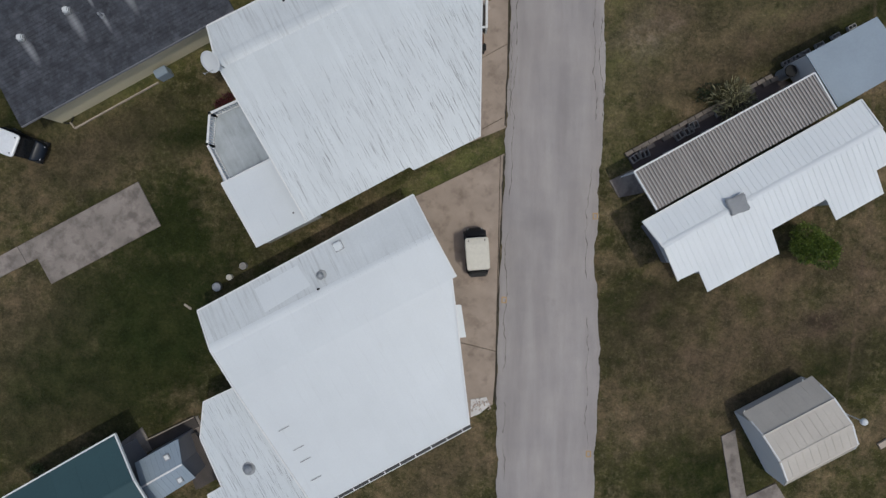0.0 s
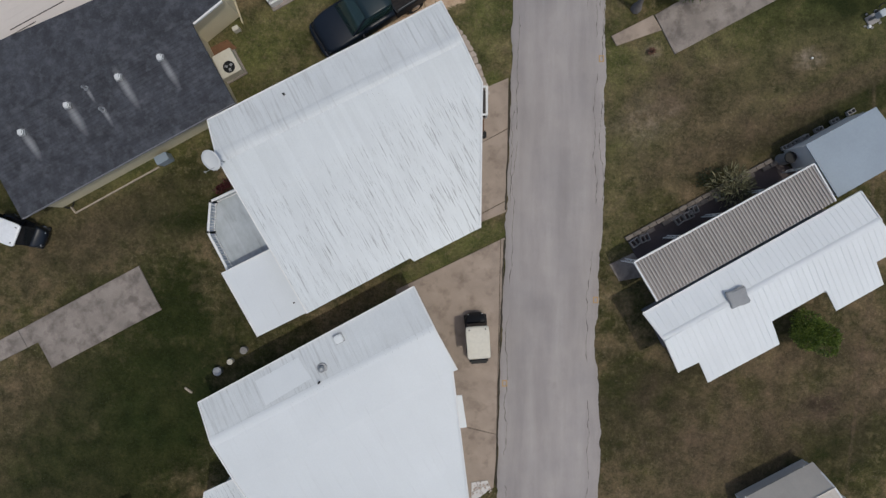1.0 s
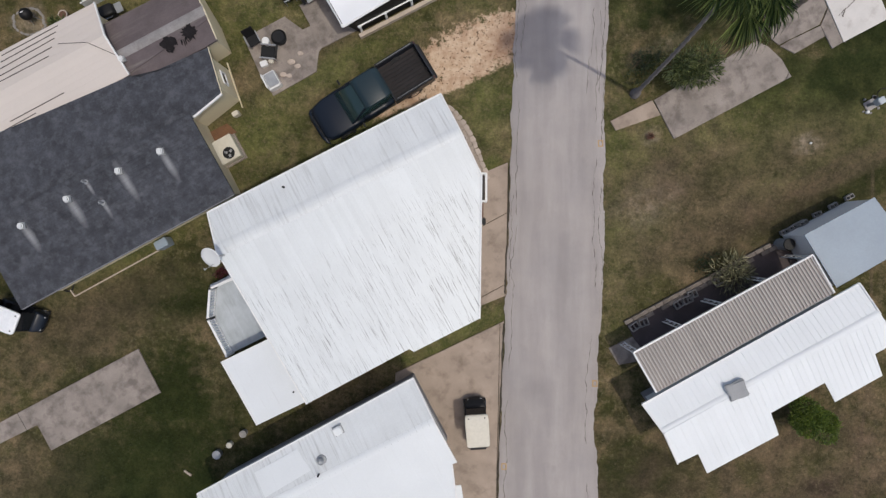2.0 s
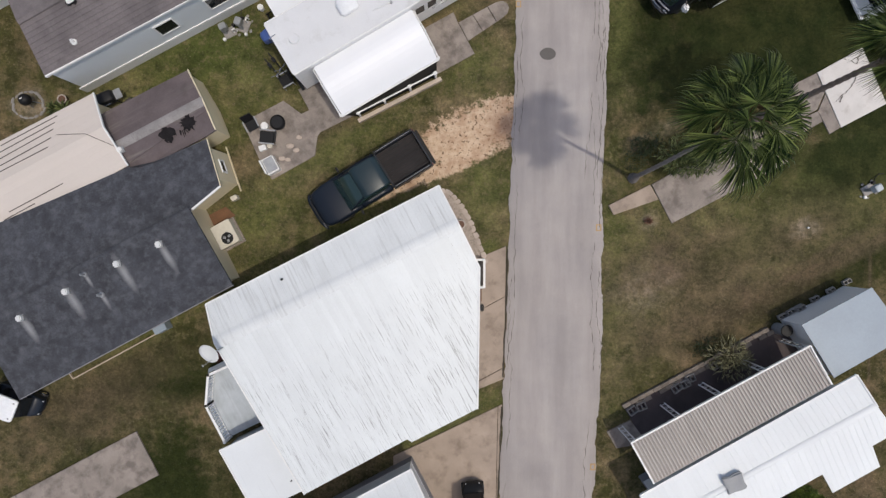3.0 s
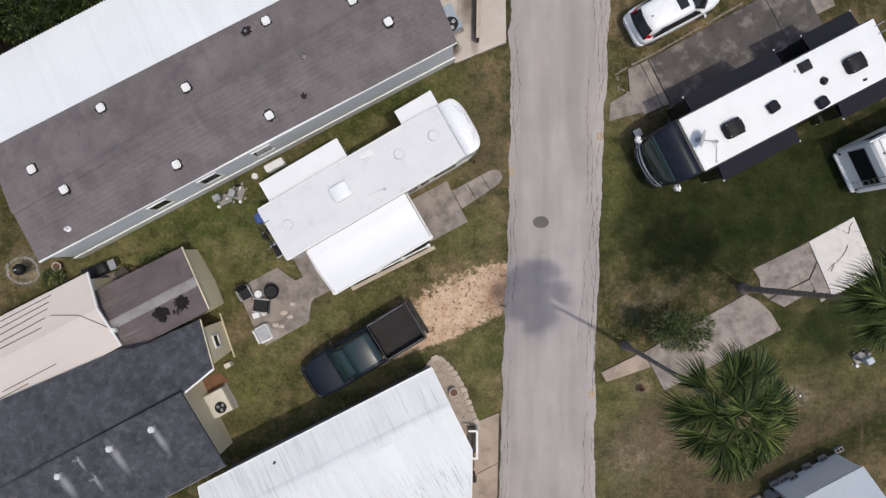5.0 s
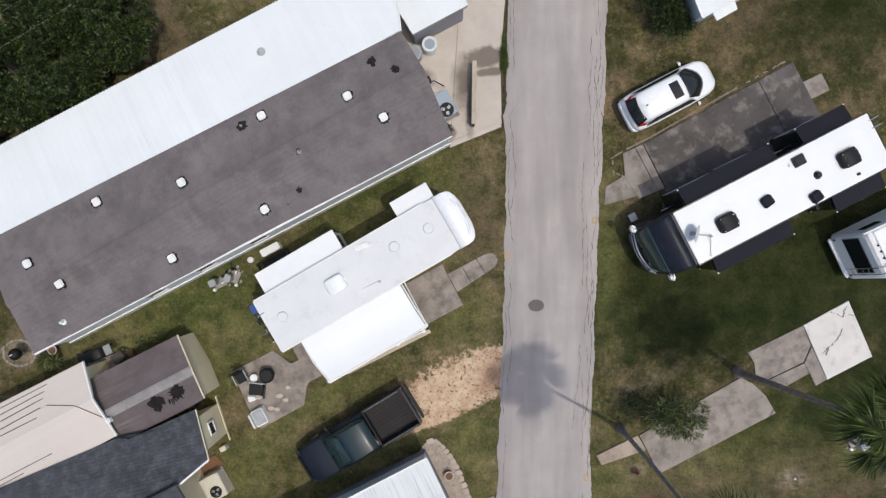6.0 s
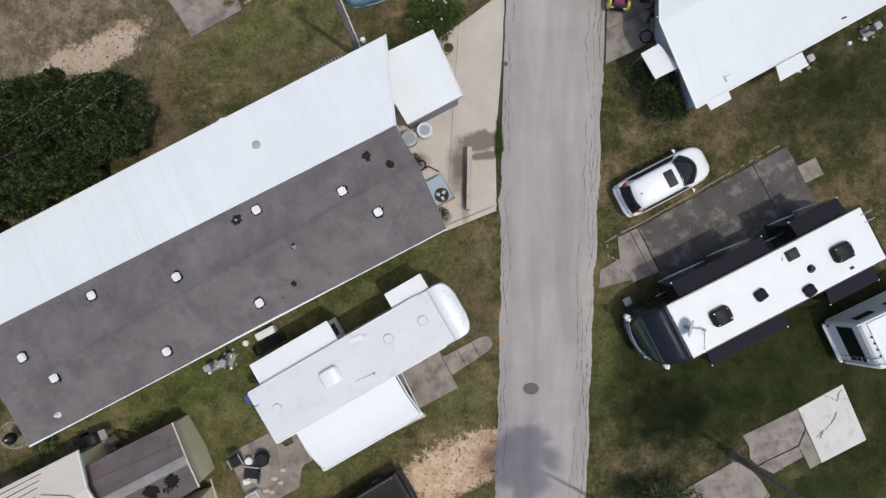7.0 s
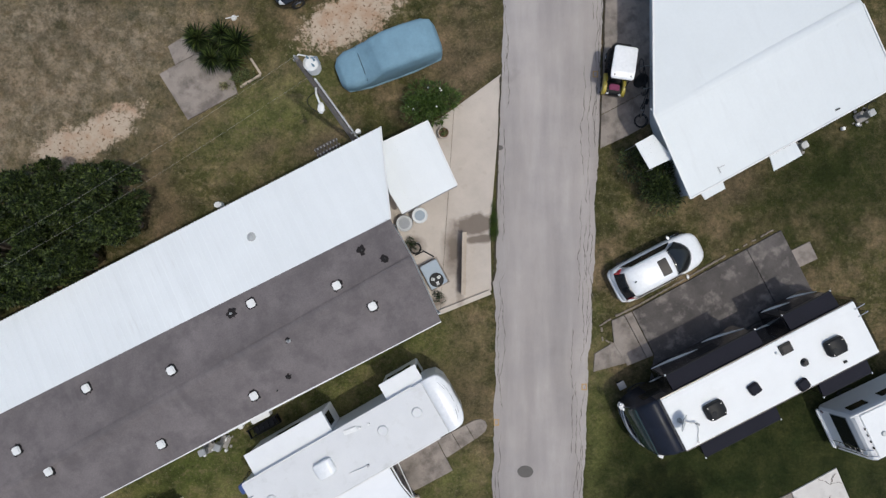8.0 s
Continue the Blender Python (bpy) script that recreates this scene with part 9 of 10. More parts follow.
def bicycle(at, rz, label="black bicycle leaning by the carport"):
    t = thing("bicycle", at, rz, label, "bicycle")
    for x in (-0.52, 0.52):
        w = part("wheel", tube(bmesh.new(), [(x + 0.33 * math.cos(k * 0.3142), 0.12, 0.34 + 0.33 * math.sin(k * 0.3142)) for k in range(21)], 0.02, 6), RUBBER, t, local=True)
        part("hub", cyl(bmesh.new(), (x, 0.06, 0.34), (x, 0.18, 0.34), 0.03, None, 8), CHROME, w, local=True)
    fr = bmesh.new()
    for a, b in (((-0.52, 0.12, 0.34), (-0.1, 0.12, 0.34)), ((-0.1, 0.12, 0.34), (-0.22, 0.12, 0.82)), ((-0.52, 0.12, 0.34), (-0.22, 0.12, 0.78)), ((-0.1, 0.12, 0.34), (0.36, 0.12, 0.78)), ((-0.22, 0.12, 0.78), (0.36, 0.12, 0.80)), ((0.52, 0.12, 0.34), (0.34, 0.12, 0.95))):
        tube(fr, [a, b], 0.018, 6)
    part("frame", fr, BLACK, t, local=True)
    part("saddle", box(bmesh.new(), (-0.25, 0.12, 0.87), (0.26, 0.15, 0.06), 0, 0.02), BLACK, t, local=True)
    part("handlebar", tube(bmesh.new(), [(0.25, -0.18, 1.0), (0.34, 0.0, 1.02), (0.34, 0.24, 1.02), (0.25, 0.42, 1.0)], 0.015, 6), CHROME, t, local=True)


def hookup(at, rz, seed, label, stones=6, metal=STEEL):
    """A utility post with its pipes, valve and cover stones."""
    rng = random.Random(seed)
    t = thing("utility_hookup", at, rz, label, "utility hookup")
    part("pad", box(bmesh.new(), (0, 0, 0.03), (0.6, 0.46, 0.07), 0, 0.02), STONE, t, local=True)
    part("post", box(bmesh.new(), (-0.15, 0.05, 0.45), (0.12, 0.12, 0.84), 0, 0.01), WOOD_GREY, t, local=True)
    part("meter_box", box(bmesh.new(), (-0.05, 0.05, 0.72), (0.34, 0.30, 0.40), 0, 0.03), metal, t, local=True)
    part("pipe", tube(bmesh.new(), [(0.2, -0.1, 0), (0.2, -0.1, 0.4), (0.32, -0.1, 0.45), (0.36, -0.1, 0.1)], 0.035, 8), TRIM, t, local=True)
    part("valve_cap", cyl(bmesh.new(), (0.3, 0.2, 0.05), (0.3, 0.2, 0.22), 0.08, 0.07, 12), BLACK, t, local=True)
    part("drain_cap", cyl(bmesh.new(), (-0.35, -0.22, 0.05), (-0.35, -0.22, 0.16), 0.08, 0.07, 12), TRIM, t, local=True)
    part("hose", tube(bmesh.new(), [(0.3, 0.2, 0.2), (0.5, 0.35, 0.1), (0.8, 0.4, 0.03), (1.0, 0.3, 0.03)], 0.02, 6), BLACK, t, local=True)
    for k in range(stones):
        a = k * 1.05 + rng.uniform(-0.3, 0.3)
        bm = bmesh.new()
        bmesh.ops.create_icosphere(bm, subdivisions=1, radius=rng.uniform(0.05, 0.10), matrix=Matrix.Translation((0.48 * math.cos(a), 0.36 * math.sin(a), 0.03)) @ Matrix.Diagonal((1.2, 0.9, 0.6, 1)))
        part("stone", bm, STONE, t, local=True)


def stepping_bed():
    """A bed of pale gravel round the house corner, edged with rough stones."""
    t = thing("gravel_bed", (0.73, 12.90, 0), 0, "bed of pale gravel edged with rough stones", "gravel bed", kind="structure")
    rng = random.Random(6)
    inner = [Vector(p) for p in ((-0.85, 13.76), (-0.37, 13.03), (0.17, 12.23), (0.71, 11.47), (1.25, 10.67))]
    outer = [Vector(p) for p in ((-0.42, 14.36), (-0.05, 14.47), (0.30, 14.26), (0.62, 13.84), (0.94, 13.33), (1.22, 12.80), (1.46, 12.20), (1.70, 11.55), (1.86, 11.00))]
    part("gravel", prism(bmesh.new(), [(p.x, p.y) for p in inner + outer[::-1]], -0.05, 0.03), GRAVEL, t)
    bm = bmesh.new()
    for k in range(900):
        f, g = rng.random(), rng.uniform(0.0, 0.93)
        x, y = f * (len(inner) - 1), f * (len(outer) - 1)
        i, j = min(int(x), len(inner) - 2), min(int(y), len(outer) - 2)
        q = inner[i].lerp(inner[i + 1], x - i).lerp(outer[j].lerp(outer[j + 1], y - j), g)
        r = rng.uniform(0.02, 0.05)
        pts = [(q.x + r * math.cos(a) * rng.uniform(0.7, 1.2), q.y + r * math.sin(a) * rng.uniform(0.7, 1.2)) for a in (0, 1.26, 2.51, 3.77, 5.03)]
        prism(bm, pts, 0.02, 0.04 + rng.uniform(0, 0.02))
    tagged(part("pebbles", bm, FLAG, t), kind="stuff")
    # the edging: uneven slabs set end to end
    for a, b in zip(outer, outer[1:]):
        n = max(1, round((b - a).length / 0.30))
        for k in range(n):
            c, d = a.lerp(b, (k + 0.5) / n), (b - a).normalized()
            w, l = rng.uniform(0.09, 0.13), (b - a).length / n * rng.uniform(0.43, 0.5)
            e = Vector((-d.y, d.x))
            q = [c + d * l * u * rng.uniform(0.85, 1.05) + e * w * v * rng.uniform(0.8, 1.15) for u, v in ((-1, -0.7), (-0.6, -1), (0.6, -1), (1, -0.7), (1, 0.7), (0.5, 1), (-0.5, 1), (-1, 0.7))]
            part("edging_stone", prism(bmesh.new(), [(p.x, p.y) for p in q], 0.0, 0.08 + rng.uniform(0, 0.03)), FLAG, t)


def planter_wall():
    """Low block wall with cell blocks and dark soil along the patio."""
    t = thing("planter_wall", (11.89, 6.19, 0), 28.2, "low wall of tan paver blocks edging the patio bed", "wall")
    s, e = Vector((8.36, 4.21, 0)), Vector((15.40, 8.03, 0))
    L = (e - s).length
    n = int(L / 0.41)
    d = (e - s).normalized()
    w = Vector((-d.y, d.x, 0))
    rng = random.Random(12)
    me = mesh_of("block", box(bmesh.new(), (0, 0, 0.09), (0.39, 0.19, 0.18), 0, 0.012), BRICK)
    for r in range(2):
        for k in range(n):
            q = s + d * (k + 0.5 + 0.5 * (r % 2)) * 0.41 - w * (0.0 if r == 0 else 0.21)
            if r and rng.random() < 0.25:
                continue
            ob = new("block", me)
            ob.parent = t
            ob.matrix_basis = t.matrix_basis.inverted() @ (Matrix.Translation(q + Vector((0, 0, rng.uniform(-0.03, 0.0)))) @ Euler((0, 0, math.atan2(d.y, d.x) + rng.uniform(-0.03, 0.03))).to_matrix().to_4x4())
    for f, o in ((0.04, 0.35), (0.1, 0.38), (0.33, 0.4), (0.39, 0.42), (0.43, 0.3), (0.60, 0.32)):
        q = s + d * L * f - w * o
        h = thing("cell_block", q, math.degrees(math.atan2(d.y, d.x)) + rng.uniform(-8, 8), "grey hollow concrete block used as a planter", "block", "cell blocks on the patio")
        for nm, dx, dy, sx, sy in (("side", 0, 0.16, 0.44, 0.04), ("side", 0, -0.16, 0.44, 0.04), ("end", -0.20, 0, 0.04, 0.28), ("web", 0, 0, 0.04, 0.28), ("end", 0.20, 0, 0.04, 0.28)):
            part(nm, box(bmesh.new(), (dx, dy, 0.13), (sx, sy, 0.24), 0, 0.006), STONE, h, local=True)


utility_pole()
stepping_bed()
planter_wall()
plant_pot((0.67, 12.86, 0.3), 0.2, 0.34, "brown clay pot on the flagstones", False)
plant_pot((0.77, 36.88, 0.3), 0.26, 0.35, "round planter with a pale rim and sparse green plant", True, 3)
# patio behind the trailer
patio_table((-7.88, 17.60, 0.3), 0.36)
garden_chair((-9.09, 17.50, 0.35), -62).scale = (0.95, 0.95, 1.0)
garden_chair((-8.36, 16.93, 0.35), 174, "wide black sling lounge chair on the patio").scale = (1.35, 1.0, 0.9)
drum((-8.52, 17.46, 0.2), 0.16, 0.38, TRIM, "small round white side table", name="side_table", category="table")
block((-8.65, 16.45, 0.2), (0.34, 0.26, 0.28), 20, TRIM, "cool_box", "white cool box on the patio", "cool box")
drum((-8.29, 16.55, 0.2), 0.10, 0.3, CREAM_PLASTIC, "small cream bucket on the patio", name="bucket", category="bucket")
gr = thing("storage_bench", (-8.24, 15.62, 0.3), 28, "white plastic storage bench with a grey lid", "bench")
part("bin", box(bmesh.new(), (0, 0, 0.25), (0.62, 0.78, 0.5), 0, 0.04), TRIM, gr, local=True)
part("lid", box(bmesh.new(), (0.03, 0, 0.53), (0.5, 0.66, 0.07), 0, 0.03), STEEL, gr, local=True)
part("backrest", box(bmesh.new(), (-0.28, 0, 0.66), (0.07, 0.72, 0.3), 0, 0.03), TRIM, gr, local=True)
for k, (p, r) in enumerate((((-7.39, 16.56, 0), 0.16), ((-7.10, 16.37, 0), 0.13), ((-7.77, 15.97, 0), 0.14), ((-7.50, 15.92, 0), 0.12), ((-6.96, 16.96, 0), 0.12))):
    bm = bmesh.new()
    bmesh.ops.create_icosphere(bm, subdivisions=2, radius=r, matrix=Matrix.Translation((p[0], p[1], 0.10)) @ Matrix.Diagonal((1.2, 0.85, 0.4, 1)))
    for v in bm.verts:
        v.co += v.co.normalized() * 0.03 * noise.noise(v.co * 6)
    solo("paving_stone", bm, FLAG, "loose pale stone on the patio", "stone", group="loose stones on the patio")
# barbecue on its pad
bq = thing("barbecue", (-15.62, 18.62, 0), 24, "black barbecue grill with a side shelf on a small pad", "barbecue")
part("firebox", loft(bmesh.new(), [ring(x, 0.26, 0.62, 0.92, 0.08) for x in (-0.36, 0.36)]), BLACK, bq, local=True)
part("hood", loft(bmesh.new(), [ring(x, w, 0.90, h, 0.12) for x, w, h in ((-0.38, 0.22, 1.06), (-0.30, 0.27, 1.16), (0.30, 0.27, 1.16), (0.38, 0.22, 1.06))]), BLACK, bq, local=True, smooth=True)
part("side_shelf", box(bmesh.new(), (0.56, 0, 0.88), (0.34, 0.46, 0.03), 0, 0.01), STEEL, bq, local=True)
part("side_shelf", box(bmesh.new(), (-0.54, 0, 0.88), (0.28, 0.44, 0.03), 0, 0.01), BLACK, bq, local=True)
part("handle", tube(bmesh.new(), [(-0.2, -0.3, 1.02), (-0.2, -0.34, 1.02), (0.2, -0.34, 1.02), (0.2, -0.3, 1.02)], 0.012, 6), CHROME, bq, local=True)
for x in (-0.34, 0.34):
    for y in (-0.22, 0.22):
        part("leg", cyl(bmesh.new(), (x, y, 0.0), (x, y, 0.66), 0.02, None, 8), BLACK, bq, local=True)
# covered clutter beside the barbecue
for (x, y), (lx, ly, hz), rz, m, nm, lab, cat in (
        ((-14.86, 18.42), (0.62, 0.44, 0.52), 40, WOOD_DARK, "storage_crate", "dark wooden crate beside the barbecue", "crate"),
        ((-16.42, 18.46), (0.40, 0.40, 0.72), 15, BLACK, "waste_bin", "black square bin beside the barbecue", "bin"),
        ((-14.42, 18.58), (0.34, 0.28, 0.26), 10, TERRACOTTA, "flower_box", "brown clay box beside the crate", "flower box")):
    block((x, y, 0), (lx, ly, hz), rz, m, nm, lab, cat, 0.03)
# behind the trailer
# made-up black frame and panel that imitate the dark shade on the grass
lf = thing("shade_frame", (-7.64, 22.95, 0.2), 30, "black frame standing in for the shade beside the trailer", "cot")
for y in (-0.2, 0.2):
    part("rail", tube(bmesh.new(), [(-0.85, y, 0.16), (0.85, y, 0.2)], 0.025, 6), BLACK, lf, local=True)
for k in range(7):
    part("crossbar", tube(bmesh.new(), [(-0.8 + k * 0.26, -0.2, 0.17), (-0.74 + k * 0.26, 0.2, 0.19)], 0.016, 6), BLACK, lf, local=True)
part("canvas", box(bmesh.new(), (0.1, 0, 0.10), (1.2, 0.34, 0.05), 0, 0.02), BLACK, lf, local=True)
for x in (-0.8, 0.8):
    part("foot", box(bmesh.new(), (x, 0, 0.07), (0.05, 0.44, 0.14), 0, 0.01), BLACK, lf, local=True)
hookup((-10.22, 21.91, 0.2), 25, 3, "utility hookup with white caps beside the trailer", 1)
hookup((-9.52, 22.20, 0.2), 70, 5, "utility hookup with white pipes and stones")
drum((-8.70, 23.00, 0.2), 0.12, 0.3, TRIM, "white drain cap on the lawn", name="drain_cover", category="drain")
block((-7.74, 23.50, 0.5), (0.95, 0.35, 0.5), 28, TRIM, "storage_box", "long white storage box beside the slide-out", "storage box", 0.04)
garden_chair((-7.48, 19.56, 0.6), 210, "folded black chair behind the trailer")
bicycle((-7.86, 20.12, 0), -50, "black bicycle leaning on the trailer's rear wall")
bicycle((-8.02, 19.86, 0), -48, "black bicycle leaning on the trailer's rear wall")
# concrete yard
drum((-1.01, 32.59, 0.7), 0.36, 0.75, STEEL, "round galvanised tub on the yard", ROOF_GREY, "tub", "tub")
drum((-0.30, 32.96, 0.7), 0.34, 0.8, ROOF_WHITE_DULL, "round pale tub with a blue-grey lid", ROOF_BLUE, "tub", "tub")
yw = thing("yard_wall", (1.83, 30.78, 0), 0, "low pale timber-capped wall on the yard", "wall")
a, b = Vector((1.77, 32.21, 0.75)), Vector((1.74, 29.31, 0.75))
bar(yw, a, b, 0.20, 0.05, WOOD_PALE, "cap_board")
bar(yw, (a.x, a.y, 0.36), (b.x, b.y, 0.36), 0.12, 0.72, WOOD_DARK, "wall_board")
cb = thing("kerb", (1.76, 28.90, 0), 0, "pale concrete kerb at the edge of the yard", "kerb", kind="structure")
bar(cb, Vector((0.64, 28.42, 0.12)), Vector((3.04, 29.40, 0.12)), 0.22, 0.2, CONC_PALE, "kerb_stone", -0.02)
hose_coil((-0.53, 31.43, 0), 0.25)
part("pipe", tube(bmesh.new(), [Vector((-0.51, 31.12, 0.5)), Vector((-0.11, 31.31, 0.7)), Vector((0.37, 31.05, 0.7))], 0.03, 6), BLACK, thing("drain_pipe", (-0.40, 31.22, 0), 0, "black flexible pipe to the air conditioner", "pipe"))
fb = thing("bed_edging", (-8.24, 39.96, 0), 0, "pale timber edging round a small flower bed", "edging")
for a, b in (((-8.38, 40.37, 0.06), (-7.90, 39.63, 0.06)), ((-7.92, 39.60, 0.06), (-8.86, 39.03, 0.06))):
    bar(fb, Vector(a), Vector(b), 0.10, 0.12, WOOD_PALE, "edging_board")
sk = thing("sprinkler", (-9.22, 42.31, 0), 30, "small white garden sprinkler in the lawn", "sprinkler")
part("base", cyl(bmesh.new(), (0, 0, 0), (0, 0, 0.08), 0.14, 0.10, 12), TRIM, sk, local=True)
part("arm", tube(bmesh.new(), [(-0.35, 0.15, 0.05), (0, 0, 0.10), (0.25, -0.1, 0.12)], 0.025, 6), TRIM, sk, local=True)
drum((9.97, 39.35, 0.4), 0.25, 0.7, RUBBER, "dark round bin beside the carport wall", BLACK, "bin", "bin")
# along the walls
for p, r, c in (((-11.02, -2.04, 0.2), 0.19, STEEL), ((-10.42, -1.58, 0.2), 0.12, CREAM_PLASTIC), ((-9.76, -1.04, 0.2), 0.15, STONE)):
    drum(p, r, 0.32, c, "small pale bucket beside the wall", name="bucket", category="bucket")
block((-12.52, -3.01, 0), (0.42, 0.1, 0.08), -35, WOOD_PALE, "timber", "short pale board lying in the grass", "timber")
block((-13.39, 8.01, 0.4), (0.62, 0.4, 0.7), 28, ROOF_BLUE, "storage_box", "blue-grey utility box beside the tan wall", "utility box", 0.03)
ed = thing("garden_edging", (-16.02, 6.87, 0), 28, "thin timber garden edging in the lawn", "edging")
s0, s1, s2 = Vector((-18.01, 5.80, 0.05)), Vector((-17.80, 5.50, 0.05)), Vector((-13.77, 7.68, 0.05))
bar(ed, s0, s1, 0.05, 0.12, WOOD_PALE, "edging_board")
bar(ed, s1, s2, 0.05, 0.12, WOOD_PALE, "edging_board")
hose_coil((-18.15, 6.01, 0), 0.28, "dark garden hose coiled by the wall")
hookup((19.87, 14.50, 0.1), 30, 8, "utility hookup with pale blue box and stones in the lawn", 9, WOOD_BLUE)
hookup((20.52, 37.80, 0.2), 30, 9, "utility hookup with grey box beside the home")
hookup((17.45, 36.30, 0.2), 30, 10, "small utility post under the window awning")
block((19.63, 37.23, 0.1), (0.16, 0.16, 0.2), 10, TRIM, "valve_box", "small white valve box in the lawn", "valve box")
block((-9.78, 33.42, 0.3), (0.34, 0.26, 0.5), 10, TRIM, "utility_box", "small white utility box behind the home", "utility box", 0.06)
pl = thing("pallet", (-4.67, 36.07, 0), 28, "grey weathered wooden pallet behind the home", "pallet")
for k in range(7):
    q = Vector((-4.67, 36.07, 0)) + Vector((U.x, U.y, 0)) * (k - 3) * 0.17
    part("slat", box(bmesh.new(), (q.x, q.y, 0.13), (0.1, 0.7, 0.03), 28.2), WOOD_DARK, pl)
for k in (-1, 0, 1):
    q = Vector((-4.67, 36.07, 0)) + Vector((V.x, V.y, 0)) * k * 0.28
    part("runner", box(bmesh.new(), (q.x, q.y, 0.06), (1.2, 0.08, 0.11), 28.2), WOOD_GREY, pl)
# grill on a ring of stone by the long home's end
ring_at = Vector((-19.82, 18.52, 0))
fr = thing("stone_ring", ring_at, 0, "ring of pale stones round a grill", "stones", kind="stuff")
bm = bmesh.new()
rng_ = random.Random(15)
for k in range(18):
    a = k * 0.349
    bmesh.ops.create_icosphere(bm, subdivisions=1, radius=rng_.uniform(0.07, 0.12), matrix=Matrix.Translation((ring_at.x + (0.75 + rng_.uniform(-0.06, 0.06)) * math.cos(a), ring_at.y + 0.62 * math.sin(a), 0.0)) @ Matrix.Rotation(a, 4, "Z") @ Matrix.Diagonal((0.7, 1.5, 0.5, 1)))
part("stone", bm, STONE, fr)
gl = thing("kettle_grill", (-19.47, 18.60, 0.6), 0, "dark kettle grill with a grey lid", "grill")
bm = bmesh.new()
bmesh.ops.create_uvsphere(bm, u_segments=16, v_segments=10, radius=0.28, matrix=Matrix.Translation((0, 0, 0.75)))
part("bowl", bm, BLACK, gl, local=True, smooth=True)
part("lid_handle", box(bmesh.new(), (0, 0, 1.04), (0.14, 0.04, 0.04), 30, 0.01), TRIM, gl, local=True)
for k in range(3):
    a = k * 2.094
    part("leg", cyl(bmesh.new(), (0.25 * math.cos(a), 0.25 * math.sin(a), 0), (0.1 * math.cos(a), 0.1 * math.sin(a), 0.55), 0.02, None, 6), STEEL, gl, local=True)
plant_pot((-18.02, 18.72, 0), 0.2, 0.34, "brown clay pot beside the sago plants", False)
# carport clutter
hose_coil((10.09, 37.54, 0), 0.3, "black hose coiled on the carport floor")
bicycle((10.27, 38.48, 0), 80)
bicycle((10.18, 39.54, 0), 95)
# lawn details
for x, y in ((1.42, 23.72), (1.58, 23.64)):
    solo("stake", tube(bmesh.new(), [(x, y, 0), (x + 0.03, y + 0.12, 0.32)], 0.02, 6), BLACK, "short black metal stake in the lawn", "stake")
solo("pipe", tube(bmesh.new(), [(16.03, 25.03, 0.03), (16.35, 24.45, 0.03)], 0.028, 8), WOOD_PALE, "length of pale pipe lying in the grass", "pipe")
solo("pipe", tube(bmesh.new(), [(16.13, 25.03, 0.03), (16.38, 24.56, 0.03)], 0.022, 8), TRIM, "length of pale pipe lying in the grass", "pipe")
block((17.06, 12.70, 0), (0.09, 0.09, 0.12), 0, TRIM, "pipe_stub", "white pipe stub in a worn lawn patch", "pipe")
rng_ = random.Random(19)
bm = bmesh.new()
for k in range(40):
    c = Vector((1.53, -7.72, 0))
    q = c + Vector((rng_.gauss(0, 0.28), rng_.gauss(0, 0.14), 0.06))
    bmesh.ops.create_icosphere(bm, subdivisions=1, radius=rng_.uniform(0.03, 0.07), matrix=Matrix.Translation(q))
tagged(solo("stone_pile", bm, FLAG, "heap of small pale stones at the driveway corner", "stones", "stuff"))
gs = thing("stone_edging", (8.89, 27.47, 0), 0, "pale kerb of loose stones round a gravel bed", "edging", kind="stuff")
bm = bmesh.new()
path = [Vector(p) for p in ((9.08, 26.88, 0), (8.38, 27.20, 0), (8.32, 27.87, 0), (8.88, 28.23, 0), (10.08, 28.83, 0), (11.95, 29.91, 0), (14.08, 31.13, 0), (16.53, 32.49, 0))]
for a, b in zip(path, path[1:]):
    n = int((b - a).length / 0.22)
    for k in range(n):
        q = a.lerp(b, k / n)
        if rng_.random() < 0.75:
            box(bm, (q.x, q.y, 0.025), (0.2, rng_.uniform(0.05, 0.10), 0.07), math.degrees(math.atan2((b - a).y, (b - a).x)) + rng_.uniform(-10, 10))
part("edging_stone", bm, BRICK, gs)
# window in the tan gable, seen from the yard
HOUSES = [o for o in scene.objects if o.name == "house"]
r0, r1 = Vector((-10.40, 16.54, 2.35)[:2]) - U * 0.05, Vector((-9.70, 14.45, 2.35)[:2]) - U * 0.05
window_on(HOUSES[0], r0.lerp(r1, 0.38), r0.lerp(r1, 0.66), 1.2, 1.75, (U.x, U.y), 0)
foot0, foot1 = r0 + U * 0.02, r1 + U * 0.02
bar(HOUSES[0], (foot0.x, foot0.y, 0.06), (foot1.x, foot1.y, 0.06), 0.04, 0.12, SIDING_TAN, "base_trim")
block((-9.97, 14.10, 0.3), (0.3, 0.22, 0.4), 28, CREAM_PLASTIC, "meter_box", "cream meter box at the house corner", "meter box")
bm = bmesh.new()
prism(bm, [(-11.56, 13.16, 0)[:2], (-10.48, 13.70, 0)[:2], (-10.03, 13.30, 0)[:2], (-10.97, 12.49, 0)[:2]], -0.05, 0.02)
solo("soil_bed", bm, SOIL, "bare red-brown soil beside the wall", "soil", "structure")


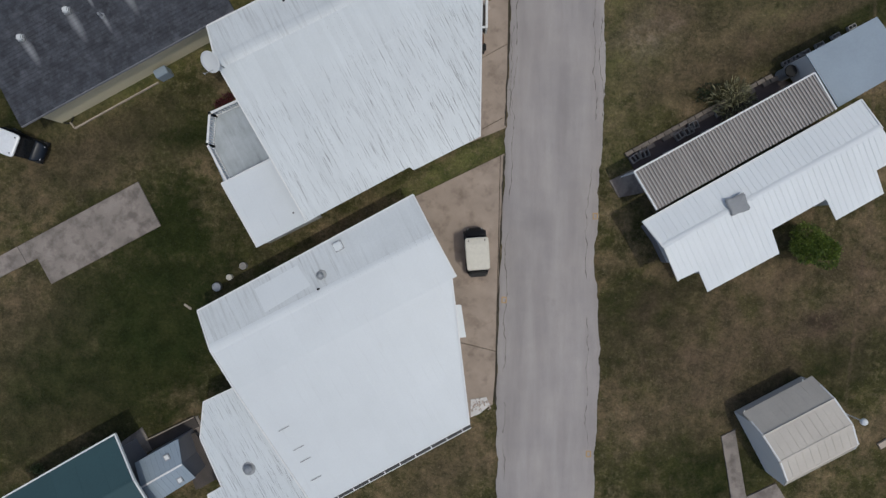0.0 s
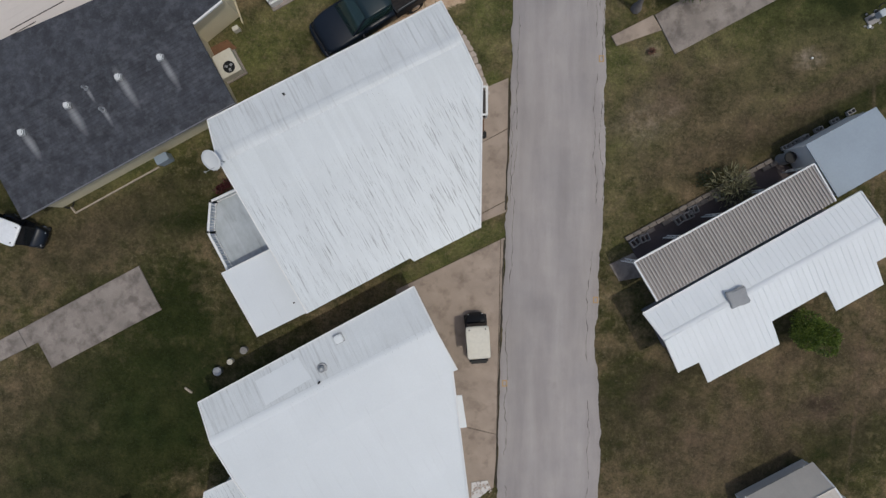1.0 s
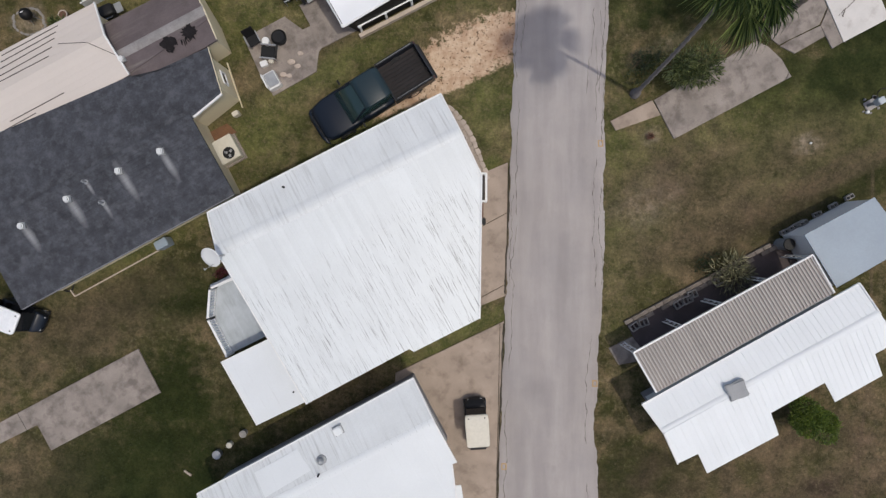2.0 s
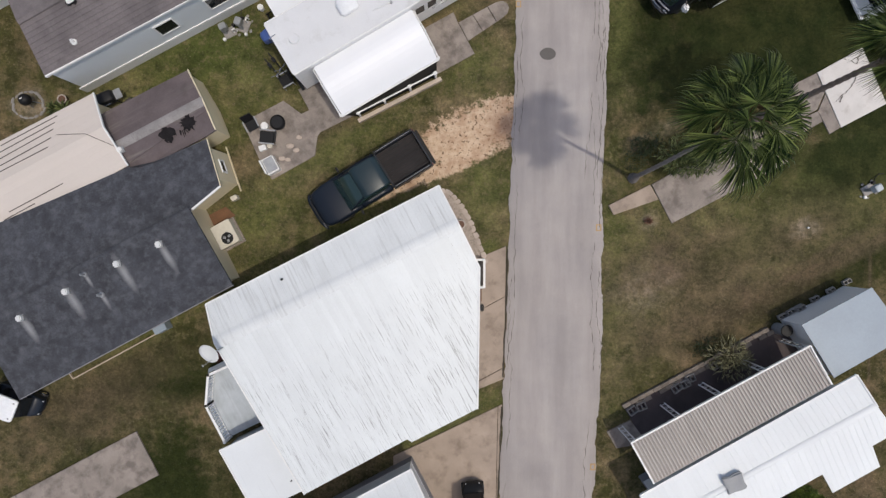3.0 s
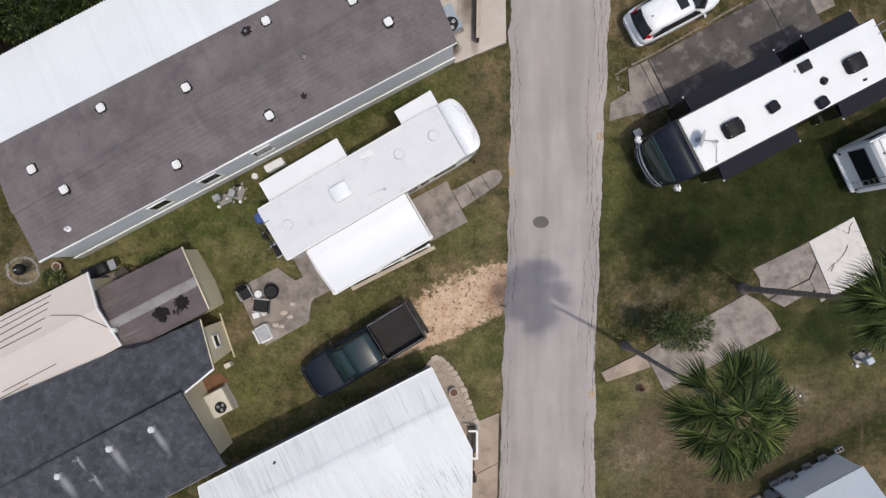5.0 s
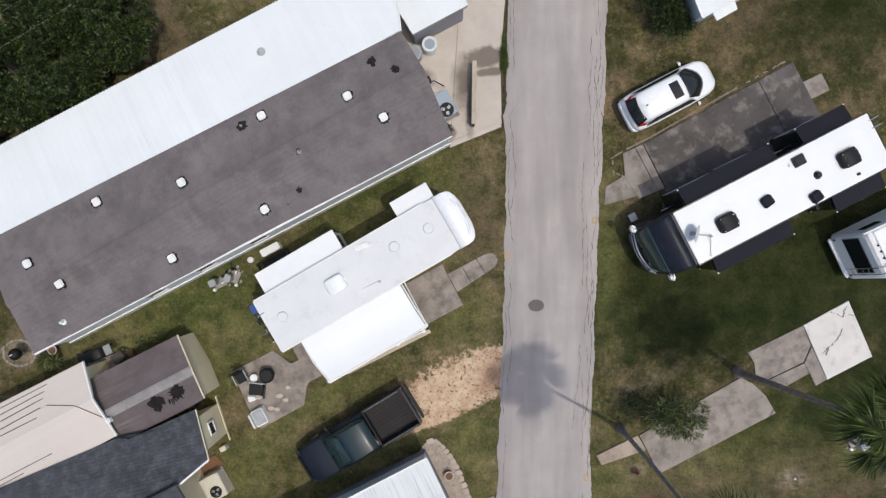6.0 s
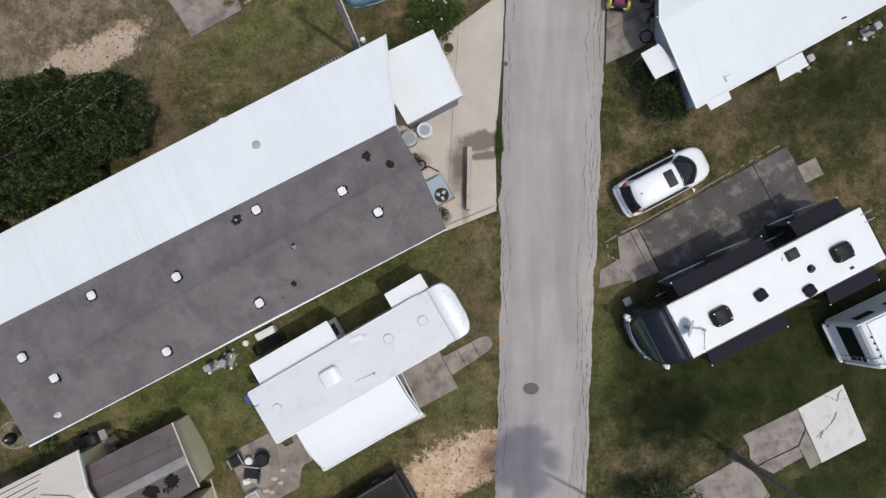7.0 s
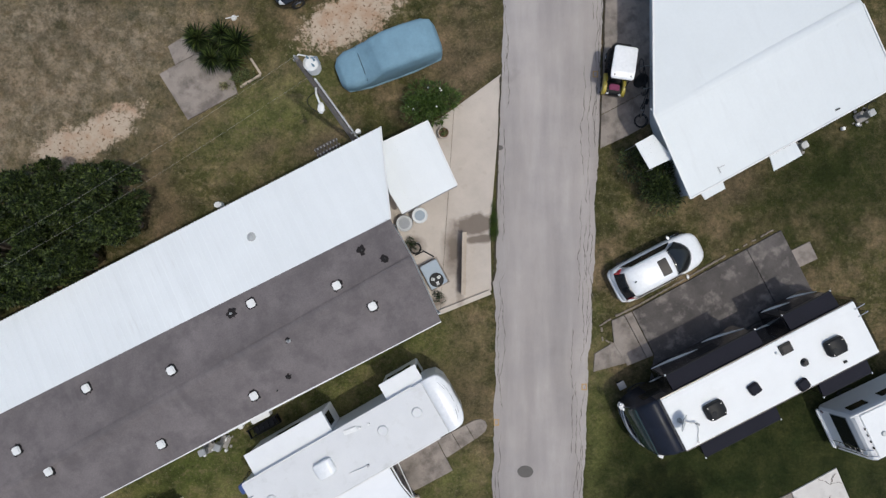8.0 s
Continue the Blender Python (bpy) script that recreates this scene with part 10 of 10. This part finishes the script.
def slab_cracks():
    rng = random.Random(44)
    runs = [[(18.24, 18.59, 0), (18.61, 18.97, 0), (18.93, 19.24, 0), (19.14, 19.62, 0), (19.27, 19.94, 0)], [(18.61, 18.97, 0), (18.51, 18.76, 0), (18.46, 18.54, 0)], [(18.92, 20.53, 0), (19.24, 20.37, 0), (19.56, 20.53, 0), (19.83, 20.42, 0)], [(19.24, 20.37, 0), (19.29, 20.69, 0), (19.47, 20.96, 0)], [(18.65, 20.63, 0), (18.92, 20.53, 0)]]
    for run in runs:
        bm = bmesh.new()
        last = None
        for p, q in zip(run, run[1:]):
            p, q = Vector(p), Vector(q)
            for k in range(6):
                c = p.lerp(q, k / 6)
                w = rng.uniform(0.015, 0.035)
                j = Vector((rng.uniform(-0.03, 0.03), rng.uniform(-0.03, 0.03), 0))
                cur = (bm.verts.new((c.x - w + j.x, c.y + j.y, 0.075)), bm.verts.new((c.x + w + j.x, c.y + j.y + 0.01, 0.075)))
                if last:
                    bm.faces.new((last[0], last[1], cur[1], cur[0]))
                last = cur
        tagged(new("slab_crack", mesh_of("slab_crack", bm, CRACK)), "dark open crack across the pale slab", "crack", kind="structure")


def dirt_lines():
    """Dirt and moss that fill the joint between concrete and road."""
    rng = random.Random(52)
    for side, off, y0, y1 in ((ROAD_LEFT, -0.05, -7.7, 4.2), (ROAD_LEFT, -0.06, 5.6, 11.7), (ROAD_LEFT, -0.04, 29.6, 39.6), (ROAD_RIGHT, 0.06, 36.4, 43.5)):
        bm = bmesh.new()
        last = None
        n = int((y1 - y0) / 0.12)
        for k in range(n + 1):
            y = y0 + (y1 - y0) * k / n
            x = road_x(side, y) + off + 0.04 * noise.noise((off, y * 1.3, 3)) + 0.02 * noise.noise((off, y * 6.0, 5))
            w = 0.012 + 0.035 * max(0.0, noise.noise((7.0, y * 0.9, off)) + 0.35) + rng.uniform(0, 0.012)
            cur = (bm.verts.new((x - w, y, 0.072)), bm.verts.new((x + w, y, 0.072)))
            if last:
                bm.faces.new((last[0], last[1], cur[1], cur[0]))
            last = cur
        tagged(new("joint_dirt", mesh_of("joint_dirt", bm, JOINT)), "dark dirt in the joint beside the road", "joint", kind="structure")


slab_cracks()
dirt_lines()


# ---- grass ----
def inside(px, py, poly):
    hit = np.zeros(len(px), bool)
    for (x0, y0), (x1, y1) in zip(poly, [*poly[1:], poly[0]]):
        c = (y0 > py) != (y1 > py)
        hit ^= c & (px < (x1 - x0) * (py - y0) / ((y1 - y0) if y1 != y0 else 1e-9) + x0)
    return hit


def grass():
    rng = np.random.default_rng(11)
    n = 150000
    px, py = rng.uniform(-24, 25, n), rng.uniform(-13, 46, n)
    rows = np.arange(-14, 47, 0.5)
    le = np.interp(py, rows, [road_x(ROAD_LEFT, y) for y in rows])
    ri = np.interp(py, rows, [road_x(ROAD_RIGHT, y) for y in rows])
    ok = (px < le + 0.06) | (px > ri - 0.10)
    for poly in SLABS:
        ok &= ~inside(px, py, poly)
    for (cx, cy, _), a, b, deg, _ in SAND:
        c, s = math.cos(radians(deg)), math.sin(radians(deg))
        u, v = ((px - cx) * c + (py - cy) * s) / a, (-(px - cx) * s + (py - cy) * c) / b
        ok &= (u * u + v * v > 0.9) | (rng.random(n) < 0.08)
    px, py = px[ok], py[ok]
    m = len(px)
    a, h, w, l = rng.uniform(0, 6.283, m), rng.uniform(0.03, 0.08, m), rng.uniform(0.008, 0.02, m), rng.uniform(0.03, 0.10, m)
    dx, dy = np.cos(a), np.sin(a)
    v = np.zeros((m, 3, 3))
    v[:, 0] = np.c_[px - dy * w, py + dx * w, np.full(m, -0.02)]
    v[:, 1] = np.c_[px + dy * w, py - dx * w, np.full(m, -0.02)]
    v[:, 2] = np.c_[px + dx * l, py + dy * l, h]
    me = bpy.data.meshes.new("grass")
    me.from_pydata(v.reshape(-1, 3).tolist(), [], np.arange(3 * m).reshape(-1, 3).tolist())
    me.materials.append(BLADES)
    tagged(new("grass", me), "short patchy lawn grass, olive and straw coloured", "grass", kind="stuff")


grass()
